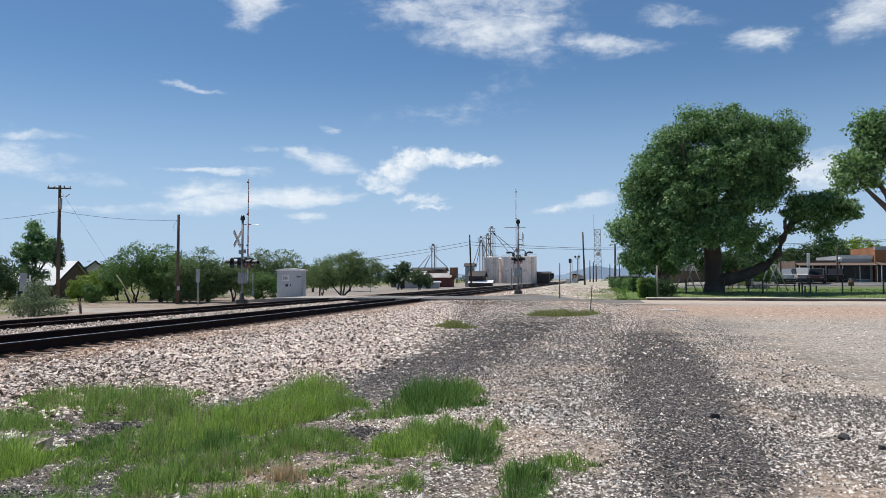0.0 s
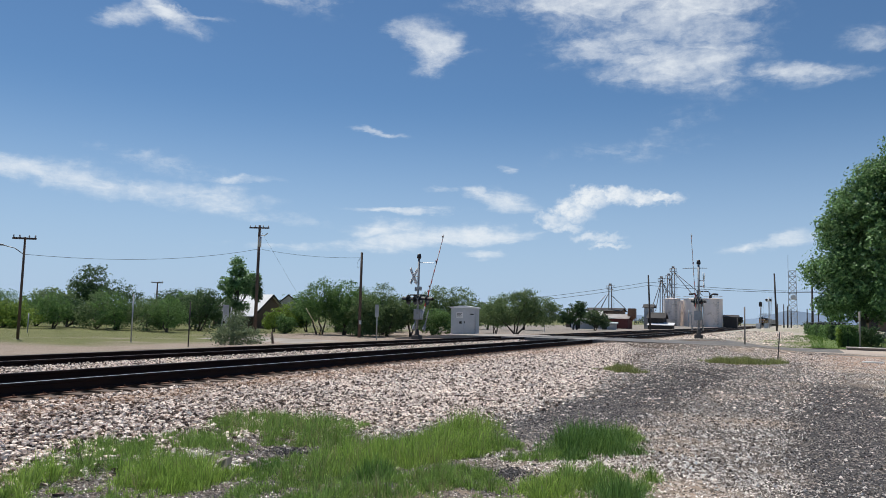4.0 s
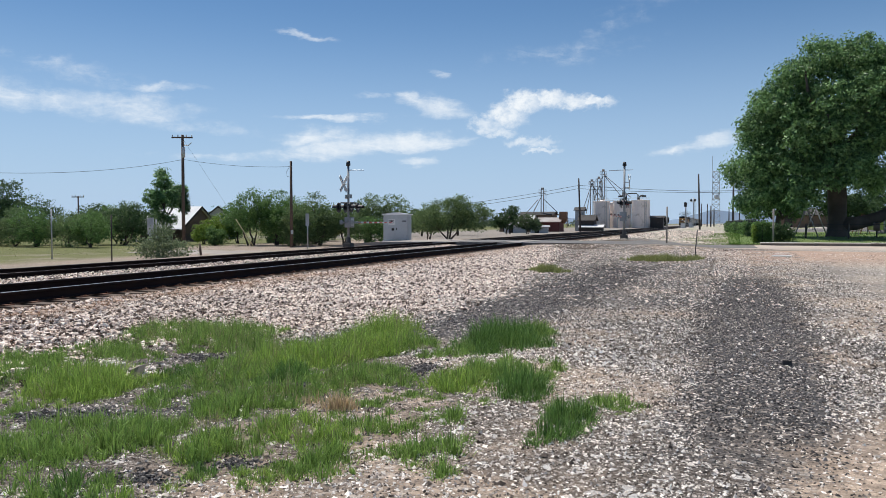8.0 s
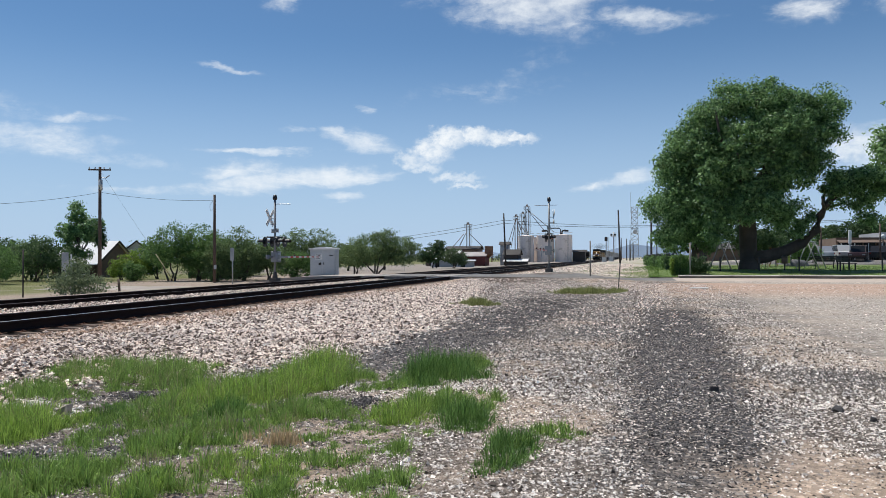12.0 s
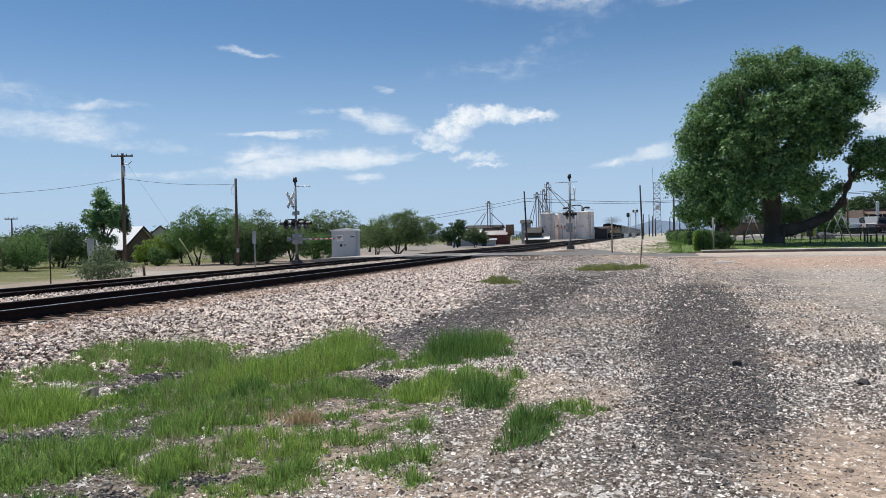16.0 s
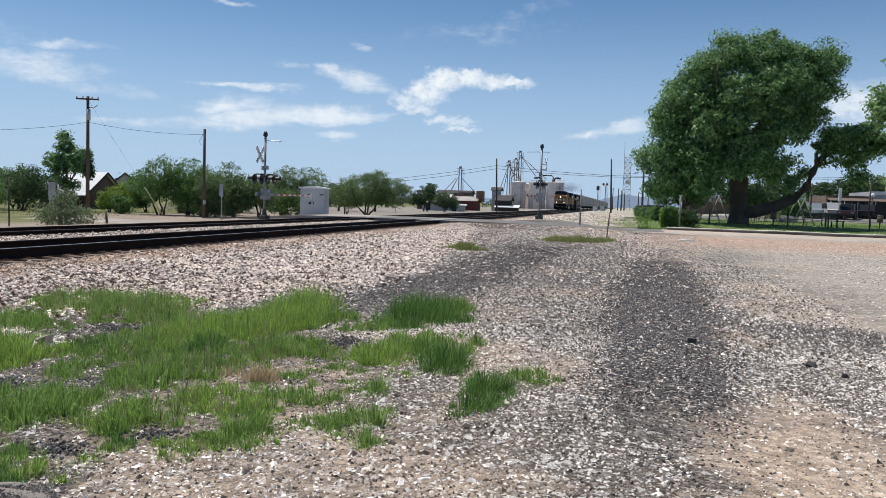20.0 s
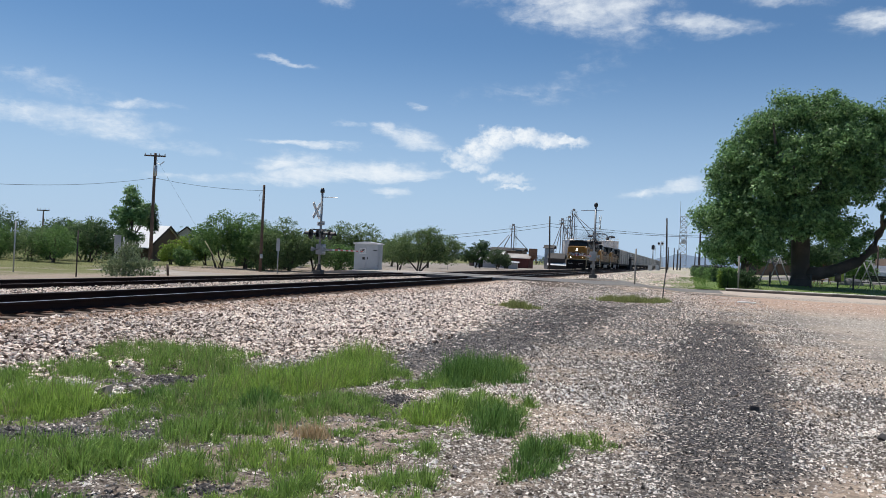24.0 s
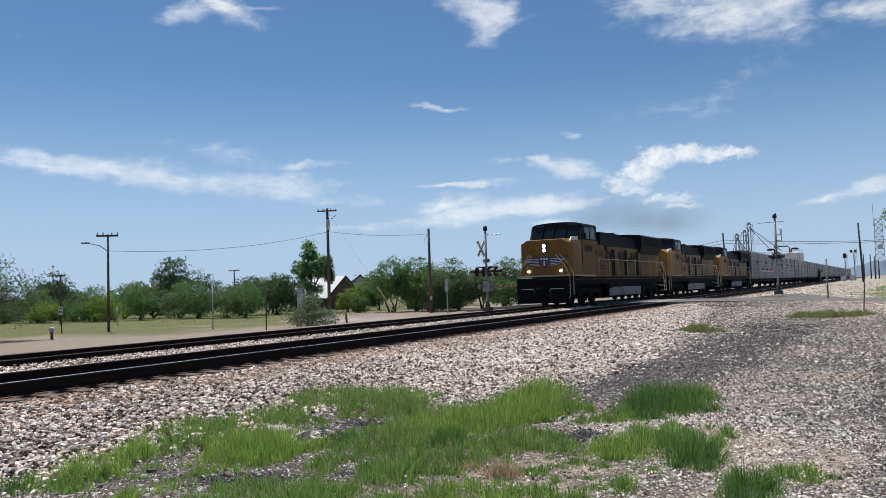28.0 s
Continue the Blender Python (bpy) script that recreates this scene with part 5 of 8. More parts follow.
# mesquites and shrubs beyond the tracks
small_tree("mesquite_tree", -35.4, 21.0, [(0, 0, 4.1, 3.4, 3.4, 2.3), (2.6, 1.2, 3.3, 2.6, 2.6, 1.9), (-2.8, -0.6, 3.0, 2.6, 2.8, 1.8), (0.9, 0.5, 5.3, 2.4, 2.2, 1.2), (3.9, 2.8, 2.5, 1.7, 1.8, 1.4), (0.5, 0.3, 2.0, 3.2, 2.6, 1.3)], 0.26, LEAF_SHADE, 1400, 36, 0.06, 60, "broad grey-green mesquite shading a picket fence", stems=4, spread=0.34, droop=0.15, group="")
small_tree("mesquite_tree", -41.0, 16.0, [(0, 0, 3.0, 2.8, 2.8, 1.8), (1.5, 0, 2.2, 2.2, 2.2, 1.4)], 0.2, LEAF_SHADE, 500, 24, 0.09, 61, "broad grey-green mesquite behind a picket fence", stems=3, spread=0.34, droop=0.15, group="")
rng = random.Random(70)
ROW = [(-31.8, 62.4, 3.1, 2.5, LEAF_GREEN), (-29.6, 63.5, 3.0, 2.3, LEAF_GREEN), (-27.4, 62.5, 2.9, 2.2, LEAF_GREEN), (-25.4, 64.5, 2.8, 2.0, LEAF_MESQ), (-23.6, 66.0, 2.5, 1.8, LEAF_MESQ), (-26.3, 61.4, 2.4, 1.6, LEAF_MESQ),
       (-30.2, 86.0, 3.3, 2.4, LEAF_MESQ), (-27.0, 87.0, 3.5, 2.3, LEAF_MESQ), (-24.6, 92.0, 3.0, 2.2, LEAF_MESQ), (-33.5, 80.0, 2.6, 2.0, LEAF_DARK), (-36.5, 84.0, 2.6, 2.2, LEAF_GREEN)]
for k, (xx, yy, top, r, m) in enumerate(ROW):
    top = top * (1.14 if k in (0, 1, 3, 6, 7) else 1.0)
    lobes = [(rng.uniform(-0.5, 0.5), rng.uniform(-0.5, 0.5), top * 1.08, r * 0.8, r * 0.8, top * 0.5), (r * 0.5, rng.uniform(-0.6, 0.6), top * 0.78, r * 0.6, r * 0.7, top * 0.42), (-r * 0.5, rng.uniform(-0.6, 0.6), top * 0.8, r * 0.62, r * 0.7, top * 0.4)]
    lobes = lobes + [(0, 0, top * 0.36, r * 0.9, r * 0.8, top * 0.34)] if k % 2 else lobes
    small_tree("roadside_tree", xx, yy, lobes, 0.11, m, 380, 24, 0.085, 71 + k, "leafy roadside tree with several thin stems" if m is LEAF_GREEN else "grey-green mesquite with several thin stems", stems=3, spread=0.26)
small_tree("mesquite_tree", -17.9, 80.9, [(0, 0, 3.1, 2.9, 2.4, 1.8), (2.8, 0.5, 2.9, 2.0, 1.8, 1.7), (-2.6, -0.4, 2.4, 2.1, 1.8, 1.6), (1.2, 0, 4.4, 1.5, 1.4, 0.8), (4.2, 0.3, 3.2, 1.0, 1.0, 1.0)], 0.13, LEAF_MESQ, 720, 32, 0.08, 90, "rounded mesquite with dark forking stems", stems=4, spread=0.3)
small_tree("dark_bush", -29.0, 148.0, [(0, 0, 3.0, 2.8, 2.4, 2.0), (1.0, 0, 4.6, 1.2, 1.2, 1.2), (-2.2, 0, 2.2, 1.6, 1.6, 1.4)], 0.16, LEAF_DARK, 380, 20, 0.15, 91, "dark green bushy tree by the road", stems=2)
small_tree("grey_bush", -24.6, 146.0, [(0, 0, 2.4, 2.4, 2.0, 1.7), (1.6, 0, 1.8, 1.4, 1.4, 1.2)], 0.12, LEAF_SHADE, 300, 26, 0.12, 92, "dull greyish bushy tree by the feed mill", stems=3)
small_tree("tall_tree", -45.5, 66.5, [(-0.2, 0, 6.0, 1.2, 1.1, 1.4), (1.0, 0, 4.9, 1.4, 1.3, 1.1), (-1.2, 0, 4.9, 1.4, 1.3, 1.2), (-0.5, 0, 7.4, 0.6, 0.6, 0.7), (1.9, 0, 5.6, 0.7, 0.8, 0.8), (-0.9, 0, 3.2, 0.9, 0.8, 0.7), (0.5, 0, 2.6, 0.7, 0.7, 0.6)], 0.15, LEAF_COTTON, 380, 26, 0.12, 93, "tall slender tree before the house", stems=1, spread=0.26)
small_tree("conifer", -39.2, 61.6, [(0.1, 0, 4.0, 0.55, 0.55, 0.8), (0.05, 0, 4.8, 0.4, 0.4, 0.7), (0, 0, 5.4, 0.25, 0.25, 0.4)], 0.12, LEAF_DARK, 100, 20, 0.1, 89, "narrow dark conifer behind the utility pole", stems=1, spread=0.2)
small_tree("shrub_tree", -47.6, 62.0, [(0, 0, 2.4, 1.9, 1.7, 1.5), (1.4, 0, 1.6, 1.3, 1.3, 1.2), (-1.5, 0, 1.7, 1.4, 1.4, 1.2)], 0.1, LEAF_MESQ, 300, 20, 0.1, 95, "bushy green shrub tree before the house", stems=3, spread=0.26)
small_tree("shrub_tree", -39.3, 67.5, [(0, 0, 2.0, 1.4, 1.4, 1.2), (0.9, 0, 1.3, 1.0, 1.0, 0.9)], 0.08, LEAF_LIME, 200, 20, 0.09, 96, "pale lime green tree at the house corner", stems=3, spread=0.22)
small_tree("shrub_tree", -37.4, 68.0, [(0, 0, 2.3, 1.5, 1.5, 1.5), (-0.8, 0, 1.3, 1.0, 1.0, 0.9)], 0.08, LEAF_GREEN, 220, 20, 0.09, 97, "bushy green shrub tree beside the house", stems=3, spread=0.22)
small_tree("shrub_tree", -45.6, 65.2, [(0, 0, 2.3, 1.3, 1.2, 1.3), (0.9, 0, 1.4, 1.0, 1.0, 0.9)], 0.07, LEAF_MESQ, 130, 18, 0.09, 98, "thin shrub tree before the white roof", stems=3, spread=0.24)
small_tree("shrub_tree", -38.6, 64.0, [(0, 0, 1.4, 1.1, 1.1, 0.9), (-0.7, 0, 1.0, 0.7, 0.7, 0.7)], 0.07, LEAF_LIME, 150, 20, 0.09, 99, "pale lime green tree before the brown gable", stems=3, spread=0.22)
small_tree("round_bush", -34.6, 60.6, [(0, 0, 0.9, 1.1, 1.0, 0.95)], 0.06, LEAF_GREEN, 150, 22, 0.08, 94, "low rounded dark green bush", "bush", stems=3, spread=0.16)
WEST = [(-41.5, 52.0, 2.3, 2.0, LEAF_GREEN), (-44.5, 52.5, 2.5, 2.0, LEAF_MESQ), (-47.5, 51.5, 2.6, 2.0, LEAF_GREEN), (-50.5, 52.0, 2.3, 1.9, LEAF_MESQ), (-52.5, 49.0, 2.4, 2.0, LEAF_GREEN), (-54.5, 46.5, 2.2, 1.7, LEAF_LIME), (-57.0, 47.0, 2.3, 1.9, LEAF_GREEN),
        (-59.5, 46.5, 2.4, 2.0, LEAF_GREEN), (-61.0, 44.0, 2.1, 1.8, LEAF_LIME), (-63.5, 45.0, 2.5, 2.0, LEAF_GREEN), (-67.0, 44.0, 2.2, 1.9, LEAF_MESQ), (-70.0, 42.0, 2.6, 2.2, LEAF_GREEN), (-73.0, 39.0, 2.5, 2.1, LEAF_MESQ), (-75.0, 35.0, 2.5, 2.2, LEAF_GREEN), (-78.0, 32.0, 2.6, 2.2, LEAF_MESQ)]
for k, (xx, yy, top, r, m) in enumerate(WEST):
    top, r = 0.78 * top * rng.uniform(0.72, 1.3), r * rng.uniform(0.85, 1.25)
    lobes = [(rng.uniform(-0.5, 0.5), rng.uniform(-0.5, 0.5), top * 1.0, r * 0.85, r * 0.85, top * 0.55), (r * 0.6, rng.uniform(-0.6, 0.6), top * 0.65, r * 0.6, r * 0.7, top * 0.45), (-r * 0.6, rng.uniform(-0.6, 0.6), top * 0.7, r * 0.62, r * 0.7, top * 0.42), (0.1, -0.3, top * 0.36, r * 0.95, r * 0.9, top * 0.34)]
    lobes = lobes if k % 4 else lobes[:3]
    small_tree("shrub_tree", xx, yy, lobes, 0.09, m, 210, 24, 0.08, 110 + k, "pale lime green shrub by the verge" if m is LEAF_LIME else "bushy green shrub tree by the verge", stems=3, spread=0.27, group="shrubs behind the verge")
BEHIND = [(-43.5, 58.5, 3.6), (-48.0, 57.5, 3.2), (-52.5, 56.0, 3.4), (-56.0, 53.5, 2.9), (-60.0, 52.5, 3.3), (-64.0, 51.0, 3.0), (-68.5, 50.0, 3.2), (-73.0, 47.5, 2.8), (-77.0, 44.0, 3.2), (-81.0, 40.0, 3.0), (-85.0, 36.0, 3.3), (-28.5, 69.0, 3.6), (-33.0, 69.5, 3.4), (-24.0, 72.0, 3.0)]
for k, (xx, yy, top) in enumerate(BEHIND):
    top *= 0.76 * (0.85 + 0.35 * (k % 4 == 2) + 0.2 * (k % 3 == 0))
    r = rng.uniform(2.4, 3.2)
    lobes = [(rng.uniform(-0.8, 0.8), 0, top * rng.uniform(0.95, 1.2), r * 0.6, r * 0.7, top * 0.45), (r * 0.6, 0.4, top * rng.uniform(0.6, 0.9), r * 0.55, r * 0.6, top * 0.42), (-r * 0.6, -0.3, top * rng.uniform(0.6, 0.95), r * 0.55, r * 0.6, top * 0.42), (0.2, 0.3, top * 0.5, r * 0.9, r * 0.8, top * 0.4)]
    small_tree("background_tree", xx, yy, lobes, 0.12, (LEAF_DARK, LEAF_GREEN, LEAF_DARK)[k % 3], 260, 22, 0.105, 700 + k, "darker bushy tree behind the shrub row", stems=2, spread=0.32, group="trees behind the shrubs")
FAR = [(-85.3, 80, 7.8, 3.6, LEAF_DARK), (-88, 100, 5.0, 5.0, LEAF_DARK), (-74, 90, 4.6, 4.5, LEAF_GREEN), (-66, 92, 5.2, 4.5, LEAF_DARK), (-100, 70, 4.6, 5.0, LEAF_DARK), (-108, 62, 5.2, 5.0, LEAF_DARK), (-113, 52, 4.6, 5.0, LEAF_GREEN), (-80, 70, 4.0, 4.0, LEAF_MESQ),
       (-58, 95, 4.2, 4.0, LEAF_GREEN), (-50, 100, 4.4, 4.0, LEAF_DARK), (-44, 110, 4.4, 4.0, LEAF_MESQ), (-36, 118, 4.2, 4.0, LEAF_DARK), (-32, 125, 4.4, 4.0, LEAF_MESQ), (-120, 40, 5.0, 5.0, LEAF_GREEN)]
for k, (xx, yy, top, r, m) in enumerate(FAR):
    small_tree("distant_tree", xx, yy, [(0, 0, top * 0.72, r * 0.72, r * 0.72, top * 0.36), (r * 0.5, 0, top * 0.5, r * 0.55, r * 0.55, top * 0.3), (-r * 0.5, 0, top * 0.5, r * 0.55, r * 0.55, top * 0.3)], 0.22, m, 260, 20, 0.18, 140 + k, "dark distant tree beyond the verge" if m is LEAF_DARK else "green distant tree beyond the verge", stems=1, spread=0.45, group="distant trees")
small_tree("sagebrush", -13.4, 28.2, [(0, 0, 0.55, 1.1, 0.9, 0.55), (-0.9, 0.2, 0.45, 0.7, 0.7, 0.45), (0.9, -0.1, 0.5, 0.8, 0.7, 0.5), (0.1, 0, 1.1, 0.5, 0.5, 0.5)], 0.025, LEAF_SAGE, 210, 22, 0.05, 160, "grey-green straggling bush at the track side", "bush", stems=9, spread=0.2, group="")
small_tree("weed_bush", -9.6, 9.9, [(0, 0, 0.18, 0.6, 0.45, 0.2), (-0.5, 0, 0.15, 0.4, 0.4, 0.15)], 0.012, LEAF_SAGE, 90, 18, 0.035, 161, "low dry weed beside the track", "bush", stems=4, spread=0.08, group="")


# ---------------------------------------------------------------- poles, wires, posts
def wire(a, b, sag, r=0.014, label="thin black overhead cable"):
    a, b = Vector(a), Vector(b)
    pts = [a.lerp(b, t / 14) - Vector((0, 0, sag * 4 * (t / 14) * (1 - t / 14))) for t in range(15)]
    ob = part("overhead_wire", Geo().tube([p - a for p in pts], r, 5), WIRE)
    ob.matrix_basis = Matrix.Translation(a)
    return tagged(ob, label, "wire", group="overhead wires")


def utility_pole(x, y, top, r, label, arms=(), turn=0.0, lean=(0, 0), z=None, material=WOOD_POLE):
    base = ground_at(x, y) if z is None else z
    t = thing("utility_pole", x, y, base, label, "utility pole", turn, group="utility poles")
    h = top - base
    part("shaft", Geo().tube([(0, 0, -0.3), (lean[0] * 0.5, lean[1] * 0.5, h / 2), (lean[0], lean[1], h)], [r, r * 0.85, r * 0.7], 10), material, t, smooth=True)
    for down, length in arms:
        part("crossarm", Geo().box(lean[0] - length / 2, lean[1] - 0.16, h - down - 0.06, lean[0] + length / 2, lean[1] - 0.06, h - down + 0.06), WOOD_POLE, t)
        for k in (-0.46, -0.2, 0.2, 0.46):
            part("insulator", Geo().tube([(lean[0] + k * length, lean[1] - 0.11, h - down + 0.06), (lean[0] + k * length, lean[1] - 0.11, h - down + 0.1), (lean[0] + k * length, lean[1] - 0.11, h - down + 0.24)], [0.03, 0.055, 0.04], 8), CABINET, t, smooth=True)
    return t


pole_a = utility_pole(-33.0, 54.0, 8.85, 0.16, "weathered wooden utility pole with a crossarm and fittings", [(0.25, 1.8)], turn=22)
part("transformer", Geo().tube([(0.14, -0.2, 7.9), (0.14, -0.2, 8.8)], 0.13, 12), CABINET, pole_a, "small grey canister", smooth=True)
part("bracket", Geo().tube([(0, 0, 9.0), (0.5, -0.1, 8.95), (0.8, -0.1, 9.2)], 0.04, 6), GALV, pole_a)
pole_b = utility_pole(-24.9, 58.5, 6.68, 0.15, "plain wooden service pole with a cable drop")
part("meter_box", soft_box(0.2, 0.14, 0.35, 0.02, (0.12, -0.1, 1.2)), CABINET, pole_b)
part("cable_drop", Geo().tube([(-0.1, -0.1, 7.2), (-0.4, -0.15, 6.7), (-0.3, -0.15, 6.3), (-0.12, -0.12, 6.4)], 0.015, 5), WIRE, pole_b)
lamp = utility_pole(-33.7, 31.8, 5.45, 0.09, "wooden pole carrying a crossarm and a street lamp", [(0.1, 1.4)], turn=35)
part("lamp_arm", Geo().tube([(0, -0.1, 5.35), (-0.5, -0.15, 5.72), (-1.25, -0.2, 5.9)], 0.03, 7), GALV, lamp, "curved steel arm", smooth=True)
part("lamp_head", soft_box(0.5, 0.2, 0.11, 0.04, (-1.4, -0.2, 5.85)), ALU, lamp, "grey cobra-head lamp")
utility_pole(-52.6, 40.6, 3.45, 0.11, "distant dark wooden pole", [(0.1, 0.9)], turn=30)
utility_pole(-68.2, 76.6, 4.7, 0.12, "distant wooden pole with a crossarm", [(0.1, 1.6)], turn=20)
mast_far = thing("tall_pipe", -200.7, 133.5, -1.0, "tall pale slender pipe far off", "pipe")
part("pipe", Geo().tube([(0, 0, 0), (0, 0, 12.4)], 0.34, 12), ROOFWHITE, mast_far, smooth=True)
part("collar", Geo().tube([(0, 0, 12.3), (0, 0, 12.6)], 0.38, 12), CABINET, mast_far, smooth=True)
utility_pole(-10.9, 128.1, 8.8, 0.17, "dark leaning wooden pole beside the track", lean=(-0.35, 0), material=WOOD_DARK)
utility_pole(8.3, 129.8, 9.15, 0.17, "dark leaning wooden pole beside the yard", lean=(-0.3, 0), material=WOOD_DARK)
utility_pole(13.4, 132.0, 7.2, 0.2, "dark wooden pole beside the hedge", lean=(0.0, 0), material=WOOD_DARK)
for xx, yy, top in ((8.1, 249.8, 7.2), (10.1, 250, 5.9), (9.2, 240, 6.4), (14.5, 252, 6.0), (17.5, 250, 6.6), (6.2, 260, 7.6), (20.5, 240, 7.0)):
    utility_pole(xx, yy, top, 0.2, "distant wooden pole in the rail yard", material=WOOD_DARK)
wire((-32.9, 54.0, 6.7), (-24.9, 58.5, 6.2), 0.25)
wire((-33.0, 54.0, 6.7), (-33.7, 31.8, 4.35), 0.6)
guy = wire((-32.9, 54.0, 8.4), (-29.3, 59.1, -1.0), 0.0, 0.007, "steel guy wire down to the ground")
part("guy_guard", Geo().tube([(2.65, 3.75, -6.9), (3.58, 5.07, -9.35)], 0.045, 8), surface("faded_yellow_plastic", (0.50, 0.45, 0.26), 0.6, grain=3, dirt=0.5), guy, "faded yellow guard tube", smooth=True)
for dz in (0.0, -0.55):
    wire((-11.2, 128.1, 7.6 + dz), (8.1, 129.8, 6.4 + 0.4 * dz), 0.15, 0.032)
    wire((-11.2, 128.1, 7.6 + dz), (-48.0, 126.0, 3.0 + dz), 0.5, 0.032)
    wire((8.1, 129.8, 6.4 + 0.4 * dz), (60, 131, 7.6 + 0.4 * dz), 0.3, 0.032)


def post(name, x, y, h, r, material, label, lean=(0, 0), plate=None, z=None):
    t = thing(name, x, y, ground_at(x, y) if z is None else z, label, "post")
    part("stake", Geo().tube([(0, 0, -0.2), (lean[0], lean[1], h)], r, 8), material, t, smooth=True)
    if plate:
        part("plate", Geo().box(-plate[0] / 2, -r - 0.015, h - plate[1], plate[0] / 2, -r - 0.003, h), GALV, t, "back of a thin metal sign")
    return t


post("sign_post", -19.5, 34.6, 2.2, 0.05, GALV, "twin-post metal sign seen from behind", plate=(0.44, 0.95), z=-0.75)
post("sign_post", -19.15, 34.6, 2.1, 0.04, GALV, "thin steel sign post", z=-0.75)
post("marker_post", -14.9, 26.8, 2.05, 0.03, WOOD_DARK, "thin grey marker post beside the track", z=-0.55)
post("marker_post", -14.2, 32.2, 0.62, 0.06, WOOD_POLE, "short leaning dark stake", (-0.1, 0), z=-0.55)
post("sign_post", -12.4, 39.9, 2.1, 0.035, GALV, "steel sign post seen from behind", plate=(0.24, 0.75), z=-0.38)
post("marker_post", 8.0, 47.95, 2.05, 0.045, WOOD_GREY, "thin grey post beside the street", z=0.1)
post("whip_post", 10.0, 33.6, 1.15, 0.022, WIRE, "thin dark flexible marker stick", (0.1, 0))
speed_sign = post("sign_post", -36.2, 30.1, 1.75, 0.04, WOOD_POLE, "small white roadside sign with dark figures on a stake", z=-1.0)
face = part("plate", Geo().box(-0.21, -0.07, 1.2, 0.21, -0.055, 1.75), WHITE, speed_sign, "white sign plate")
for x0 in (-0.14, 0.03):
    part("figure_bar", Geo().box(x0, -0.078, 1.3, x0 + 0.11, -0.071, 1.5), BLACK, face, "dark bar")
part("figure_bar", Geo().box(-0.14, -0.078, 1.58, 0.14, -0.071, 1.66), BLACK, face, "dark bar")
for xx, yy in ((-44.0, 40.0), (-26.0, 118.0)):
    post("marker_post", xx, yy, 1.5, 0.04, GALV, "thin marker post by the verge")


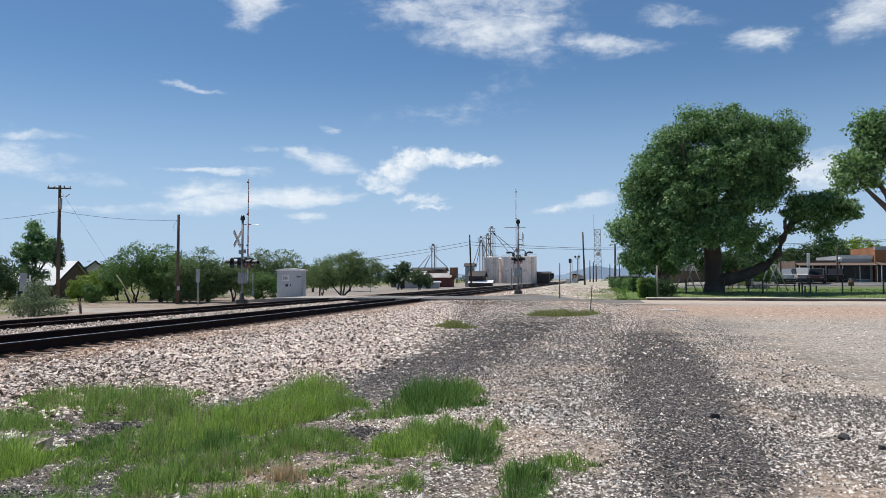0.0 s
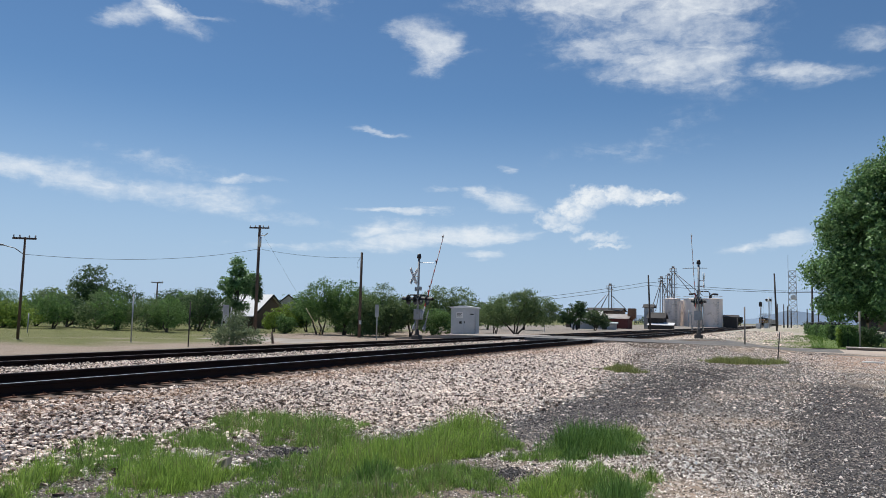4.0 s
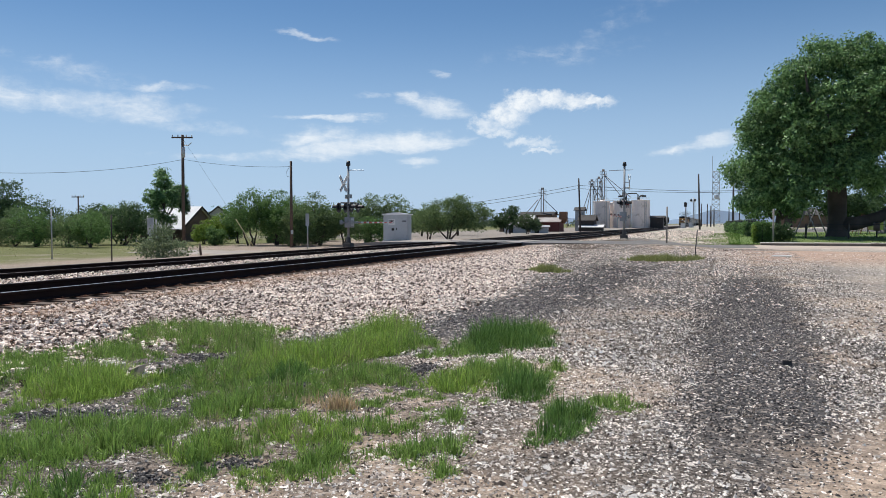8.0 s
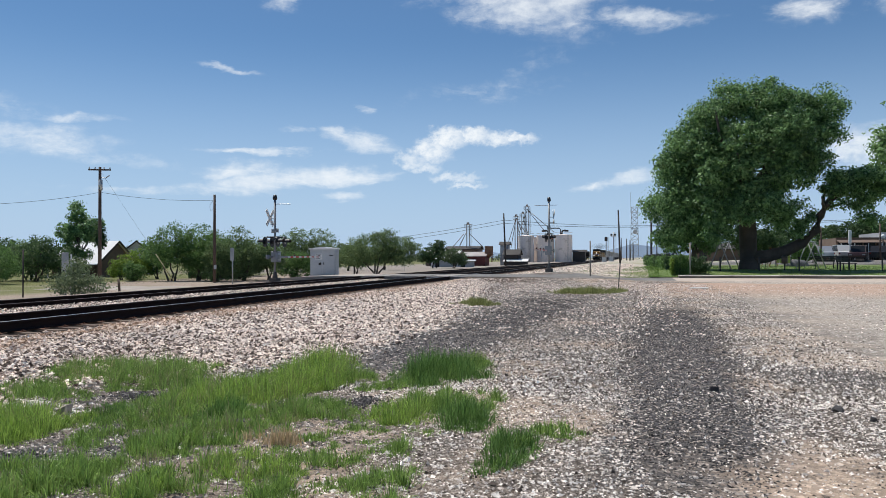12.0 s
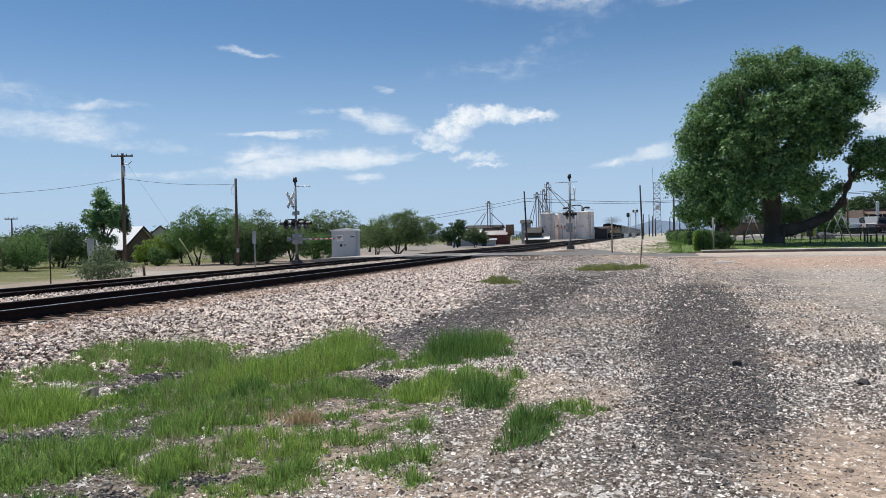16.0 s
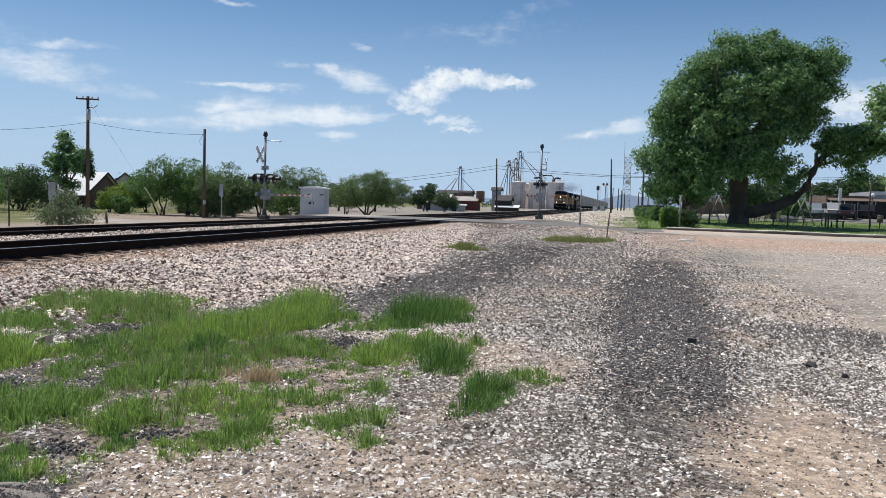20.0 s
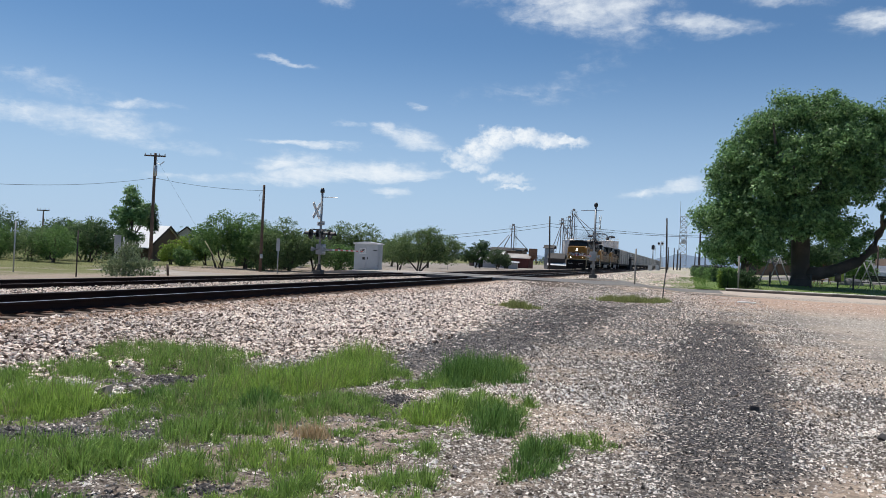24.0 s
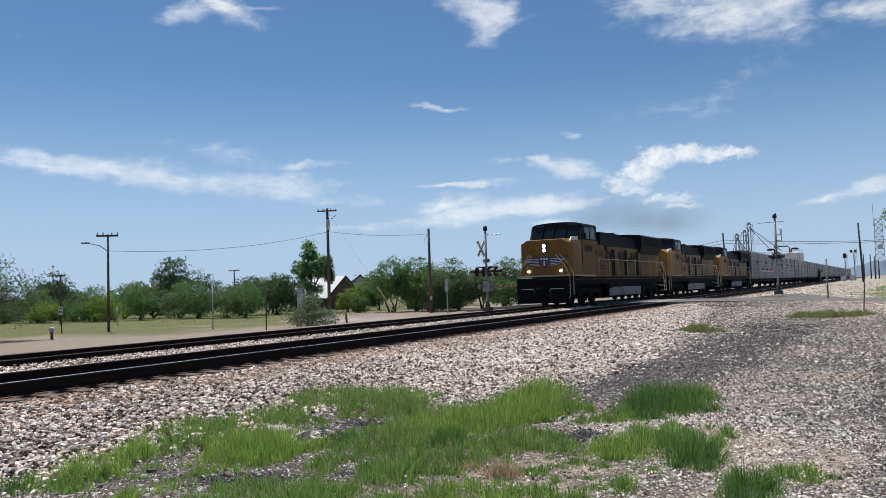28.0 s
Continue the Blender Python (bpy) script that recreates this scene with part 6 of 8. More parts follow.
# ---------------------------------------------------------------- level crossing signals
def crossing_signal(x, y, turn, z):
    t = thing("crossing_signal", x, y, z, "silver railway crossing signal with crossbuck, lights and gate arm", "crossing signal", turn, group="crossing signals")
    part("foundation", soft_box(0.5, 0.5, 0.3, 0.03, (0, 0, -0.1)), DARKBASE, t)
    part("base_casting", Geo().tube([(0, 0, 0.18), (0, 0, 0.3), (0, 0, 0.5), (0, 0, 0.55)], [0.17, 0.14, 0.10, 0.08], 12), DARKBASE, t, smooth=True)
    part("mast", Geo().tube([(0, 0, 0.2), (0, 0, 4.75)], 0.068, 14), ALU, t, "silver painted steel mast", smooth=True)
    part("bell", Geo().tube([(0, 0, 4.74), (0, 0, 4.8), (0, 0, 4.9), (0, 0, 5.06)], [0.05, 0.13, 0.13, 0.09], 12), BLACK, t, "dark bell on the mast top", smooth=True)
    part("whip_arm", Geo().tube([(0, 0, 4.52), (0.5, 0, 4.52), (1.0, 0, 4.5)], 0.022, 6), GALV, t, "thin horizontal rod")
    if turn:
        part("whip_arm", Geo().tube([(0, 0, 4.52), (-0.55, 0, 4.52)], 0.022, 6), GALV, t, "thin horizontal rod")
    for side, zz in ((-1, 3.7), (-1, 3.35)):
        part("sign_bracket", Geo().tube([(0, 0, zz), (side * 0.3, 0, zz)], 0.025, 6), GALV, t)
    for k, a in enumerate((45, -45)):
        blade = part("crossbuck_blade", Geo().box(-0.012, -0.62, -0.115, 0.012, 0.62, 0.115), WHITE, t, "white crossbuck board")
        blade.matrix_basis = pose(-0.31 - 0.026 * k, 0, 3.72, a, 0, 0)
        for j in (-0.36, 0.36):
            bar = part("lettering_bar", Geo().box(-0.016, j - 0.2, -0.045, -0.0125, j + 0.2, 0.045), BLACK, blade, "dark bar of lettering")
    part("track_plate", Geo().box(-0.11, -0.25, 2.82, -0.085, 0.25, 3.05), WHITE, t, "small white plate under the crossbuck")
    part("track_plate", Geo().box(0.085, -0.25, 2.86, 0.11, 0.25, 3.09), ALU, t, "small plate under the crossbuck")
    reach, visor = (0.20, 0.2) if turn else (0.40, 0.34)
    for side in (-1, 1):
        part("light_arm", Geo().tube([(side * (reach - 0.12), -0.62, 2.42), (side * (reach - 0.1), -0.4, 2.58), (side * (reach - 0.1), 0.4, 2.58), (side * (reach - 0.12), 0.62, 2.42)], 0.04, 8), BLACK, t, "black light crossarm", smooth=True)
        part("light_bracket", Geo().tube([(0, 0, 2.58), (side * (reach - 0.08), 0, 2.58)], 0.05, 8), BLACK, t)
        for yy in (-0.44, 0.44):
            ring = [(side * reach, yy, 2.3), (side * (reach + 0.02), yy, 2.3)]
            lampu = part("flasher", Geo().tube(ring, [0.30, 0.30], 24), BLACK, t, "round black signal background", smooth=False)
            part("lens", Geo().tube([(side * (reach + 0.016), yy, 2.3), (side * (reach + 0.042), yy, 2.3)], [0.15, 0.13], 20), LENS if side < 0 else ALU, lampu, "round lens", smooth=True)
            hood = Geo()
            hood.take([(side * (reach + 0.02 + visor * u), yy + 0.17 * math.cos(a), 2.3 + 0.17 * math.sin(a)) for u in (0, 1) for a in (math.pi * (k / 10) * 1.1 - 0.15 for k in range(11))], [(k, k + 1, k + 12, k + 11) for k in range(10)])
            part("hood", hood, BLACK, lampu, "black visor")
            part("housing", Geo().tube([(side * reach, yy, 2.3), (side * (reach - 0.12), yy, 2.3)], [0.14, 0.1], 14), BLACK, lampu, smooth=True)
    part("gate_mechanism", soft_box(0.42, 0.5, 0.62, 0.03, (0.05, 0.02, 1.12)), ALU, t, "silver gate motor box")
    part("mechanism_door", Geo().box(0.262, -0.17, 1.2, 0.275, 0.2, 1.66), CABINET, t)
    arm = part("gate_arm", Geo().slab([(-0.10, -0.055), (0.75, -0.06), (5.75, -0.03), (5.75, 0.03), (0.75, 0.06), (-0.10, 0.055)], 0.005, 0.035, "x"), WHITE, t, "long tapering gate arm with red and white bands")
    for k in range(7):
        y0 = 0.55 + 0.76 * k
        h0 = 0.062 - 0.006 * k
        part("red_band", Geo().box(0.001, y0, -h0, 0.039, y0 + 0.38, h0), RED, arm, "red reflective band")
    for k in (1.9, 3.7, 5.55):
        part("arm_light", Geo().tube([(0.02, k, 0.04), (0.02, k, 0.14)], 0.045, 10), LENSDARK, arm, "small red arm light", smooth=True)
    for xx in (-0.34, 0.34):
        part("counterweight_arm", Geo().slab([(0.3, 0.04), (0.3, -0.04), (-0.75, -0.05), (-0.95, -0.11), (-0.95, 0.11), (-0.75, 0.05)], xx - 0.02, xx + 0.02, "x"), ALU, arm, "silver counterweight arm")
        part("counterweight", soft_box(0.1, 0.3, 0.24, 0.02, (xx, -0.88, -0.12)), ALU, arm, "cast counterweight")
    return t, arm


GATES = [crossing_signal(-9.72, 40.05, 0, -0.24), crossing_signal(5.05, 51.3, 180, 0.16)]

# equipment cabinet
cab = thing("signal_cabinet", -12.0, 52.6, -0.34, "grey steel equipment cabinet with a pitched lid roof", "cabinet", turn=4)
part("plinth", soft_box(2.1, 1.1, 0.16, 0.02), CONCRETE, cab)
part("body", soft_box(1.94, 0.95, 1.98, 0.02, (0, 0, 0.14)), CABINET, cab, "grey sheet steel body")
part("roof", Geo().slab([(-1.05, 2.1), (1.05, 2.1), (1.05, 2.17), (0, 2.29), (-1.05, 2.17)], -0.58, 0.58, "y"), ROOFWHITE, cab, "pale overhanging roof")
for x0 in (-0.92, 0.02):
    d = part("door", Geo().box(x0, -0.497, 0.24, x0 + 0.9, -0.48, 2.02), CABINET, cab, "grey steel door")
    part("door_handle", Geo().box(x0 + (0.76 if x0 < 0 else 0.06), -0.53, 0.95, x0 + (0.82 if x0 < 0 else 0.12), -0.497, 1.12), BLACK, d)
    for zz in (0.45, 1.65):
        part("hinge", Geo().tube([(x0 + (0.0 if x0 < 0 else 0.9), -0.5, zz), (x0 + (0.0 if x0 < 0 else 0.9), -0.5, zz + 0.14)], 0.018, 6), GALV, d)
part("notice", Geo().box(-0.55, -0.504, 1.34, -0.02, -0.4975, 1.78), WHITE, cab, "white notice plate")
for k in range(4):
    part("notice_line", Geo().box(-0.5, -0.508, 1.68 - 0.09 * k, -0.1 - 0.07 * (k % 2), -0.5045, 1.71 - 0.09 * k), BLACK, cab, "dark bar of lettering")
part("notice", Geo().box(-0.3, -0.504, 0.92, -0.1, -0.4975, 1.1), BLACK, cab, "small dark plate")
part("vent", Geo().box(0.55, -0.505, 1.6, 0.85, -0.4975, 1.68), BLACK, cab)
part("side_door", Geo().box(0.97, -0.4, 0.25, 0.985, 0.4, 1.97), CABINET, cab, "grey end panel")


# ---------------------------------------------------------------- the train
YELLOW = surface("ochre_yellow_paint", (0.215, 0.098, 0.009), 0.5, grain=1.0, dirt=0.7, stain=(0.22, 0.115, 0.02), spec=0.35)
YELLOW_OLD = surface("faded_yellow_paint", (0.40, 0.205, 0.05), 0.6, grain=1.0, dirt=0.9, stain=(0.13, 0.085, 0.04), other=(0.22, 0.12, 0.04), spec=0.3)
CABPAINT = surface("dusty_yellow_paint", (0.22, 0.105, 0.012), 0.55, grain=1.0, dirt=0.8, stain=(0.13, 0.07, 0.016), spec=0.3)
HOODPAINT = surface("sooty_yellow_paint", (0.20, 0.105, 0.018), 0.65, grain=1.6, dirt=1.0, stain=(0.035, 0.024, 0.015), other=(0.10, 0.055, 0.015), spec=0.3)
HOODOLD = surface("grimy_faded_paint", (0.30, 0.19, 0.11), 0.65, grain=2.2, dirt=1.0, stain=(0.03, 0.024, 0.02), other=(0.14, 0.09, 0.05), spec=0.3)
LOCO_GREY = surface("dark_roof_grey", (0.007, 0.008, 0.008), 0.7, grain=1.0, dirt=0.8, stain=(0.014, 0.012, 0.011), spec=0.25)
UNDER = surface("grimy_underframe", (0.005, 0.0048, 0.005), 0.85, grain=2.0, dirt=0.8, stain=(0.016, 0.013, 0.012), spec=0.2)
TANK = surface("dusty_tank_grey", (0.24, 0.24, 0.235), 0.6, grain=1.0, dirt=0.8, stain=(0.08, 0.075, 0.07))
GLASS = surface("dark_cab_glass", (0.010, 0.014, 0.017), 0.2, grain=1.0, dirt=0.3, spec=0.3)
BLUE = surface("wing_blue", (0.012, 0.025, 0.09), 0.45, grain=2.0, dirt=0.3)
FLAGRED = surface("stripe_red", (0.5, 0.03, 0.03), 0.45, grain=2.0, dirt=0.3)
CARGREY = surface("silver_car_side", (0.27, 0.27, 0.26), 0.6, 0.1, grain=0.6, dirt=0.7, stain=(0.17, 0.155, 0.14), other=(0.21, 0.205, 0.195))
HEADLIGHT = glow("headlight_glow", (1.0, 0.96, 0.86), 7.0)
HANDRAIL = surface("pale_handrail", (0.55, 0.46, 0.28), 0.5, grain=4, dirt=0.4)

RUSTPANEL = surface("red_brown_louvre", (0.20, 0.05, 0.03), 0.7, grain=3, dirt=0.7)



def truck(parent, y, axles, pitch, r, material):
    """A bogie: frame, springs, wheelsets."""
    t = part("truck", Geo(), material, parent, "grimy black bogie")
    t.data = Geo().slab([(y - axles * pitch / 2, 0.62), (y + axles * pitch / 2, 0.62), (y + axles * pitch / 2 - 0.2, 0.92), (y - axles * pitch / 2 + 0.2, 0.92)], 1.02, 1.2, "x").slab([(y - axles * pitch / 2, 0.62), (y + axles * pitch / 2, 0.62), (y + axles * pitch / 2 - 0.2, 0.92), (y - axles * pitch / 2 + 0.2, 0.92)], -1.2, -1.02, "x").box(-1.0, y - 0.2, 0.6, 1.0, y + 0.2, 1.0).mesh("truck")
    t.data.materials.append(material)
    for k in range(axles):
        yy = y + (k - (axles - 1) / 2) * pitch
        part("axle_box", Geo().box(1.05, yy - 0.17, 0.36, 1.27, yy + 0.17, 0.74).box(-1.27, yy - 0.17, 0.36, -1.05, yy + 0.17, 0.74), material, t)
        ws = Geo()
        for s in (-1, 1):
            ws.tube([(s * 0.69, 0, 0), (s * 0.715, 0, 0), (s * 0.72, 0, 0), (s * 0.83, 0, 0)], [r + 0.03, r + 0.03, r, r], 20)
        ws.tube([(-0.8, 0, 0), (0.8, 0, 0)], 0.09, 8)
        for s in (-1, 1):
            for a in range(3):
                c, d = math.cos(2.094 * a), math.sin(2.094 * a)
                ws.box(s * 0.83, 0.28 * c - 0.05, 0.28 * d - 0.05, s * 0.845, 0.28 * c + 0.05, 0.28 * d + 0.05)
        w_ = part("wheelset", ws, RAIL, t)
        w_.matrix_basis = pose(0, yy, r)
    return t


def locomotive(label, paint, lead, kind):
    """Front at y = 0, running towards -y."""
    t = thing("locomotive", 0, 0, 0, label, "locomotive", group="train")
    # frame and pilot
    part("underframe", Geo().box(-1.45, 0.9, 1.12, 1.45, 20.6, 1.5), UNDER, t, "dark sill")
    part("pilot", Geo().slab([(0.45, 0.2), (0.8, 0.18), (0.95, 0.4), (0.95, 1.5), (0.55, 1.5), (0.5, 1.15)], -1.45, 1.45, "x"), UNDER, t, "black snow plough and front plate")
    part("coupler", soft_box(0.3, 0.6, 0.3, 0.05, (0, 0.28, 0.72)), UNDER, t)
    for s in (-1, 1):
        part("steps", Geo().box(s * 1.2, 0.55, 0.42, s * 1.5, 0.95, 0.48).box(s * 1.2, 0.6, 0.75, s * 1.5, 1.0, 0.8).box(s * 1.2, 0.65, 1.1, s * 1.5, 1.05, 1.15).box(s * 1.47, 0.55, 0.4, s * 1.5, 1.4, 1.5), UNDER, t, "black front steps")
        part("front_handrail", Geo().tube([(s * 1.5, 0.6, 0.5), (s * 1.5, 0.6, 1.62), (s * 1.22, 0.72, 2.15), (s * 0.7, 0.82, 2.75)], 0.024, 6), HANDRAIL, t, "pale grab rail")
        part("front_handrail", Geo().tube([(s * 1.53, 1.1, 0.6), (s * 1.53, 1.1, 1.75), (s * 1.3, 0.95, 2.3), (s * 0.85, 0.86, 2.8)], 0.024, 6), HANDRAIL, t, "pale grab rail")
    part("step_edge", Geo().tube([(-1.2, 0.43, 0.95), (-0.5, 0.41, 0.95), (-0.42, 0.41, 0.8)], 0.018, 6), WHITE, t, "white uncoupling lever")
    part("step_edge", Geo().tube([(1.2, 0.43, 0.95), (0.5, 0.41, 0.95), (0.42, 0.41, 0.8)], 0.018, 6), WHITE, t, "white uncoupling lever")
    for zz in (0.42, 0.74, 1.08):
        part("step_edge", Geo().box(1.2, 0.535, zz, 1.5, 0.548, zz + 0.04), HANDRAIL, t, "pale step edge")
    part("anticlimber", Geo().box(-1.45, 0.42, 1.42, 1.45, 0.6, 1.52), LOCO_GREY, t)
    part("air_hose", Geo().tube([(0.5, 0.5, 1.0), (0.55, 0.3, 0.7), (0.5, 0.35, 0.45)], 0.03, 6), BLACK, t)
    # nose
    nose_x = [(-1.5, 1.6), (1.5, 1.6), (1.5, 3.42), (1.12, 3.62), (-1.12, 3.62), (-1.5, 3.42)]
    nose = Geo()
    front = [(a * 0.90, 0.95, b if b < 2 else b - 0.05) for a, b in nose_x]
    corner = [(a, 1.25, b) for a, b in nose_x]
    back = [(a, 2.75, b + (0.1 if b > 2 else 0)) for a, b in nose_x]
    nose.take(front + corner + back, [(0, 1, 2, 3, 4, 5)] + [(k * 6 + j, k * 6 + (j + 1) % 6, k * 6 + 6 + (j + 1) % 6, k * 6 + 6 + j) for k in range(2) for j in range(6)] + [(17, 16, 15, 14, 13, 12)])
    part("nose", nose, paint, t, "wide yellow nose")
    part("nose_sill", Geo().box(-1.42, 0.925, 1.6, 1.42, 0.948, 1.68), HANDRAIL if lead else paint, t, "pale yellow edge under the nose")
    part("nose_door", Geo().box(-1.2, 0.925, 1.7, -0.62, 0.948, 3.2), paint, t)
    part("headlight_box", Geo().box(-0.14, 0.89, 2.86, 0.14, 0.96, 3.4), BLACK, t, "black headlight housing")
    for zz in (3.02, 3.26):
        part("headlight", Geo().tube([(0, 0.87, zz), (0, 0.9, zz)], 0.095, 16), HEADLIGHT if lead else GLASS, t, "lit round headlight" if lead else "dark round headlight")
    for s in (-1, 1):
        part("ditch_light", Geo().tube([(s * 0.92, 0.84, 1.9), (s * 0.92, 0.95, 1.9)], 0.06, 14), HEADLIGHT if lead else GLASS, t, "lit ditch light" if lead else "dark ditch light")
    # winged shield, as plain shapes
    if lead:
        for s in (-1, 1):
            for k in range(5):
                z1, tip = 2.62 - 0.085 * k, 1.34 - 0.13 * k
                part("wing_bar", Geo().slab([(s * 0.26, z1), (s * tip, z1 + 0.02), (s * (tip - 0.08), z1 - 0.065), (s * 0.26, z1 - 0.08)], 0.905, 0.925, "y"), BLUE, t, "plain wing stripe")
                part("wing_bar", Geo().slab([(s * 0.26, z1 - 0.062), (s * (tip - 0.08), z1 - 0.05), (s * (tip - 0.1), z1 - 0.075), (s * 0.26, z1 - 0.085)], 0.898, 0.906, "y"), WHITE, t, "thin white wing edge")
        part("shield", Geo().slab([(-0.3, 2.68), (0.3, 2.68), (0.32, 2.3), (0, 2.04), (-0.32, 2.3)], 0.894, 0.925, "y"), BLUE, t, "plain shield shape")
        for k in range(3):
            part("shield_letter", Geo().box(-0.22 + 0.16 * k, 0.884, 2.5, -0.12 + 0.16 * k, 0.893, 2.62), WHITE, t, "plain pale bar")
            part("shield_bar", Geo().box(-0.2 + 0.15 * k, 0.884, 2.17, -0.12 + 0.15 * k, 0.893, 2.44), FLAGRED if k % 2 == 0 else WHITE, t)
    # cab
    body = [(2.6, 1.5), (5.2, 1.5), (5.2, 3.6), (2.6, 3.6)]
    part("cab_side", Geo().slab(body, -1.5, 1.5, "x"), CABPAINT if lead else paint, t, "yellow cab side")
    part("cab_upper", Geo().slab([(2.45, 3.6), (5.2, 3.6), (5.2, 4.4), (3.0, 4.4), (2.8, 4.36)], -1.49, 1.49, "x"), LOCO_GREY, t, "dark grey upper cab")
    arch = [(1.49 * math.cos(a), 4.36 + 0.27 * math.sin(a) ** 0.6) for a in (math.pi * k / 10 for k in range(11))]
    part("cab_roof", Geo().slab(arch, 2.78, 5.25, "y"), LOCO_GREY, t, "dark crowned roof", smooth=False)
    for x0, x1 in ((-1.36, -0.74), (-0.66, -0.06), (0.06, 0.66), (0.74, 1.36)):
        pane = Geo().take([(x0, 2.43, 3.68), (x1, 2.43, 3.68), (x1, 2.77, 4.36), (x0, 2.77, 4.36), (x0, 2.49, 3.66), (x1, 2.49, 3.66), (x1, 2.82, 4.34), (x0, 2.82, 4.34)], [(0, 1, 2, 3), (7, 6, 5, 4), (0, 4, 5, 1), (2, 6, 7, 3), (1, 5, 6, 2), (0, 3, 7, 4)])
        part("windscreen", pane, GLASS, t, "dark windscreen pane")
    for s in (-1, 1):
        for y0, y1 in ((3.15, 3.85), (4.0, 4.8)):
            part("side_window", Geo().box(s * 1.485, y0, 3.66, s * 1.51, y1, 4.3), GLASS, t, "dark side window")
        part("nose_light_panel", Geo().slab([(1.15, 3.44), (2.5, 3.56), (2.5, 3.78), (1.5, 3.7)], s * 1.3, s * 1.36, "x"), WHITE, t, "pale bent panel beside the nose top") if s > 0 else None
        part("mirror", soft_box(0.05, 0.2, 0.35, 0.015, (s * 1.62, 3.0, 3.6)), BLACK, t)
        for k in range(4):
            part("number_bar", Geo().box(s * 1.503, 3.1 + 0.32 * k, 2.95, s * 1.512, 3.32 + 0.32 * k, 3.3), LOCO_GREY, t, "plain dark bar")
        part("stripe", Geo().box(s * 1.503, 1.4, 1.6, s * 1.51, 5.1, 1.66), HANDRAIL, t, "thin pale edge stripe")
        for z0, z1, m in ((1.95, 2.35, RUSTPANEL), (2.72, 3.12, RUSTPANEL)):
            vent = part("vent_panel", Geo().box(s * 1.19, 5.3, z0, s * 1.405, 7.1, z1), m, t, "dark red-brown louvred panel")
            for k in range(4):
                part("slat", Geo().box(s * 1.4, 5.5, z0 + 0.06 + 0.09 * k, s * 1.408, 6.75, z0 + 0.08 + 0.09 * k), UNDER, vent)
        part("vent_panel", Geo().box(s * 1.19, 6.85, 2.6, s * 1.4, 7.35, 3.4), UNDER, t, "dark open hatch")
        part("equipment_cabinet", Geo().box(s * 1.19, 5.2, 1.5, s * 1.39, 7.4, 3.4), HOODPAINT if lead else HOODOLD, t, "yellow equipment cabinet behind the cab")
    part("horn_bar", Geo().box(-0.5, 4.0, 4.58, 0.5, 4.12, 4.66).tube([(-0.3, 3.9, 4.66), (-0.3, 4.4, 4.66)], [0.07, 0.03], 8).tube([(0.1, 3.9, 4.66), (0.1, 4.4, 4.66)], [0.07, 0.03], 8), BLACK, t, "roof horn and aerials")
    for s in (-1, 1):
        part("roof_edge", Geo().tube([(s * 1.46, 2.8, 4.4), (s * 1.46, 5.2, 4.4)], 0.022, 6), TANK, t, "pale drip rail")
        part("number_board", Geo().box(s * 0.95 - 0.25, 2.72, 4.42, s * 0.95 + 0.25, 2.79, 4.52), BLACK, t, "plain dark number board")
        part("cab_door", Geo().box(s * 1.5, 4.9, 1.6, s * 1.512, 5.18, 3.45), HOODPAINT, t, "grimy cab door")
        part("nose_grab", Geo().tube([(s * 1.0, 0.93, 1.62), (s * 1.0, 0.9, 2.2)], 0.014, 6), HANDRAIL, t)
    part("brake_wheel_box", Geo().box(-1.1, 0.93, 2.0, -0.8, 0.96, 2.35), CABPAINT, t)
    # hood
    part("hood", Geo().slab([(5.2, 1.5), (20.2, 1.5), (20.2, 3.42), (5.2, 3.42)], -1.2, 1.2, "x"), HOODPAINT if lead else HOODOLD, t, "long yellow engine hood")
    part("hood_top", Geo().take([(-1.19, 5.2, 3.42), (1.19, 5.2, 3.42), (1.0, 5.2, 4.15), (-1.0, 5.2, 4.15), (-1.19, 14.6, 3.42), (1.19, 14.6, 3.42), (1.0, 14.6, 4.15), (-1.0, 14.6, 4.15)], [(0, 1, 2, 3), (5, 4, 7, 6), (1, 5, 6, 2), (3, 2, 6, 7), (4, 0, 3, 7), (0, 4, 5, 1)]), LOCO_GREY, t, "dark hood roof")
    part("dynamic_brake", Geo().box(-1.22, 6.6, 3.4, 1.22, 10.4, 4.22), LOCO_GREY, t, "dark raised grid housing")
    part("exhaust", Geo().tube([(0, 12.4, 4.1), (0, 12.4, 4.5)], [0.4, 0.3], 12), UNDER, t, "black exhaust stack")
    flare = [(-1.2, 3.1), (-1.52, 3.55), (-1.52, 4.3), (-1.3, 4.42), (1.3, 4.42), (1.52, 4.3), (1.52, 3.55), (1.2, 3.1)]
    part("radiator", Geo().slab(flare, 14.6 if kind == 0 else 14.4, 19.9, "y"), LOCO_GREY, t, "flared dark radiator section")
    for k in range(3):
        part("radiator_fan", Geo().tube([(0, 15.6 + 1.5 * k, 4.42), (0, 15.6 + 1.5 * k, 4.5)], 0.65, 20), UNDER, t, "round roof fan")
    for s in (-1, 1):
        for k in range(12):
            y0 = 7.4 + 0.66 * k
            part("hood_door", Geo().box(s * 1.2, y0, 1.62, s * 1.222, y0 + 0.6, 3.25), (UNDER if k % 4 == 2 else HOODPAINT if lead else HOODOLD), t)
            part("louvre", Geo().box(s * 1.222, y0 + 0.08, 2.7, s * 1.228, y0 + 0.52, 3.1), LOCO_GREY, t, "dark louvre") if k % 4 in (0, 1) else None
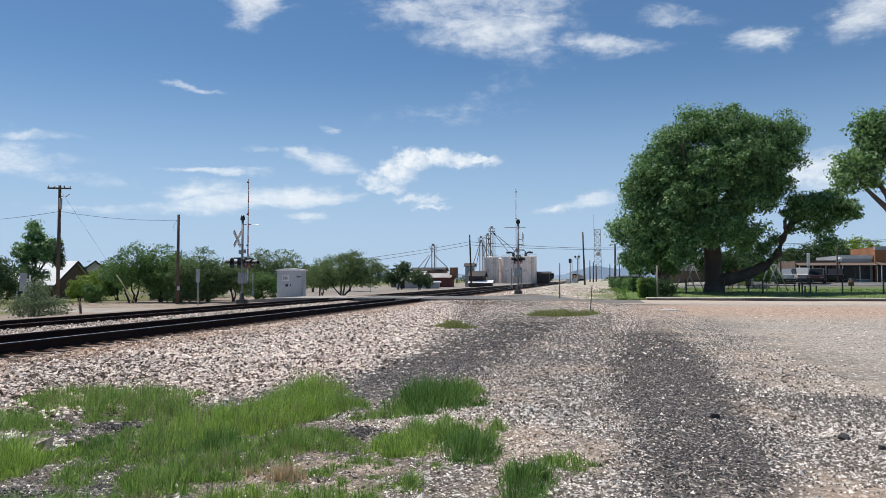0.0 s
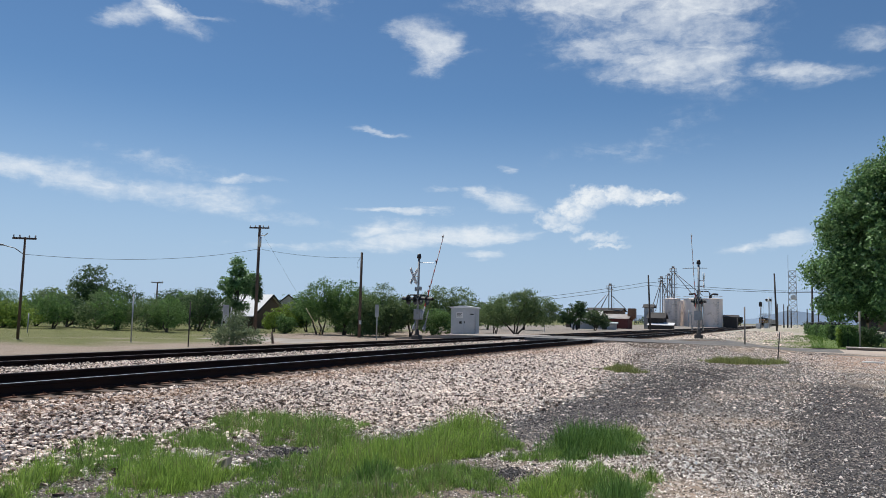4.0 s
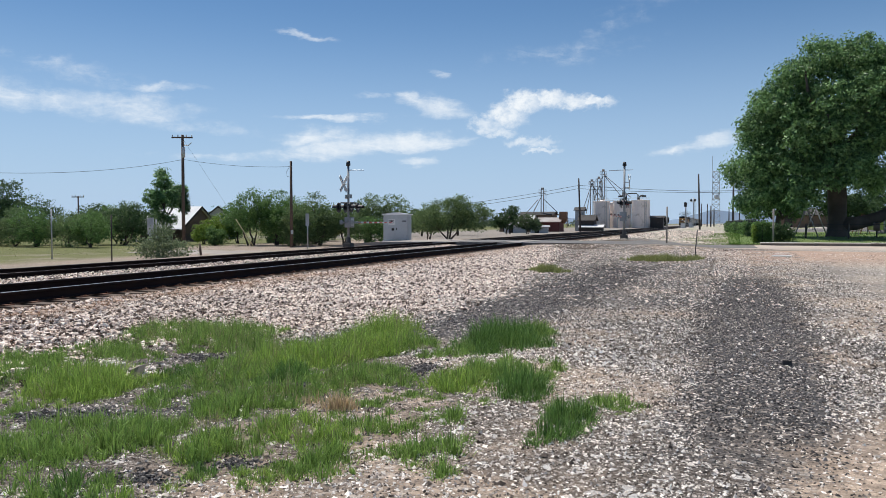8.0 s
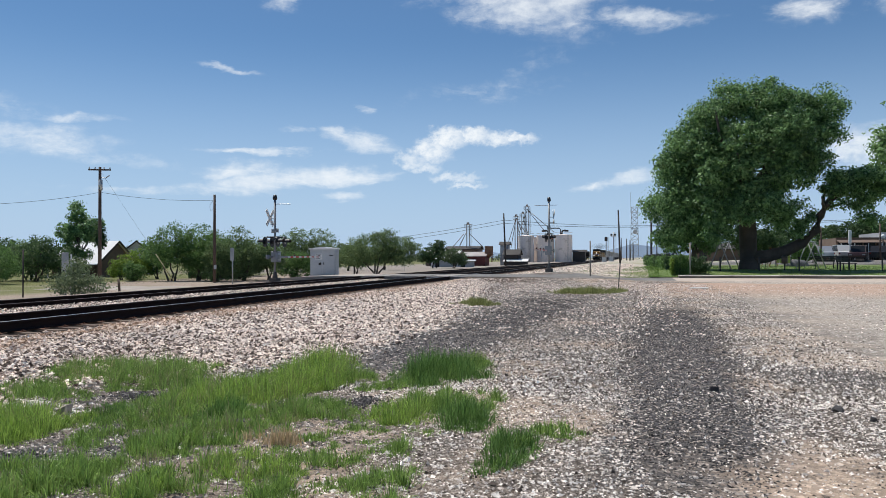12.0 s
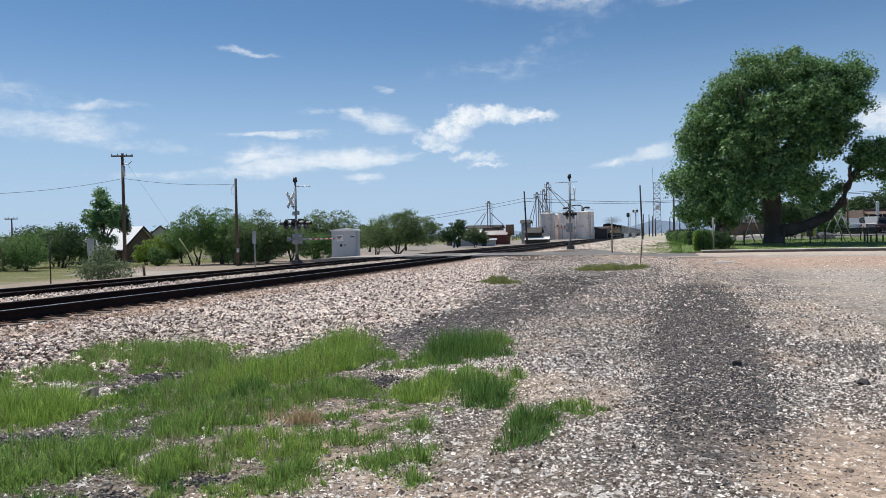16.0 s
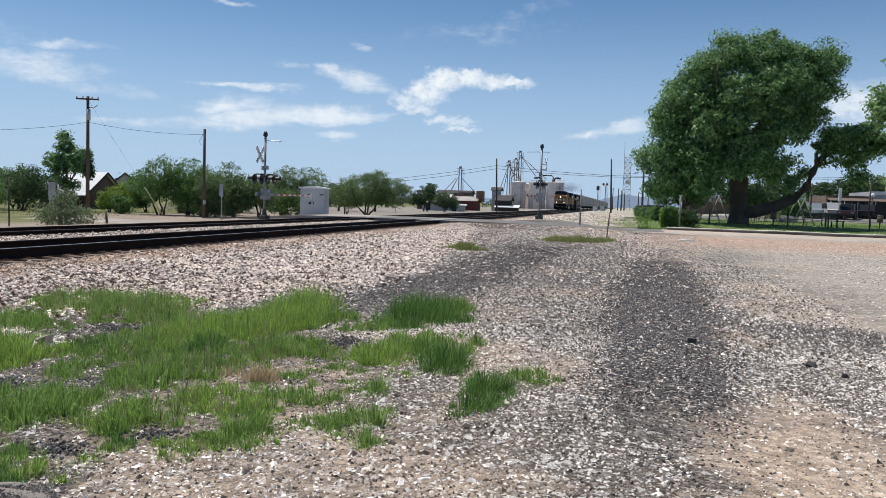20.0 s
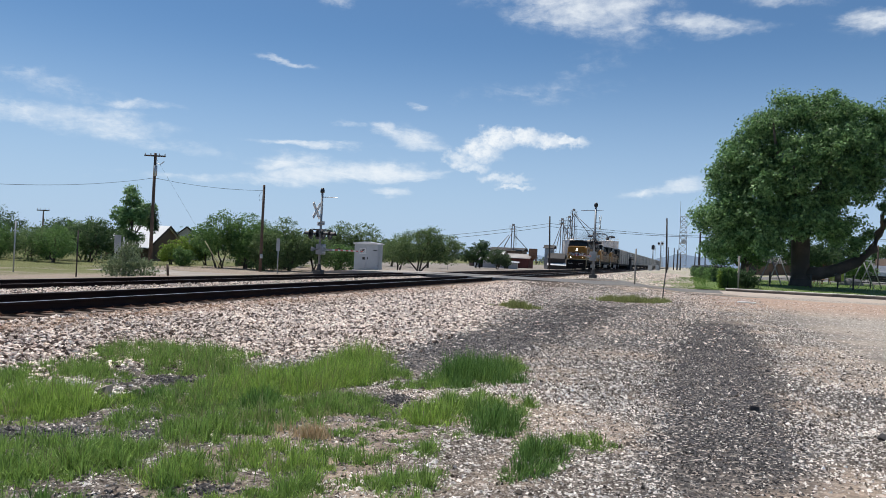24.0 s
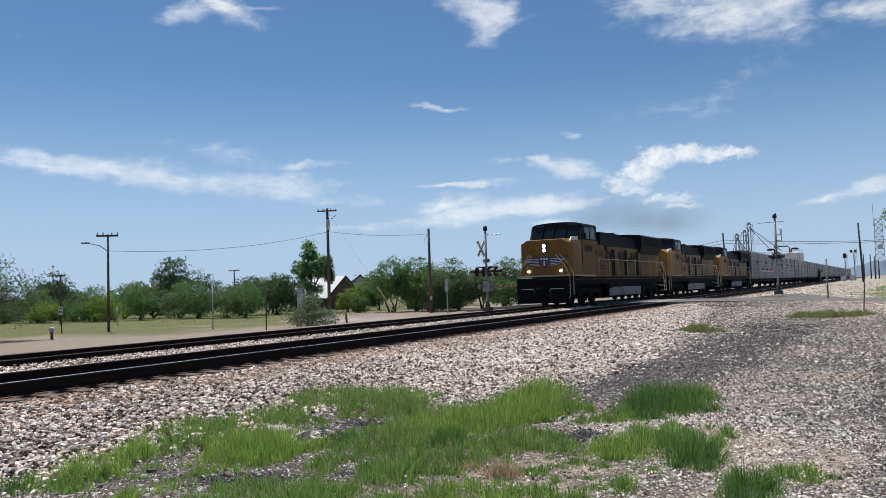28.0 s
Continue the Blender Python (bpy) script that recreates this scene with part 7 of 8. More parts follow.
        part("radiator_screen", Geo().box(s * 1.52, 14.9, 3.65, s * 1.535, 19.7, 4.25), UNDER, t, "black radiator screen")
        part("walkway", Geo().box(s * 1.2, 1.2, 1.48, s * 1.52, 20.4, 1.53), UNDER, t)
        part("handrail", Geo().tube([(s * 1.5, 5.4, 2.58), (s * 1.5, 20.3, 2.58)], 0.02, 6), HANDRAIL, t, "pale side handrail")
        for k in range(9):
            part("stanchion", Geo().tube([(s * 1.5, 5.5 + 1.83 * k, 1.5), (s * 1.5, 5.5 + 1.83 * k, 2.58)], 0.018, 6), HANDRAIL, t)
        for k in range(3):
            part("stencil_bar", Geo().box(s * 1.222, 8.2 + 2.0 * k, 2.5, s * 1.228, 9.4 + 2.0 * k, 2.8), LOCO_GREY, t, "plain dark lettering bar")
        part("rear_handrail", Geo().tube([(s * 1.5, 19.7, 2.58), (s * 1.52, 20.75, 1.75), (s * 1.52, 20.75, 0.5)], 0.026, 6), WHITE, t, "white stair rail")
        part("rear_handrail", Geo().tube([(s * 1.5, 19.2, 2.1), (s * 1.52, 20.2, 1.3), (s * 1.52, 20.2, 0.5)], 0.026, 6), WHITE, t, "white stair rail")
        for zz in (0.5, 0.82, 1.14):
            part("rear_step", Geo().box(s * 1.2, 20.2, zz, s * 1.52, 20.75, zz + 0.045), HANDRAIL, t, "pale rear step")
        part("sill_stripe", Geo().box(s * 1.452, 1.0, 1.4, s * 1.458, 20.5, 1.44), HOODPAINT, t, "thin dull yellow sill strip")
    # added block behind the bogies, only there to stop light passing under the floor
    part("equipment_box", Geo().box(-1.0, 1.2, 0.5, 1.0, 20.0, 1.12), UNDER, t, "added black block keeping light out under the floor")
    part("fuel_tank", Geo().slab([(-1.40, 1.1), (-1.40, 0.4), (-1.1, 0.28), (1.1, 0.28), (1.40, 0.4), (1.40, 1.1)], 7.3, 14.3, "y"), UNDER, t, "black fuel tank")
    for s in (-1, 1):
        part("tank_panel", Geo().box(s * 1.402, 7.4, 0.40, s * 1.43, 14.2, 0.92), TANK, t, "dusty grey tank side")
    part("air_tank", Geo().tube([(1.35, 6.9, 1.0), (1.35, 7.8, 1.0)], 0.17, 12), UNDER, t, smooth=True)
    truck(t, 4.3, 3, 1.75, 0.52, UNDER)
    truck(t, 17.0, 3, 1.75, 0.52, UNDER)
    return t


CAR_LENGTH = 27.6


def freight_car(label, material, k):
    t = thing("freight_car", 0, 0, 0, label, "freight car", group="train")
    part("underframe", Geo().box(-1.4, 0.5, 0.98, 1.4, 27.0, 1.2), UNDER, t)
    part("body", Geo().box(-1.5, 0.35, 1.2, 1.5, 27.15, 4.5), material, t, "silver grey car body")
    part("roof", Geo().slab([(-1.54, 4.5), (1.54, 4.5), (1.3, 4.72), (0, 4.8), (-1.3, 4.72)], 0.3, 27.2, "y"), LOCO_GREY if k % 5 == 4 else CARGREY, t, "shallow curved roof")
    for s in (-1, 1):
        for j in range(6):
            part("side_belt", Geo().slab([(s * 1.5, 1.45 + 0.5 * j), (s * 1.56, 1.5 + 0.5 * j), (s * 1.56, 1.68 + 0.5 * j), (s * 1.5, 1.74 + 0.5 * j)], 0.4, 27.1, "y"), material, t, "horizontal pressed rib")
        for j in range(5):
            part("side_post", Geo().box(s * 1.5, 0.36 + 6.6 * j, 1.2, s * 1.58, 0.46 + 6.6 * j, 4.5), material, t)
        # shade in the gap between cars, built as a near-black block
        part("gap_shadow", Geo().box(s * 1.0, -0.25, 1.3, s * 1.3, 0.35, 4.3), UNDER, t, "dark block standing for the shade between cars")
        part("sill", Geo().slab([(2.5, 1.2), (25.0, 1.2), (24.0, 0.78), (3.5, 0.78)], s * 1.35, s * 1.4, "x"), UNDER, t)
        for j in (5.0, 14.0, 21.0):
            part("stencil_bar", Geo().box(s * 1.532, j, 3.15, s * 1.538, j + 1.6, 3.45), LOCO_GREY, t, "plain lettering bar")
    part("end_ladder", Geo().box(1.3, 0.28, 1.0, 1.34, 0.34, 4.3).box(0.9, 0.28, 1.0, 0.94, 0.34, 4.3), UNDER, t)
    part("coupler", soft_box(0.3, 1.0, 0.3, 0.05, (0, 0.1, 0.72)), UNDER, t)
    truck(t, 3.0, 2, 1.78, 0.46, UNDER)
    truck(t, 24.4, 2, 1.78, 0.46, UNDER)
    return t


TRAIN = []
gap = 0.0
for k, (lab, paint, lead) in enumerate([("leading ochre yellow diesel locomotive with lit headlights", YELLOW, True), ("second yellow diesel locomotive with dark roof", YELLOW_OLD, False), ("third weathered yellow diesel locomotive", YELLOW_OLD, False)]):
    TRAIN.append((locomotive(lab, paint, lead, k), gap, 21.2))
    gap += 21.2
first_car = freight_car("long silver grey covered freight car", CARGREY, 0)
TRAIN.append((first_car, gap, CAR_LENGTH))
for k in range(1, 13):
    gap += CAR_LENGTH
    TRAIN.append((copy_thing(first_car, Matrix.Identity(4)), gap, CAR_LENGTH))
def smoke_material():
    """Thin haze, thickest at the heart of each wisp."""
    m = bpy.data.materials.new("thin_exhaust_smoke")
    m.use_nodes = True
    n = Nodes(m.node_tree)
    where = n.add("ShaderNodeTexCoord").outputs["Object"]
    d = n.add("ShaderNodeBsdfDiffuse")
    d.inputs[0].default_value = (0.16, 0.14, 0.125, 1)
    x_, _, z_ = n.split(where)
    inner = n.step(n.vec("LENGTH", n.join(n.math("DIVIDE", x_, 4.0), 0.0, n.math("DIVIDE", z_, 1.9))), 0.95, 0.0)
    inner = n.math("MULTIPLY", inner, n.step(n.noise(where, 0.45, 3, 0.5), 0.25, 0.7, 0.4, 1.0))
    both = n.add("ShaderNodeMixShader")
    n.put(both.inputs[0], n.math("MULTIPLY", inner, 0.15))
    n.t.links.new(n.add("ShaderNodeBsdfTransparent").outputs[0], both.inputs[1])
    n.t.links.new(d.outputs[0], both.inputs[2])
    n.t.links.new(both.outputs[0], n.add("ShaderNodeOutputMaterial").inputs[0])
    return m


SMOKE = smoke_material()
smoke = tagged(new("exhaust_smoke"), "thin brownish exhaust haze over the leading locomotives", "smoke")
smoke.empty_display_size = 0.2
ball = bmesh.new()
bmesh.ops.create_icosphere(ball, subdivisions=4, radius=1.0)
for vert in ball.verts:
    vert.co = Vector((4.0 * vert.co.x, 0.25 * vert.co.y, 1.9 * vert.co.z)) * (1 + 0.06 * noise.noise(vert.co * 1.7))
me = bpy.data.meshes.new("puff")
ball.to_mesh(me)
ball.free()
for k in range(3):
    puff = part("puff", me, SMOKE, smoke, smooth=True)
    puff.visible_shadow = False
    puff.matrix_basis = pose(0.3 + 0.3 * k, 10.0 + 9.0 * k, 5.5 + 0.4 * k, 0, 5 * (k % 2), 3 * k)
TRACK_MID = (RAILS_X["far"][0] + RAILS_X["far"][1]) / 2


# ---------------------------------------------------------------- feed mill beyond the crossing
SILO = surface("pale_silo_steel", (0.85, 0.755, 0.69), 0.75, 0.0, other=(0.74, 0.655, 0.60), grain=0.5, dirt=0.5, stain=(0.58, 0.50, 0.43))
RUST = surface("rusty_iron", (0.24, 0.13, 0.08), 0.8, 0.2, grain=1.0, dirt=0.7, stain=(0.14, 0.08, 0.05))
LEGSTEEL = surface("weathered_leg_steel", (0.26, 0.25, 0.25), 0.6, 0.3, other=(0.36, 0.33, 0.31), grain=1.0, dirt=0.6)
MILLROOF = surface("dull_sheet_roof", (0.36, 0.34, 0.33), 0.6, 0.1, other=(0.24, 0.20, 0.18), grain=0.6, dirt=0.7)
BARNRED = surface("barn_red", (0.17, 0.045, 0.04), 0.7, grain=0.6, dirt=0.7)
DARKROOF = surface("dark_sheet_roof", (0.045, 0.04, 0.038), 0.8, 0.0, grain=0.5, dirt=0.7)
HILL = surface("haze_blue_hill", (0.23, 0.31, 0.42), 0.95, grain=0.002, dirt=0.4, world_space=True)
BRICK = surface("orange_brick", (0.42, 0.18, 0.08), 0.8, grain=1.0, dirt=0.6)
PLASTER = surface("grey_plaster", (0.45, 0.46, 0.47), 0.75, grain=0.8, dirt=0.5)
BROWN = surface("brown_siding", (0.16, 0.11, 0.08), 0.8, grain=1.0, dirt=0.6)


def silo(x, y, r, top, label):
    t = thing("grain_silo", x, y, -0.1, label, "silo", group="grain silos")
    part("shell", Geo().tube([(0, 0, 0), (0, 0, top)], r, 32), SILO, t, "pale corrugated steel wall")
    part("roof", Geo().tube([(0, 0, top), (0, 0, top + 0.12), (0, 0, top + 0.3), (0, 0, top + 0.4)], [r + 0.06, r + 0.06, 0.5, 0.4], 32), SILO, t, "shallow conical roof")
    for k in range(7):
        part("hoop", Geo().tube([(0, 0, 0.6 + k * (top - 0.8) / 6), (0, 0, 0.68 + k * (top - 0.8) / 6)], r + 0.03, 32), SILO, t)
    ladder = Geo().tube([(r * 0.5, -r * 0.9, 0), (r * 0.5, -r * 0.9, top)], 0.04, 6).tube([(r * 0.5 + 0.45, -r * 0.86, 0), (r * 0.5 + 0.45, -r * 0.86, top)], 0.04, 6)
    for k in range(18):
        ladder.box(r * 0.5, -r * 0.92, 0.3 + k * top / 18, r * 0.5 + 0.45, -r * 0.88, 0.34 + k * top / 18)
    part("ladder", ladder, GALV, t)
    part("rail", Geo().tube([((r) * math.cos(a), r * math.sin(a), top + 0.75) for a in (math.pi * k / 12 for k in range(25))], 0.035, 5), GALV, t)
    return t


silo(-19.4, 213.0, 2.25, 7.3, "pale steel grain silo")
silo(-14.0, 214.0, 2.45, 7.35, "pale steel grain silo beside pipework")
silo(-8.9, 214.0, 2.5, 7.5, "pale weathered grain silo at the row's end")
silo(-16.8, 219.5, 2.2, 7.0, "pale grain silo standing behind others")
for x0, turn in ((-13.1, 0), (-9.3, 180)):
    g = thing("gooseneck_spout", x0, 213.6, 7.9, "black curved filling spout on a silo", "pipe", turn, group="silo spouts")
    part("pipe", Geo().tube([(-1.5, 0, 0.75), (-0.9, 0, 0.9), (-0.3, 0, 0.8), (0, 0, 0.3), (0, 0, -0.4)], 0.24, 10), BLACK, g, smooth=True)
    part("pipe", Geo().tube([(0.3, 0, -0.4), (0.3, 0, 1.1), (0.7, 0, 1.5), (1.85, 0, 1.55)], 0.17, 10), BLACK, g, smooth=True)
    part("cowl", soft_box(1.1, 0.7, 0.5, 0.1, (-1.3, 0, 0.5)), BLACK, g)
    part("motor", soft_box(0.6, 0.6, 0.9, 0.08, (0.2, 0, -0.4)), BLACK, g)


def bucket_leg(x, y, top, label, spouts, base=0.0):
    t = thing("bucket_elevator", x, y, base, label, "grain elevator", group="grain elevators")
    for dx in (-0.35, 0.35):
        part("leg_casing", Geo().box(dx - 0.11, -0.14, 0, dx + 0.11, 0.14, top - 0.9), LEGSTEEL, t, "tall galvanised leg casing")
    part("head", soft_box(0.75, 0.55, 0.65, 0.12, (0, 0, top - 1.0)), LEGSTEEL, t)
    part("platform", Geo().box(-0.85, -0.7, top - 2.0, 0.85, 0.7, top - 1.92), LEGSTEEL, t)
    for a, b in (((-0.85, -0.7), (0.85, -0.7)), ((0.85, -0.7), (0.85, 0.7)), ((0.85, 0.7), (-0.85, 0.7)), ((-0.85, 0.7), (-0.85, -0.7))):
        part("guard_rail", Geo().tube([(*a, top - 1.0), (*b, top - 1.0)], 0.035, 5), LEGSTEEL, t)
        part("guard_post", Geo().tube([(*a, top - 1.95), (*a, top - 1.0)], 0.035, 5), LEGSTEEL, t)
    for k in range(int(top / 1.6)):
        part("cage_hoop", Geo().tube([(0.9, 0.0, 0.8 + 1.6 * k), (1.1, -0.35, 0.8 + 1.6 * k), (1.3, 0.0, 0.8 + 1.6 * k)], 0.035, 5), LEGSTEEL, t)
    part("ladder", Geo().tube([(0.75, -0.1, 0), (0.75, -0.1, top - 2)], 0.03, 5).tube([(1.05, -0.1, 0), (1.05, -0.1, top - 2)], 0.03, 5), LEGSTEEL, t)
    for sx, sz, ex, ez in spouts:
        part("spout", Geo().tube([(sx, 0, sz), (ex, 0, ez)], 0.10, 8), LEGSTEEL, t, "sloping spout pipe", smooth=True)
    return t


bucket_leg(-20.4, 222.6, 17.3, "tall galvanised elevator leg with a head platform", [(0, 15.5, 5.5, 8.6), (0, 15.0, -2.6, 8.0), (0, 15.5, 8.0, 8.6)])
bucket_leg(-23.6, 222.2, 14.4, "galvanised elevator leg with fanned spouts", [(0, 13.0, -2.6, 5.0), (0, 13.0, -1.6, 4.0), (0, 13.0, 2.2, 7.6), (0, 12.5, 3.6, 7.6), (0.2, 12.5, 1.2, 6.0)])
bucket_leg(-21.6, 222.4, 15.2, "slim galvanised elevator leg", [(0, 13.5, 1.5, 8.0)])
bucket_leg(-34.5, 204.9, 11.4, "lone elevator leg with a wide head platform", [(0.3, 7.9, 4.4, 4.0), (-0.5, 8.2, -2.4, 4.6), (-0.9, 7.4, -2.8, 3.6), (-1.2, 7.8, -4.6, 3.9)])


def shed(name, x, y, sx, sy, eave, ridge, wall, roof, label, turn=0.0, z=None, doors=1):
    t = thing(name, x, y, (ground_at(x, y) - 0.05) if z is None else z, label, "building", turn)
    hx, hy = sx / 2, sy / 2
    part("wall", Geo().slab([(-hy, 0), (hy, 0), (hy, eave), (0, ridge - 0.08), (-hy, eave)], -hx, hx, "x"), wall, t)
    for s in (-1, 1):
        part("roof_slope", Geo().slab([(s * (hy + 0.35), eave - 0.1), (s * (hy + 0.35), eave), (0, ridge + 0.08), (0, ridge)], -hx - 0.4, hx + 0.4, "x"), roof, t, "sheet metal roof slope")
        part("barge_board", Geo().slab([(s * (hy + 0.37), eave - 0.22), (s * (hy + 0.37), eave + 0.02), (0, ridge + 0.1), (0, ridge - 0.14)], hx + 0.4, hx + 0.46, "x"), DARKROOF, t)
    for k in range(doors):
        part("door", Geo().box(-hx + 1.0 + 3.0 * k, -hy - 0.05, 0, -hx + 2.0 + 3.0 * k, -hy - 0.01, min(2.05, eave)), DARKROOF, t)
    return t


shed("mill_building", -31.0, 196.5, 7.0, 6.0, 2.6, 3.7, BARNRED, MILLROOF, "red feed mill building with a pale metal roof")
shed("mill_building", -37.5, 190.0, 8.5, 6.0, 3.0, 4.2, BROWN, ROOFWHITE, "low mill shed with a white roof")
shed("mill_building", -36.0, 207.0, 9.0, 7.0, 4.6, 5.4, BROWN, DARKROOF, "dark upper mill building")
shed("mill_building", -24.6, 208.0, 2.2, 3.0, 5.8, 6.6, GALV, DARKROOF, "narrow corrugated iron mill tower with a dark cap")
shed("mill_building", -22.0, 205.0, 4.0, 5.0, 3.0, 4.4, DARKROOF, DARKROOF, "dark open-sided mill shed")
shed("mill_building", -20.6, 203.0, 6.0, 3.0, 1.2, 1.8, DARKROOF, ROOFWHITE, "low dark lean-to with a pale roof")
shed("mill_building", -4.6, 216.0, 3.4, 5.0, 3.0, 3.5, DARKROOF, DARKROOF, "small dark shed beside the silos")
binn = thing("hopper_bin", -26.9, 196.0, 0.0, "rusty square hopper bin on legs", "bin")
part("body", Geo().box(-0.95, -0.95, 2.2, 0.95, 0.95, 4.2), RUST, binn)
part("hopper", Geo().take([(-0.95, -0.95, 2.2), (0.95, -0.95, 2.2), (0.95, 0.95, 2.2), (-0.95, 0.95, 2.2), (-0.25, -0.25, 1.1), (0.25, -0.25, 1.1), (0.25, 0.25, 1.1), (-0.25, 0.25, 1.1)], [(0, 1, 5, 4), (1, 2, 6, 5), (2, 3, 7, 6), (3, 0, 4, 7), (4, 5, 6, 7), (3, 2, 1, 0)]), RUST, binn)
for dx in (-0.85, 0.85):
    for dy in (-0.85, 0.85):
        part("leg", Geo().tube([(dx, dy, 0), (dx, dy, 2.3)], 0.08, 6), RUST, binn)
for k in range(3):
    p = post("steel_post", -16.2 + 2.1 * k, 205.0, 6.0 - 1.8 * k, 0.09, GALV, "thin steel pole at the mill", z=0.0)
for k in range(4):
    h = thing("hopper_car", -11.6, 300.0 + 17.5 * k, 0.0, "parked dark grey hopper car", "freight car", group="parked cars")
    part("body", Geo().slab([(-1.5, 1.6), (-1.5, 3.9), (1.5, 3.9), (1.5, 1.6), (0.6, 0.9), (-0.6, 0.9)], 0.6, 16.2, "y"), LOCO_GREY, h)
    part("end_sill", Geo().box(-1.4, 0.2, 0.9, 1.4, 0.7, 1.2), UNDER, h)
    for s in (-1, 1):
        for j in range(8):
            part("rib", Geo().box(s * 1.5, 1.0 + 2.0 * j, 1.6, s * 1.57, 1.12 + 2.0 * j, 3.9), LOCO_GREY, h)
    for yy in (2.2, 14.6):
        for dy in (-0.8, 0.8):
            part("wheelset", Geo().tube([(-0.75, yy + dy, 0.45), (-0.62, yy + dy, 0.45)], 0.45, 14).tube([(0.62, yy + dy, 0.45), (0.75, yy + dy, 0.45)], 0.45, 14).box(-0.7, yy + dy - 0.05, 0.4, 0.7, yy + dy + 0.05, 0.5), UNDER, h)

# lattice mast, line signals
tower = thing("lattice_tower", 10.6, 259.9, 0.0, "tall lattice radio tower with a round drum antenna", "tower")
half = lambda z: 1.35 - 0.02 * z
for sx in (-1, 1):
    for sy in (-1, 1):
        part("leg", Geo().tube([(sx * half(0), sy * half(0), 0), (sx * half(18), sy * half(18), 18)], 0.09, 6), GALV, tower)
for k in range(10):
    z0, z1 = 1.8 * k, 1.8 * (k + 1)
    h0, h1 = half(z0), half(z1)
    for sgn in (-1, 1):
        for a, b in (((-h0, sgn * h0, z0), (h1, sgn * h1, z1)), ((h0, sgn * h0, z0), (-h1, sgn * h1, z1)), ((sgn * h0, -h0, z0), (sgn * h1, h1, z1)), ((-h1, sgn * h1, z1), (h1, sgn * h1, z1))):
            part("brace", Geo().tube([a, b], 0.05, 5), GALV, tower)
part("drum_antenna", Geo().tube([(0.2, -1.9, 9.7), (0.2, -1.7, 9.7), (0.2, -1.2, 9.7), (0.2, -1.0, 9.7)], [0.45, 0.8, 0.8, 0.5], 20), CABINET, tower, "grey drum antenna", smooth=True)
part("whip", Geo().tube([(-1.2, 0, 16), (-1.2, 0, 23)], 0.06, 5), GALV, tower)


def line_signal(x, y, top, arms, label):
    t = thing("line_signal", x, y, ground_at(x, y), label, "railway signal", group="line signals")
    h = top - ground_at(x, y)
    part("mast", Geo().tube([(0, 0, 0), (0, 0, h)], 0.12, 10), GALV, t, smooth=True)
    part("base_box", soft_box(0.9, 0.7, 1.2, 0.05, (-0.6, 0, 0)), CABINET, t)
    for dx, zz in arms:
        part("signal_head", Geo().slab([(dx - 0.34, zz - 0.5), (dx + 0.34, zz - 0.5), (dx + 0.38, zz), (dx + 0.34, zz + 0.5), (dx, zz + 0.62), (dx - 0.34, zz + 0.5), (dx - 0.38, zz)], -0.25, -0.15, "y"), BLACK, t, "oval black signal face")
        part("bracket", Geo().tube([(0, 0, zz), (dx, -0.15, zz)], 0.05, 6), GALV, t)
        part("lens", Geo().tube([(dx, -0.26, zz + 0.1), (dx, -0.32, zz + 0.1)], 0.11, 12), LENSDARK, t)
    part("ladder", Geo().tube([(0.25, 0.2, 0), (0.25, 0.2, h)], 0.03, 5).tube([(0.55, 0.2, 0), (0.55, 0.2, h)], 0.03, 5), GALV, t)
    return t


line_signal(3.8, 189.7, 6.1, [(0.0, 5.6)], "tall railway signal with one dark face")
right_signal = line_signal(5.6, 189.8, 7.3, [], "tall railway signal with two small grey heads")
for dx in (-0.5, 0.35):
    head = part("signal_head", Geo().tube([(dx, -0.45, 6.55), (dx, 0.25, 6.55)], 0.3, 14), CABINET, right_signal, "small round grey signal head", smooth=True)
    part("hood", Geo().tube([(dx, -0.75, 6.6), (dx, -0.45, 6.6)], [0.24, 0.26], 14), BLACK, head)
part("bracket", Geo().tube([(-0.7, 0, 6.2), (0.6, 0, 6.2)], 0.05, 6), GALV, right_signal)
for xx, yy in ((3.4, 188.0),):
    g = thing("relay_box", xx, yy, ground_at(xx, yy), "small grey relay box beside the track", "cabinet")
    part("body", soft_box(0.7, 0.5, 1.1, 0.03), CABINET, g)
    part("roof", soft_box(0.8, 0.6, 0.08, 0.02, (0, 0, 1.1)), ALU, g)

# woods along the far edge of the plain
rng = random.Random(19)
woods = [(xx, 420 + 30 * math.sin(0.02 * xx) + rng.uniform(-15, 15), rng.uniform(0.6, 1.6), rng.uniform(4, 8), 4.0, rng.uniform(1.8, 3.6)) for xx in range(-330, -34, 6)]
woods += [(xx, 520 + rng.uniform(-20, 20), rng.uniform(0.6, 1.4), rng.uniform(5, 8), 4.0, rng.uniform(1.6, 2.8)) for xx in range(20, 260, 8)]
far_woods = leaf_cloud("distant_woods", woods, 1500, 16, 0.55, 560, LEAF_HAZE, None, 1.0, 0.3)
tagged(far_woods, "woods along the skyline with haze mixed into their grey-green", "woods", kind="stuff")

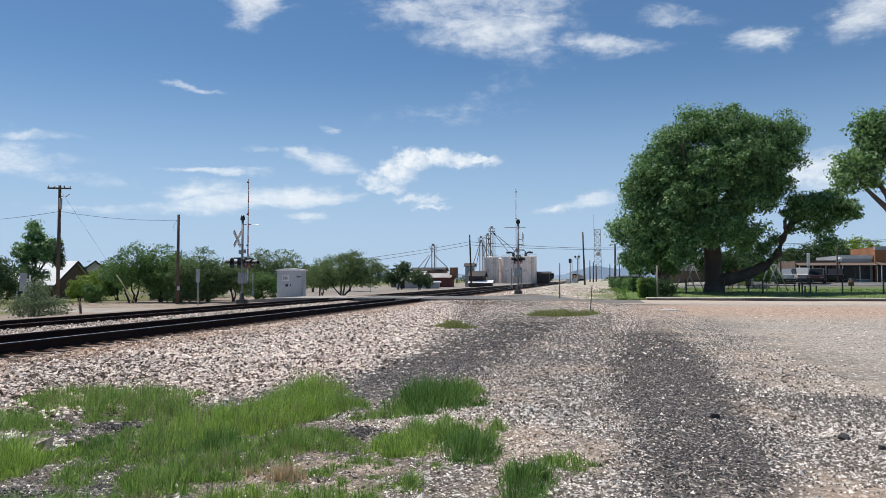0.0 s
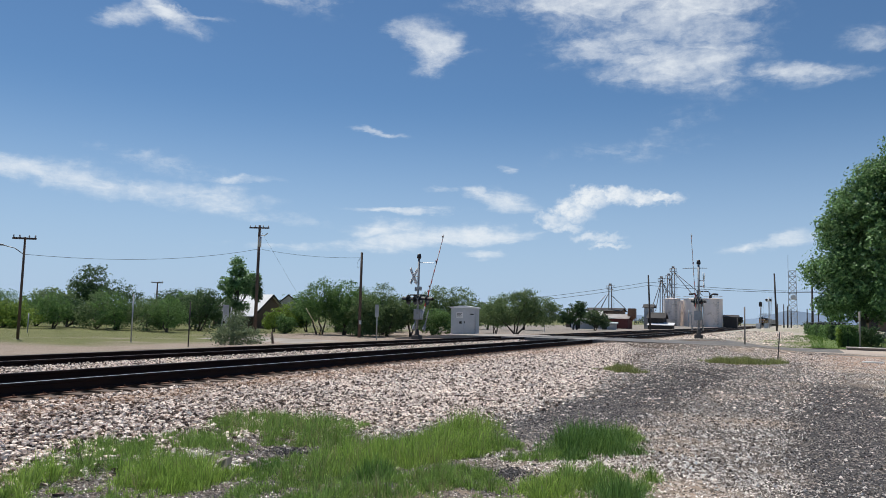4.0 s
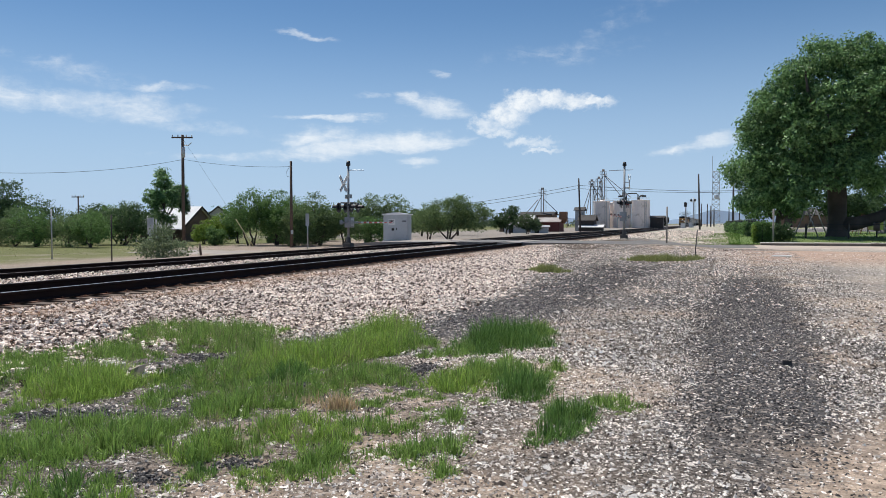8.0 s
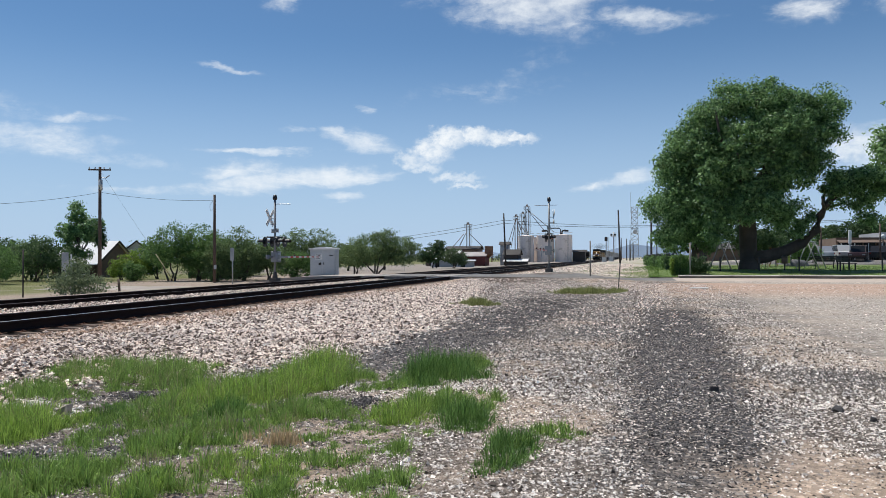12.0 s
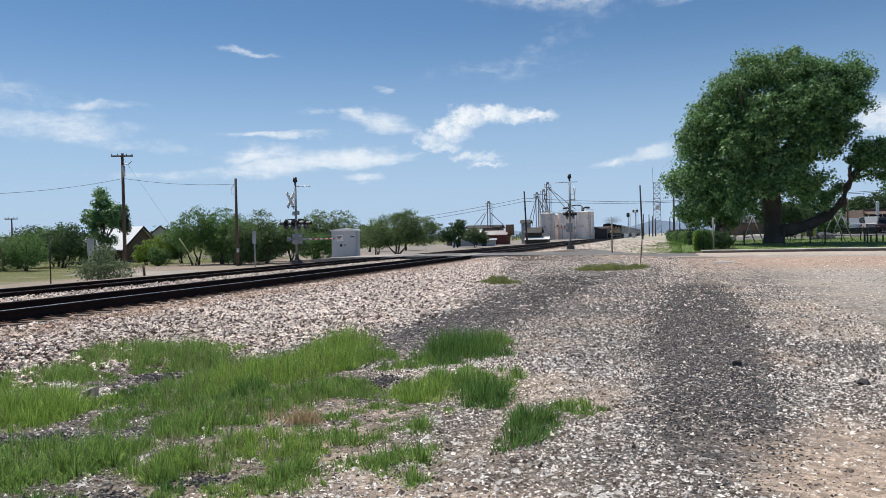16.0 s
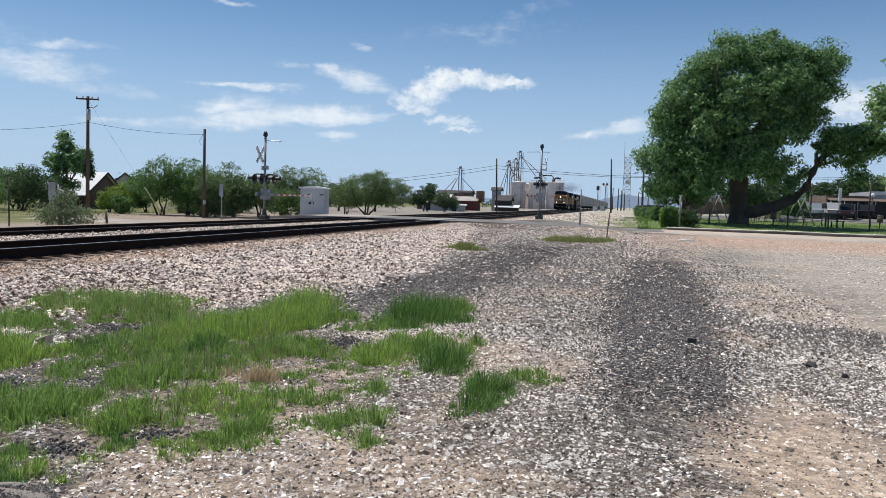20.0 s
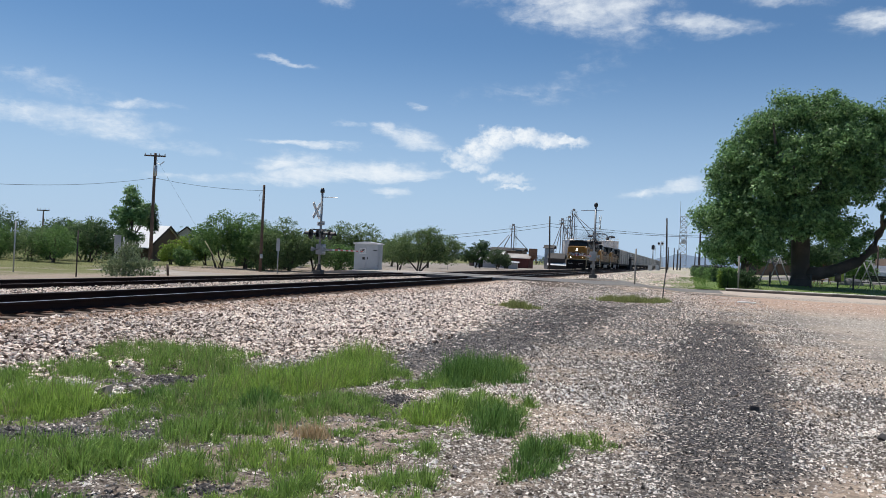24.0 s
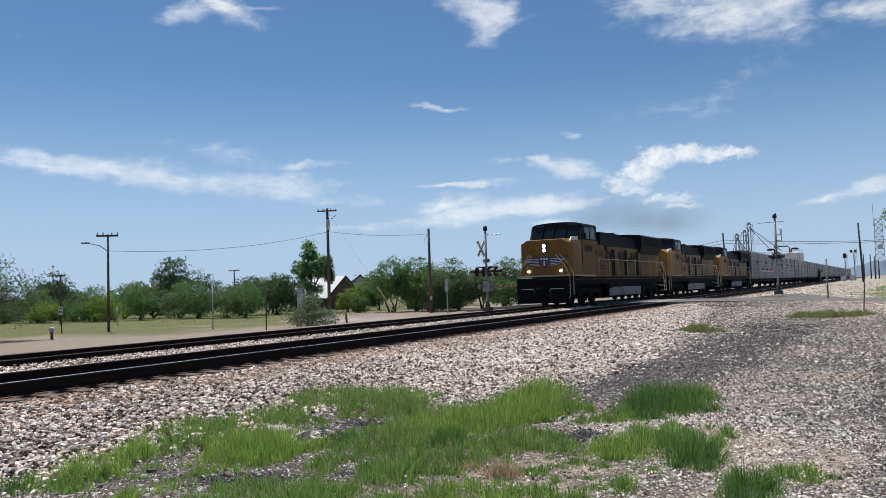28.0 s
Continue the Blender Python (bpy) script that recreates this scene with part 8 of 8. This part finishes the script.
# hills on the skyline; their blue is air haze put into the colour
xs = np.linspace(-4200, 4200, 170)
rng = np.random.default_rng(8)
ridge = 30 + 16 * np.sin(xs / 410) + 14 * np.sin(xs / 173 + 1) + 7 * np.sin(xs / 61 + 2) + rng.normal(0, 2.0, 170)
ridge = np.maximum(ridge * (0.55 + 0.75 * np.exp(-((xs + 150) / 900) ** 2)), 6)
hv = np.concatenate([np.stack([xs, np.full(170, 4300.0), np.full(170, -20.0)], -1), np.stack([xs, np.full(170, 4420.0), ridge * 1.15], -1), np.stack([xs, np.full(170, 4700.0), np.full(170, -20.0)], -1)])
k0 = np.arange(169)[:, None]
tagged(part("hills", array_mesh("hills", hv, np.concatenate([k0 + (0, 1, 171, 170), k0 + (170, 171, 341, 340)])), HILL), "low hills on the skyline, haze painted in as blue", "hills", kind="structure")

# ---------------------------------------------------------------- house, fence and boxes west of the lane
house = shed("house", -50.9, 75.2, 7.0, 5.6, 1.5, 4.1, BROWN, ROOFWHITE, "house with a white sheet metal gable roof", turn=-8, z=-1.0, doors=2)
part("porch_roof", Geo().slab([(-5.4, 1.15), (-5.4, 1.23), (-3.5, 1.45), (-3.5, 1.37)], -3.8, 3.8, "x"), DARKROOF, house, "dark porch roof")
for k in range(4):
    part("porch_post", Geo().box(-3.5 + 2.2 * k, -5.3, 0, -3.38 + 2.2 * k, -5.18, 1.18), WHITE, house)
for k in range(2):
    wn = part("window", Geo().box(0.2 + 1.6 * k, -3.54, 0.4, 1.2 + 1.6 * k, -3.51, 1.15), GLASS, house, "dark window")
    part("window_frame", Geo().box(0.15 + 1.6 * k, -3.57, 0.33, 1.25 + 1.6 * k, -3.54, 0.4), WHITE, wn)
shed("house", -56.2, 90.2, 6.0, 4.4, 2.4, 4.5, PLASTER, ROOFWHITE, "grey house with a pale gable roof", turn=-55, z=-1.0)
shed("shed", -34.5, 74.0, 5.0, 3.0, 1.5, 2.0, BROWN, DARKROOF, "low brown shed under the trees", turn=30, z=-1.0)
shed("shed", -79.5, 63.0, 4.0, 3.0, 1.0, 1.5, WHITE, ROOFWHITE, "small white shed beyond the verge", turn=40, z=-1.0)
shed("shed", -33.0, 170.0, 5.0, 4.0, 1.8, 2.4, PLASTER, ROOFWHITE, "low pale shed by the mill road", turn=10)
shed("shed", -27.0, 168.0, 4.0, 3.0, 1.5, 1.7, PLASTER, CABINET, "low pale tank house by the mill road", turn=10)

fence = thing("picket_fence", -34.9, 19.0, -1.02, "white picket fence beside the lane", "fence")
picket = Geo().slab([(-0.035, 0), (0.035, 0), (0.035, 0.74), (0, 0.82), (-0.035, 0.74)], -0.012, 0.012, "x").mesh("picket")
picket.materials.append(WHITE)
way_f = Vector((0.9, 5.0, 0)).normalized()
for k in range(57):
    p = part("picket", picket, None, fence)
    q = way_f * (0.16 * k - 5.4)
    p.matrix_basis = pose(q.x, q.y, 0.02, 0, 0, -10)
for zz in (0.25, 0.6):
    a, b = way_f * -5.5, way_f * 3.75
    part("fence_rail", Geo().tube([(a.x - 0.04, a.y, zz), (b.x - 0.04, b.y, zz)], 0.035, 5), WHITE, fence)
for k in range(5):
    q = way_f * (2.2 * k - 5.4)
    part("fence_post", Geo().box(q.x - 0.14, q.y - 0.05, 0, q.x - 0.05, q.y + 0.05, 0.85), WHITE, fence)


def mailbox(x, y, h, size, lean, label):
    t = thing("mailbox", x, y, ground_at(x, y), label, "mailbox", 50, group="mailboxes")
    part("stake", Geo().box(-0.07, -0.07, -0.2, 0.07, 0.07, h), WOOD_POLE, t)
    s = size
    arch = [(-0.5 * s, 0), (0.5 * s, 0), (0.5 * s, 0.45 * s)] + [(0.5 * s * math.cos(a), 0.45 * s + 0.35 * s * math.sin(a)) for a in (math.pi * k / 8 for k in range(1, 8))] + [(-0.5 * s, 0.45 * s)]
    box = part("box", Geo().slab([(a, b + h) for a, b in arch], -0.5 * s * 1.2, 0.5 * s * 1.2, "y"), CABINET, t, "grey metal letter box")
    part("flap", Geo().slab([(0.92 * a, 0.92 * b + h + 0.01) for a, b in arch], -0.5 * s * 1.2 - 0.02, -0.5 * s * 1.2 - 0.002, "y"), ALU, box)
    t.matrix_basis = pose(x, y, ground_at(x, y), lean, 0, 50)
    return t


mailbox(-31.9, 23.2, 1.15, 0.5, 0, "large grey mailbox on a wooden post")
mailbox(-29.8, 25.4, 0.45, 0.28, 6, "small pale mailbox on a leaning short post")
post("sign_post", -27.1, 34.7, 3.0, 0.04, GALV, "thin street sign post by the lane", z=-1.0)

# ---------------------------------------------------------------- park east of the tracks
CARSILVER = surface("silver_car_paint", (0.55, 0.56, 0.57), 0.25, 0.5, grain=1, dirt=0.2)
CARBLUE = surface("grey_blue_car_paint", (0.16, 0.20, 0.25), 0.25, 0.3, grain=1, dirt=0.2)
CARWHITE = surface("white_car_paint", (0.5, 0.5, 0.5), 0.3, grain=1, dirt=0.2)
CARRED = surface("red_car_paint", (0.14, 0.02, 0.02), 0.25, grain=1, dirt=0.2)
CARMAROON = surface("dark_maroon_car_paint", (0.026, 0.009, 0.010), 0.35, grain=1, dirt=0.3)
CARBLACK = surface("black_car_paint", (0.02, 0.02, 0.022), 0.2, grain=1, dirt=0.2)
TARP = surface("grey_tarpaulin", (0.13, 0.13, 0.135), 0.7, other=(0.08, 0.08, 0.085), grain=1.5, dirt=0.6)
PLAYLIME = surface("lime_panel_paint", (0.42, 0.45, 0.10), 0.5, grain=1.5, dirt=0.4)
hedge = thing("hedge", 13.65, 52.4, ground_at(13.65, 52.4), "clipped ivy hedge along a wire fence", "hedge")
leaf_cloud("ivy", [(dx, dy, dz, 0.24, 0.24, 0.26) for dx in (-0.3, 0.05, 0.4) for dy in (0.0, 0.5) for dz in (0.25, 0.68, 1.1)], 330, 24, 0.05, 501, LEAF_GREEN, hedge, 0.1, 0.75)
leaf_cloud("ivy", [(-0.46, 0.0, 0.3, 0.14, 0.3, 0.3), (-0.46, 0.0, 0.9, 0.14, 0.3, 0.36)], 60, 26, 0.05, 502, LEAF_LIME, hedge, 0.08, 0.6)
for k in range(9):
    yy = 2.6 + 5.2 * k
    rise = ground_at(13.65 - 0.035 * yy, 52.4 + yy) - ground_at(13.65, 52.4)
    leaf_cloud("ivy", [(-0.15 - 0.17 * k, yy, 0.45 + rise, 0.35, 0.9 + 0.2 * (k % 2), 0.5 + 0.08 * (k % 3)), (-0.15 - 0.17 * k, yy + 1.0, 0.8 + rise, 0.25, 0.5, 0.3)], 90, 20, 0.075, 510 + k, (LEAF_GREEN, LEAF_DARK, LEAF_GREEN)[k % 3], hedge, 0.16, 0.7)
for k in range(18):
    rise = ground_at(13.65 - 0.09 * k, 52.4 + 3.0 * k) - ground_at(13.65, 52.4)
    part("fence_post", Geo().tube([(-0.09 * k, 3.0 * k, rise), (-0.09 * k, 3.0 * k, 1.3 + rise)], 0.05, 6), WIRE, hedge, "dark fence post")
    for j in range(8):
        q = 3.0 * k + 0.36 * (j + 0.5)
        part("fence_bar", Geo().tube([(-0.03 * q, q, rise), (-0.03 * q, q, 1.2 + rise)], 0.022, 4), WIRE, hedge)
part("fence_rail", Geo().tube([(0, 0, 1.25), (-0.15, 5, 1.55), (-1.6, 53, 1.55)], 0.03, 5), WIRE, hedge)
small_tree("round_bush", 14.85, 53.2, [(0, 0, 0.62, 0.8, 0.7, 0.62)], 0.05, LEAF_DARK, 130, 22, 0.06, 530, "dark rounded bush at the hedge end", "bush", stems=3, spread=0.13, group="")
post("corner_post", 14.25, 51.9, 2.2, 0.055, WOOD_GREY, "pale grey post at the hedge corner")
park_fence = thing("park_fence", 16.5, 55.6, ground_at(16.5, 55.6) + 0.05, "low dark rail fence around the lawn", "fence")
for k in range(16):
    part("fence_post", Geo().tube([(2.55 * k, 0, -0.1), (2.55 * k, 0, 0.98)], 0.055, 8), BLACK, park_fence, "dark iron post")
for zz in (0.55, 0.92):
    part("fence_rail", Geo().tube([(0, 0, zz), (38.3, 0, zz)], 0.011, 5), BLACK, park_fence, "thin dark rail")


def swing_set(x, y, turn, label):
    t = thing("swing_set", x, y, ground_at(x, y) + 0.05, label, "swing set", turn, group="swing sets")
    for sx in (-1.5, 1.5):
        for sy in (-0.8, 0.8):
            part("leg", Geo().tube([(sx, sy, 0), (sx, 0, 2.1)], 0.04, 8), ALU, t, smooth=True)
    part("top_bar", Geo().tube([(-1.6, 0, 2.1), (1.6, 0, 2.1)], 0.045, 8), ALU, t, smooth=True)
    for sx in (-0.7, 0.7):
        for dx in (-0.2, 0.2):
            part("chain", Geo().tube([(sx + dx, 0, 2.08), (sx + dx, 0, 0.5)], 0.012, 5), WIRE, t)
        part("seat", Geo().box(sx - 0.24, -0.1, 0.47, sx + 0.24, 0.1, 0.5), BLACK, t)
    return t


swing_set(17.35, 60.8, 72, "pale A-frame swing set beside the great trunk")
swing_set(24.0, 63.5, 68, "pale A-frame swing set on the lawn")


def bench(x, y, turn, label):
    t = thing("park_bench", x, y, ground_at(x, y) + 0.05, label, "bench", turn, group="park benches")
    for k in range(3):
        part("seat_slat", Geo().box(-0.75, -0.25 + 0.17 * k, 0.43, 0.75, -0.11 + 0.17 * k, 0.47), BLACK, t)
    for k in range(3):
        part("back_slat", Geo().box(-0.75, 0.27 + 0.05 * k, 0.55 + 0.16 * k, 0.75, 0.3 + 0.05 * k, 0.68 + 0.16 * k), BLACK, t)
    for s in (-0.65, 0.65):
        part("bench_leg", Geo().box(s - 0.03, -0.25, 0, s + 0.03, -0.17, 0.43).box(s - 0.03, 0.2, 0, s + 0.03, 0.3, 0.55).box(s - 0.03, -0.25, 0.6, s + 0.03, 0.3, 0.65), BLACK, t)
    return t


bench(25.2, 58.3, 110, "dark slatted bench on the lawn")
bench(25.3, 65.2, 170, "dark slatted bench near the swings")
for xx, yy in ((29.2, 62.0), (20.9, 56.9)):
    b = thing("litter_bin", xx, yy, ground_at(xx, yy) + 0.05, "dark round litter bin on the lawn", "bin")
    part("post", Geo().tube([(0, 0, -0.1), (0, 0, 0.5)], 0.05, 8), BLACK, b)
    part("drum", Geo().tube([(0, 0, 0.45), (0, 0, 0.95)], 0.2, 14), BROWN, b, smooth=True)
    part("lid", Geo().tube([(0, 0, 0.952), (0, 0, 1.02)], [0.22, 0.12], 14), BLACK, b)
table = thing("picnic_table", 20.9, 68.5, ground_at(20.9, 68.5) + 0.05, "pale wooden picnic table", "table")
part("tabletop", Geo().box(-0.9, -0.38, 0.72, 0.9, 0.38, 0.77), WOOD_GREY, table)
for s in (-1, 1):
    part("plank_seat", Geo().box(-0.9, s * 0.72 - 0.13, 0.42, 0.9, s * 0.72 + 0.13, 0.46), WOOD_GREY, table)
    part("a_leg", Geo().tube([(s * 0.65, -0.7, 0), (s * 0.65, -0.2, 0.74)], 0.04, 6).tube([(s * 0.65, 0.7, 0), (s * 0.65, 0.2, 0.74)], 0.04, 6).tube([(s * 0.65, -0.75, 0.42), (s * 0.65, 0.75, 0.42)], 0.04, 6), WOOD_GREY, table)

play = thing("play_panel", 24.9, 80.0, ground_at(24.9, 80.0) + 0.05, "yellow-green panel of a climbing frame", "climbing frame")
for k in range(4):
    part("panel", Geo().box(-0.62 + 0.32 * k, -0.03, 0.35, -0.34 + 0.32 * k, 0.03, 1.35), PLAYLIME, play)
for sx in (-0.68, 0.68):
    part("leg", Geo().tube([(sx, 0, 0), (sx, 0, 1.45)], 0.045, 8), ALU, play, smooth=True)
part("top_bar", Geo().tube([(-0.72, 0, 1.45), (0.72, 0, 1.45)], 0.04, 8), ALU, play, smooth=True)
red_table = thing("picnic_table", 23.5, 79.0, ground_at(23.5, 79.0) + 0.05, "reddish wooden picnic table on the lawn", "table", 30)
part("tabletop", Geo().box(-0.6, -0.38, 0.70, 0.6, 0.38, 0.76), BRICK, red_table)
for sy in (-1, 1):
    part("plank_seat", Geo().box(-0.6, sy * 0.66 - 0.12, 0.40, 0.6, sy * 0.66 + 0.12, 0.44), BRICK, red_table)
    part("a_leg", Geo().tube([(sy * 0.45, -0.62, 0), (sy * 0.45, -0.2, 0.72)], 0.04, 6).tube([(sy * 0.45, 0.62, 0), (sy * 0.45, 0.2, 0.72)], 0.04, 6), BRICK, red_table)
tarp_heap = thing("grey_tarpaulin_heap", 26.2, 80.5, ground_at(26.2, 80.5) + 0.05, "low heap under a grey tarpaulin on the lawn", "tarpaulin")
part("tarpaulin", Geo().take([(rr * 1.25 * math.cos(u), rr * 0.7 * math.sin(u), zz + 0.05 * math.sin(3 * u + zz)) for rr, zz in ((1.0, -0.06), (0.86, 0.3), (0.62, 0.55), (0.25, 0.66)) for u in (2 * math.pi * k / 16 for k in range(16))],
     [(i * 16 + k, i * 16 + (k + 1) % 16, i * 16 + 16 + (k + 1) % 16, i * 16 + 16 + k) for i in range(3) for k in range(16)] + [tuple(range(48, 64))]), TARP, tarp_heap, smooth=True)
shed("shed", 22.6, 115.0, 7.0, 5.0, 1.7, 2.5, BROWN, DARKROOF, "low brown house behind the park trees", turn=-12)

# main street behind the park
ax, ay = np.meshgrid(np.linspace(14, 110, 30), np.linspace(86.5, 99.0, 6), indexing="ij")
k0 = (np.arange(29)[:, None] * 6 + np.arange(5)[None]).ravel()
tagged(part("main_street", array_mesh("main_street", np.stack([ax, ay, gz(ax, ay) + 0.06], -1).reshape(-1, 3), np.stack([k0, k0 + 6, k0 + 7, k0 + 1], -1)), ASPHALT), "grey asphalt street behind the park", "street", kind="structure")


def car(x, y, turn, paint, label, tall=0.0):
    t = thing("parked_car", x, y, ground_at(x, y) + 0.06, label, "car", turn, group="parked cars on the street")
    part("body", Geo().slab([(-2.2, 0.35), (2.2, 0.35), (2.25, 0.6), (2.15, 0.85), (1.2, 0.98), (-1.9, 1.0), (-2.2, 0.9)], -0.88, 0.88, "y"), paint, t)
    part("cabin", Geo().slab([(1.15, 0.98), (0.5, 1.42 + tall), (-1.3, 1.45 + tall), (-1.85, 1.0)], -0.78, 0.78, "y"), paint, t)
    for s in (-1, 1):
        part("side_glass", Geo().slab([(0.95, 1.02), (0.45, 1.37 + tall), (-1.25, 1.4 + tall), (-1.6, 1.02)], s * 0.782, s * 0.79, "y"), GLASS, t)
        part("tail_light", Geo().box(-2.23, s * 0.8 - 0.1, 0.7, -2.19, s * 0.8 + 0.02, 0.85), LENS, t)
        part("headlight", Geo().box(2.17, s * 0.65 - 0.15, 0.62, 2.24, s * 0.65 + 0.15, 0.76), ALU, t)
        for dx in (-1.35, 1.35):
            wl = part("wheel", Geo().tube([(dx, s * 0.7, 0.32), (dx, s * 0.9, 0.32)], 0.32, 18), BLACK, t, "black tyre")
            part("rim", Geo().tube([(dx, s * 0.89, 0.32), (dx, s * 0.91, 0.32)], 0.19, 12), ALU, wl)
    part("windscreen", Geo().take([(1.1, -0.7, 1.02), (1.1, 0.7, 1.02), (0.56, 0.66, 1.38 + tall), (0.56, -0.66, 1.38 + tall), (1.13, -0.7, 1.02), (1.13, 0.7, 1.02), (0.59, 0.66, 1.38 + tall), (0.59, -0.66, 1.38 + tall)], [(3, 2, 1, 0), (4, 5, 6, 7), (0, 1, 5, 4), (2, 3, 7, 6), (1, 2, 6, 5), (3, 0, 4, 7)]), GLASS, t)
    return t


for xx, yy, tn, m, lab, tall in [(29.2, 97.2, 95, CARBLUE, "grey-blue car parked nose in", 0.1), (32.0, 96.8, 92, CARSILVER, "silver car parked nose in", 0.2), (34.2, 97.0, 92, CARWHITE, "white pickup-like car parked nose in", 0.3),
                                 (27.2, 98.5, 88, CARRED, "dark red car parked nose in", 0.15), (24.9, 98.0, 88, CARSILVER, "silver car parked nose in", 0.1), (34.9, 92.6, -108, CARMAROON, "dark maroon pickup parked in the street", 0.3), (38.4, 97.5, 70, CARBLACK, "black car parked before the dark shop", 0.2)]:
    car(xx, yy, tn, m, lab, tall)


def shopfront(x0, x1, y, top, wall, label, trim):
    z = ground_at((x0 + x1) / 2, y) + 0.02
    t = thing("shop", (x0 + x1) / 2, y, z, label, "shop", group="shops on the street")
    h = (x1 - x0) / 2
    part("wall", Geo().box(-h, 0, 0, h, 9, top), wall, t)
    part("flat_roof", Geo().box(-h + 0.3, 0.35, top + 0.004, h - 0.3, 8.8, top + 0.05), DARKROOF, t)
    part("parapet", Geo().box(-h - 0.05, -0.08, top - 0.35, h + 0.05, 0.3, top + 0.06), trim, t)
    part("awning", Geo().slab([(-1.9, 2.05), (-1.9, 2.13), (0, 2.5), (0, 2.36)], -h, h, "x"), BROWN, t, "brown sloping awning")
    n = max(2, int(2 * h / 1.5))
    for k in range(n):
        a = -h + 0.2 + k * (2 * h - 0.4) / n
        b = a + (2 * h - 0.4) / n - 0.18
        w1 = part("shop_window" if k % 2 else "shop_door", Geo().box(a, -0.03, 0.45 if k % 2 else 0.05, b, -0.004, 2.3), GLASS, t, "dark glass")
        for fx in (a - 0.06, b):
            part("frame", Geo().box(fx, -0.05, 0.05, fx + 0.06, -0.004, 2.35), BROWN, w1)
    for k in range(n + 1):
        xx = -h + 0.1 + k * (2 * h - 0.2) / n
        part("awning_post", Geo().tube([(xx, -1.8, 0), (xx, -1.8, 2.08)], 0.05, 8), WHITE, t)
    return t


shopfront(39.4, 43.4, 100.6, 3.3, PLASTER, "grey plastered shop with glass doors under a brown awning", WHITE)
shopfront(43.5, 55.0, 100.0, 4.35, BRICK, "orange brick shop with a brown awning", PLASTER)
shopfront(30.0, 43.0, 146.0, 3.3, PLASTER, "low pale shop row with a brown awning far along the street", WHITE)
shopfront(34.6, 39.25, 100.8, 2.7, BROWN, "dark brown shop behind the parked pickup", BROWN)
for xx, yy in ((38.6, 96.8), (44.8, 97.2)):
    g = thing("globe_lamp", xx, yy, ground_at(xx, yy), "street lamp with a white globe", "street lamp", group="globe lamps")
    part("pole", Geo().tube([(0, 0, 0), (0, 0, 0.3), (0, 0, 2.6)], [0.12, 0.06, 0.05], 10), BLACK, g, smooth=True)
    part("globe", Geo().tube([(0, 0, 2.58), (0, 0, 2.68), (0, 0, 2.83), (0, 0, 2.98), (0, 0, 3.06)], [0.1, 0.22, 0.26, 0.2, 0.06], 16), WHITE, g, "white globe", smooth=True)
pylon = thing("sign_pylon", 33.9, 92.0, ground_at(33.9, 92.0), "tall white pylon sign beside the street", "sign")
part("panel", soft_box(0.3, 0.25, 1.5, 0.05, (0, 0, 2.0)), WHITE, pylon)
part("pole", Geo().tube([(0, 0, 0), (0, 0, 2.05)], 0.09, 10), ALU, pylon, smooth=True)
for xx, top in ((31.4, 4.6), (41.0, 5.4), (37.5, 4.9)):
    utility_pole(xx, 70.0 if xx > 40 else 94.0, top, 0.1, "dark pole beside the street")
small_tree("street_tree", 55.0, 143.0, [(0, 0, 5.4, 4.2, 3.4, 2.3), (-3.4, 0, 4.2, 2.8, 2.6, 1.8), (4.0, 0, 4.4, 3.0, 2.8, 2.0), (8.0, 0, 5.0, 3.4, 3.0, 2.2)], 0.3, LEAF_LIME, 520, 20, 0.2, 540, "pale green broad tree behind the shops", stems=1, spread=0.42, group="")
small_tree("street_tree", 43.0, 125.0, [(0, 0, 4.0, 2.8, 2.4, 2.0), (-3.6, 0, 3.6, 2.4, 2.2, 1.7), (3.2, 0, 4.4, 2.2, 2.0, 1.8)], 0.25, LEAF_DARK, 420, 20, 0.18, 541, "dark tree behind the shops", stems=1, spread=0.36, group="")
small_tree("street_tree", 33.5, 128.0, [(0, 0, 3.8, 2.8, 2.4, 2.0), (-3.4, 0, 3.2, 2.4, 2.2, 1.7)], 0.25, LEAF_DARK, 320, 20, 0.18, 542, "dark tree behind the shops", stems=1, spread=0.36, group="")
small_tree("street_tree", 27.6, 84.0, [(0, 0, 2.0, 1.4, 1.2, 1.2), (0.6, 0, 1.3, 1.1, 1.0, 0.8), (-0.5, 0, 1.2, 0.9, 0.9, 0.8)], 0.1, LEAF_GREEN, 230, 20, 0.09, 543, "small green tree at the lawn's far edge", stems=1, spread=0.2, group="")


# ---------------------------------------------------------------- what moves
FRONT = [(0.0, 520.0), (4.0, 450.0), (8.0, 383.0), (11.0, 333.0), (14.0, 282.0), (17.0, 231.0), (20.0, 183.5), (22.0, 150.5), (24.0, 116.0), (25.0, 97.4), (26.0, 77.0), (26.5, 66.5), (27.0, 56.8), (28.0, 36.5)]
LIFT = [(0.0, 90.0), (3.3, 90.0), (3.7, 78.0), (4.2, 53.0), (4.6, 43.0), (5.4, 31.0), (6.5, 19.0), (7.0, 13.0), (7.6, 3.5), (8.0, 0.0), (28.0, 0.0)]


def motions():
    for ob, back, _ in TRAIN:
        walk(ob, [(t, pose(TRACK_MID, y + back, 0)) for t, y in FRONT])
    walk(smoke, [(t, pose(TRACK_MID, y, 0)) for t, y in FRONT])
    for (_, arm), side in zip(GATES, (0.30, 0.12)):
        walk(arm, [(t, pose(side, 0.05, 1.42, a, 0, 0)) for t, a in LIFT])


motions()
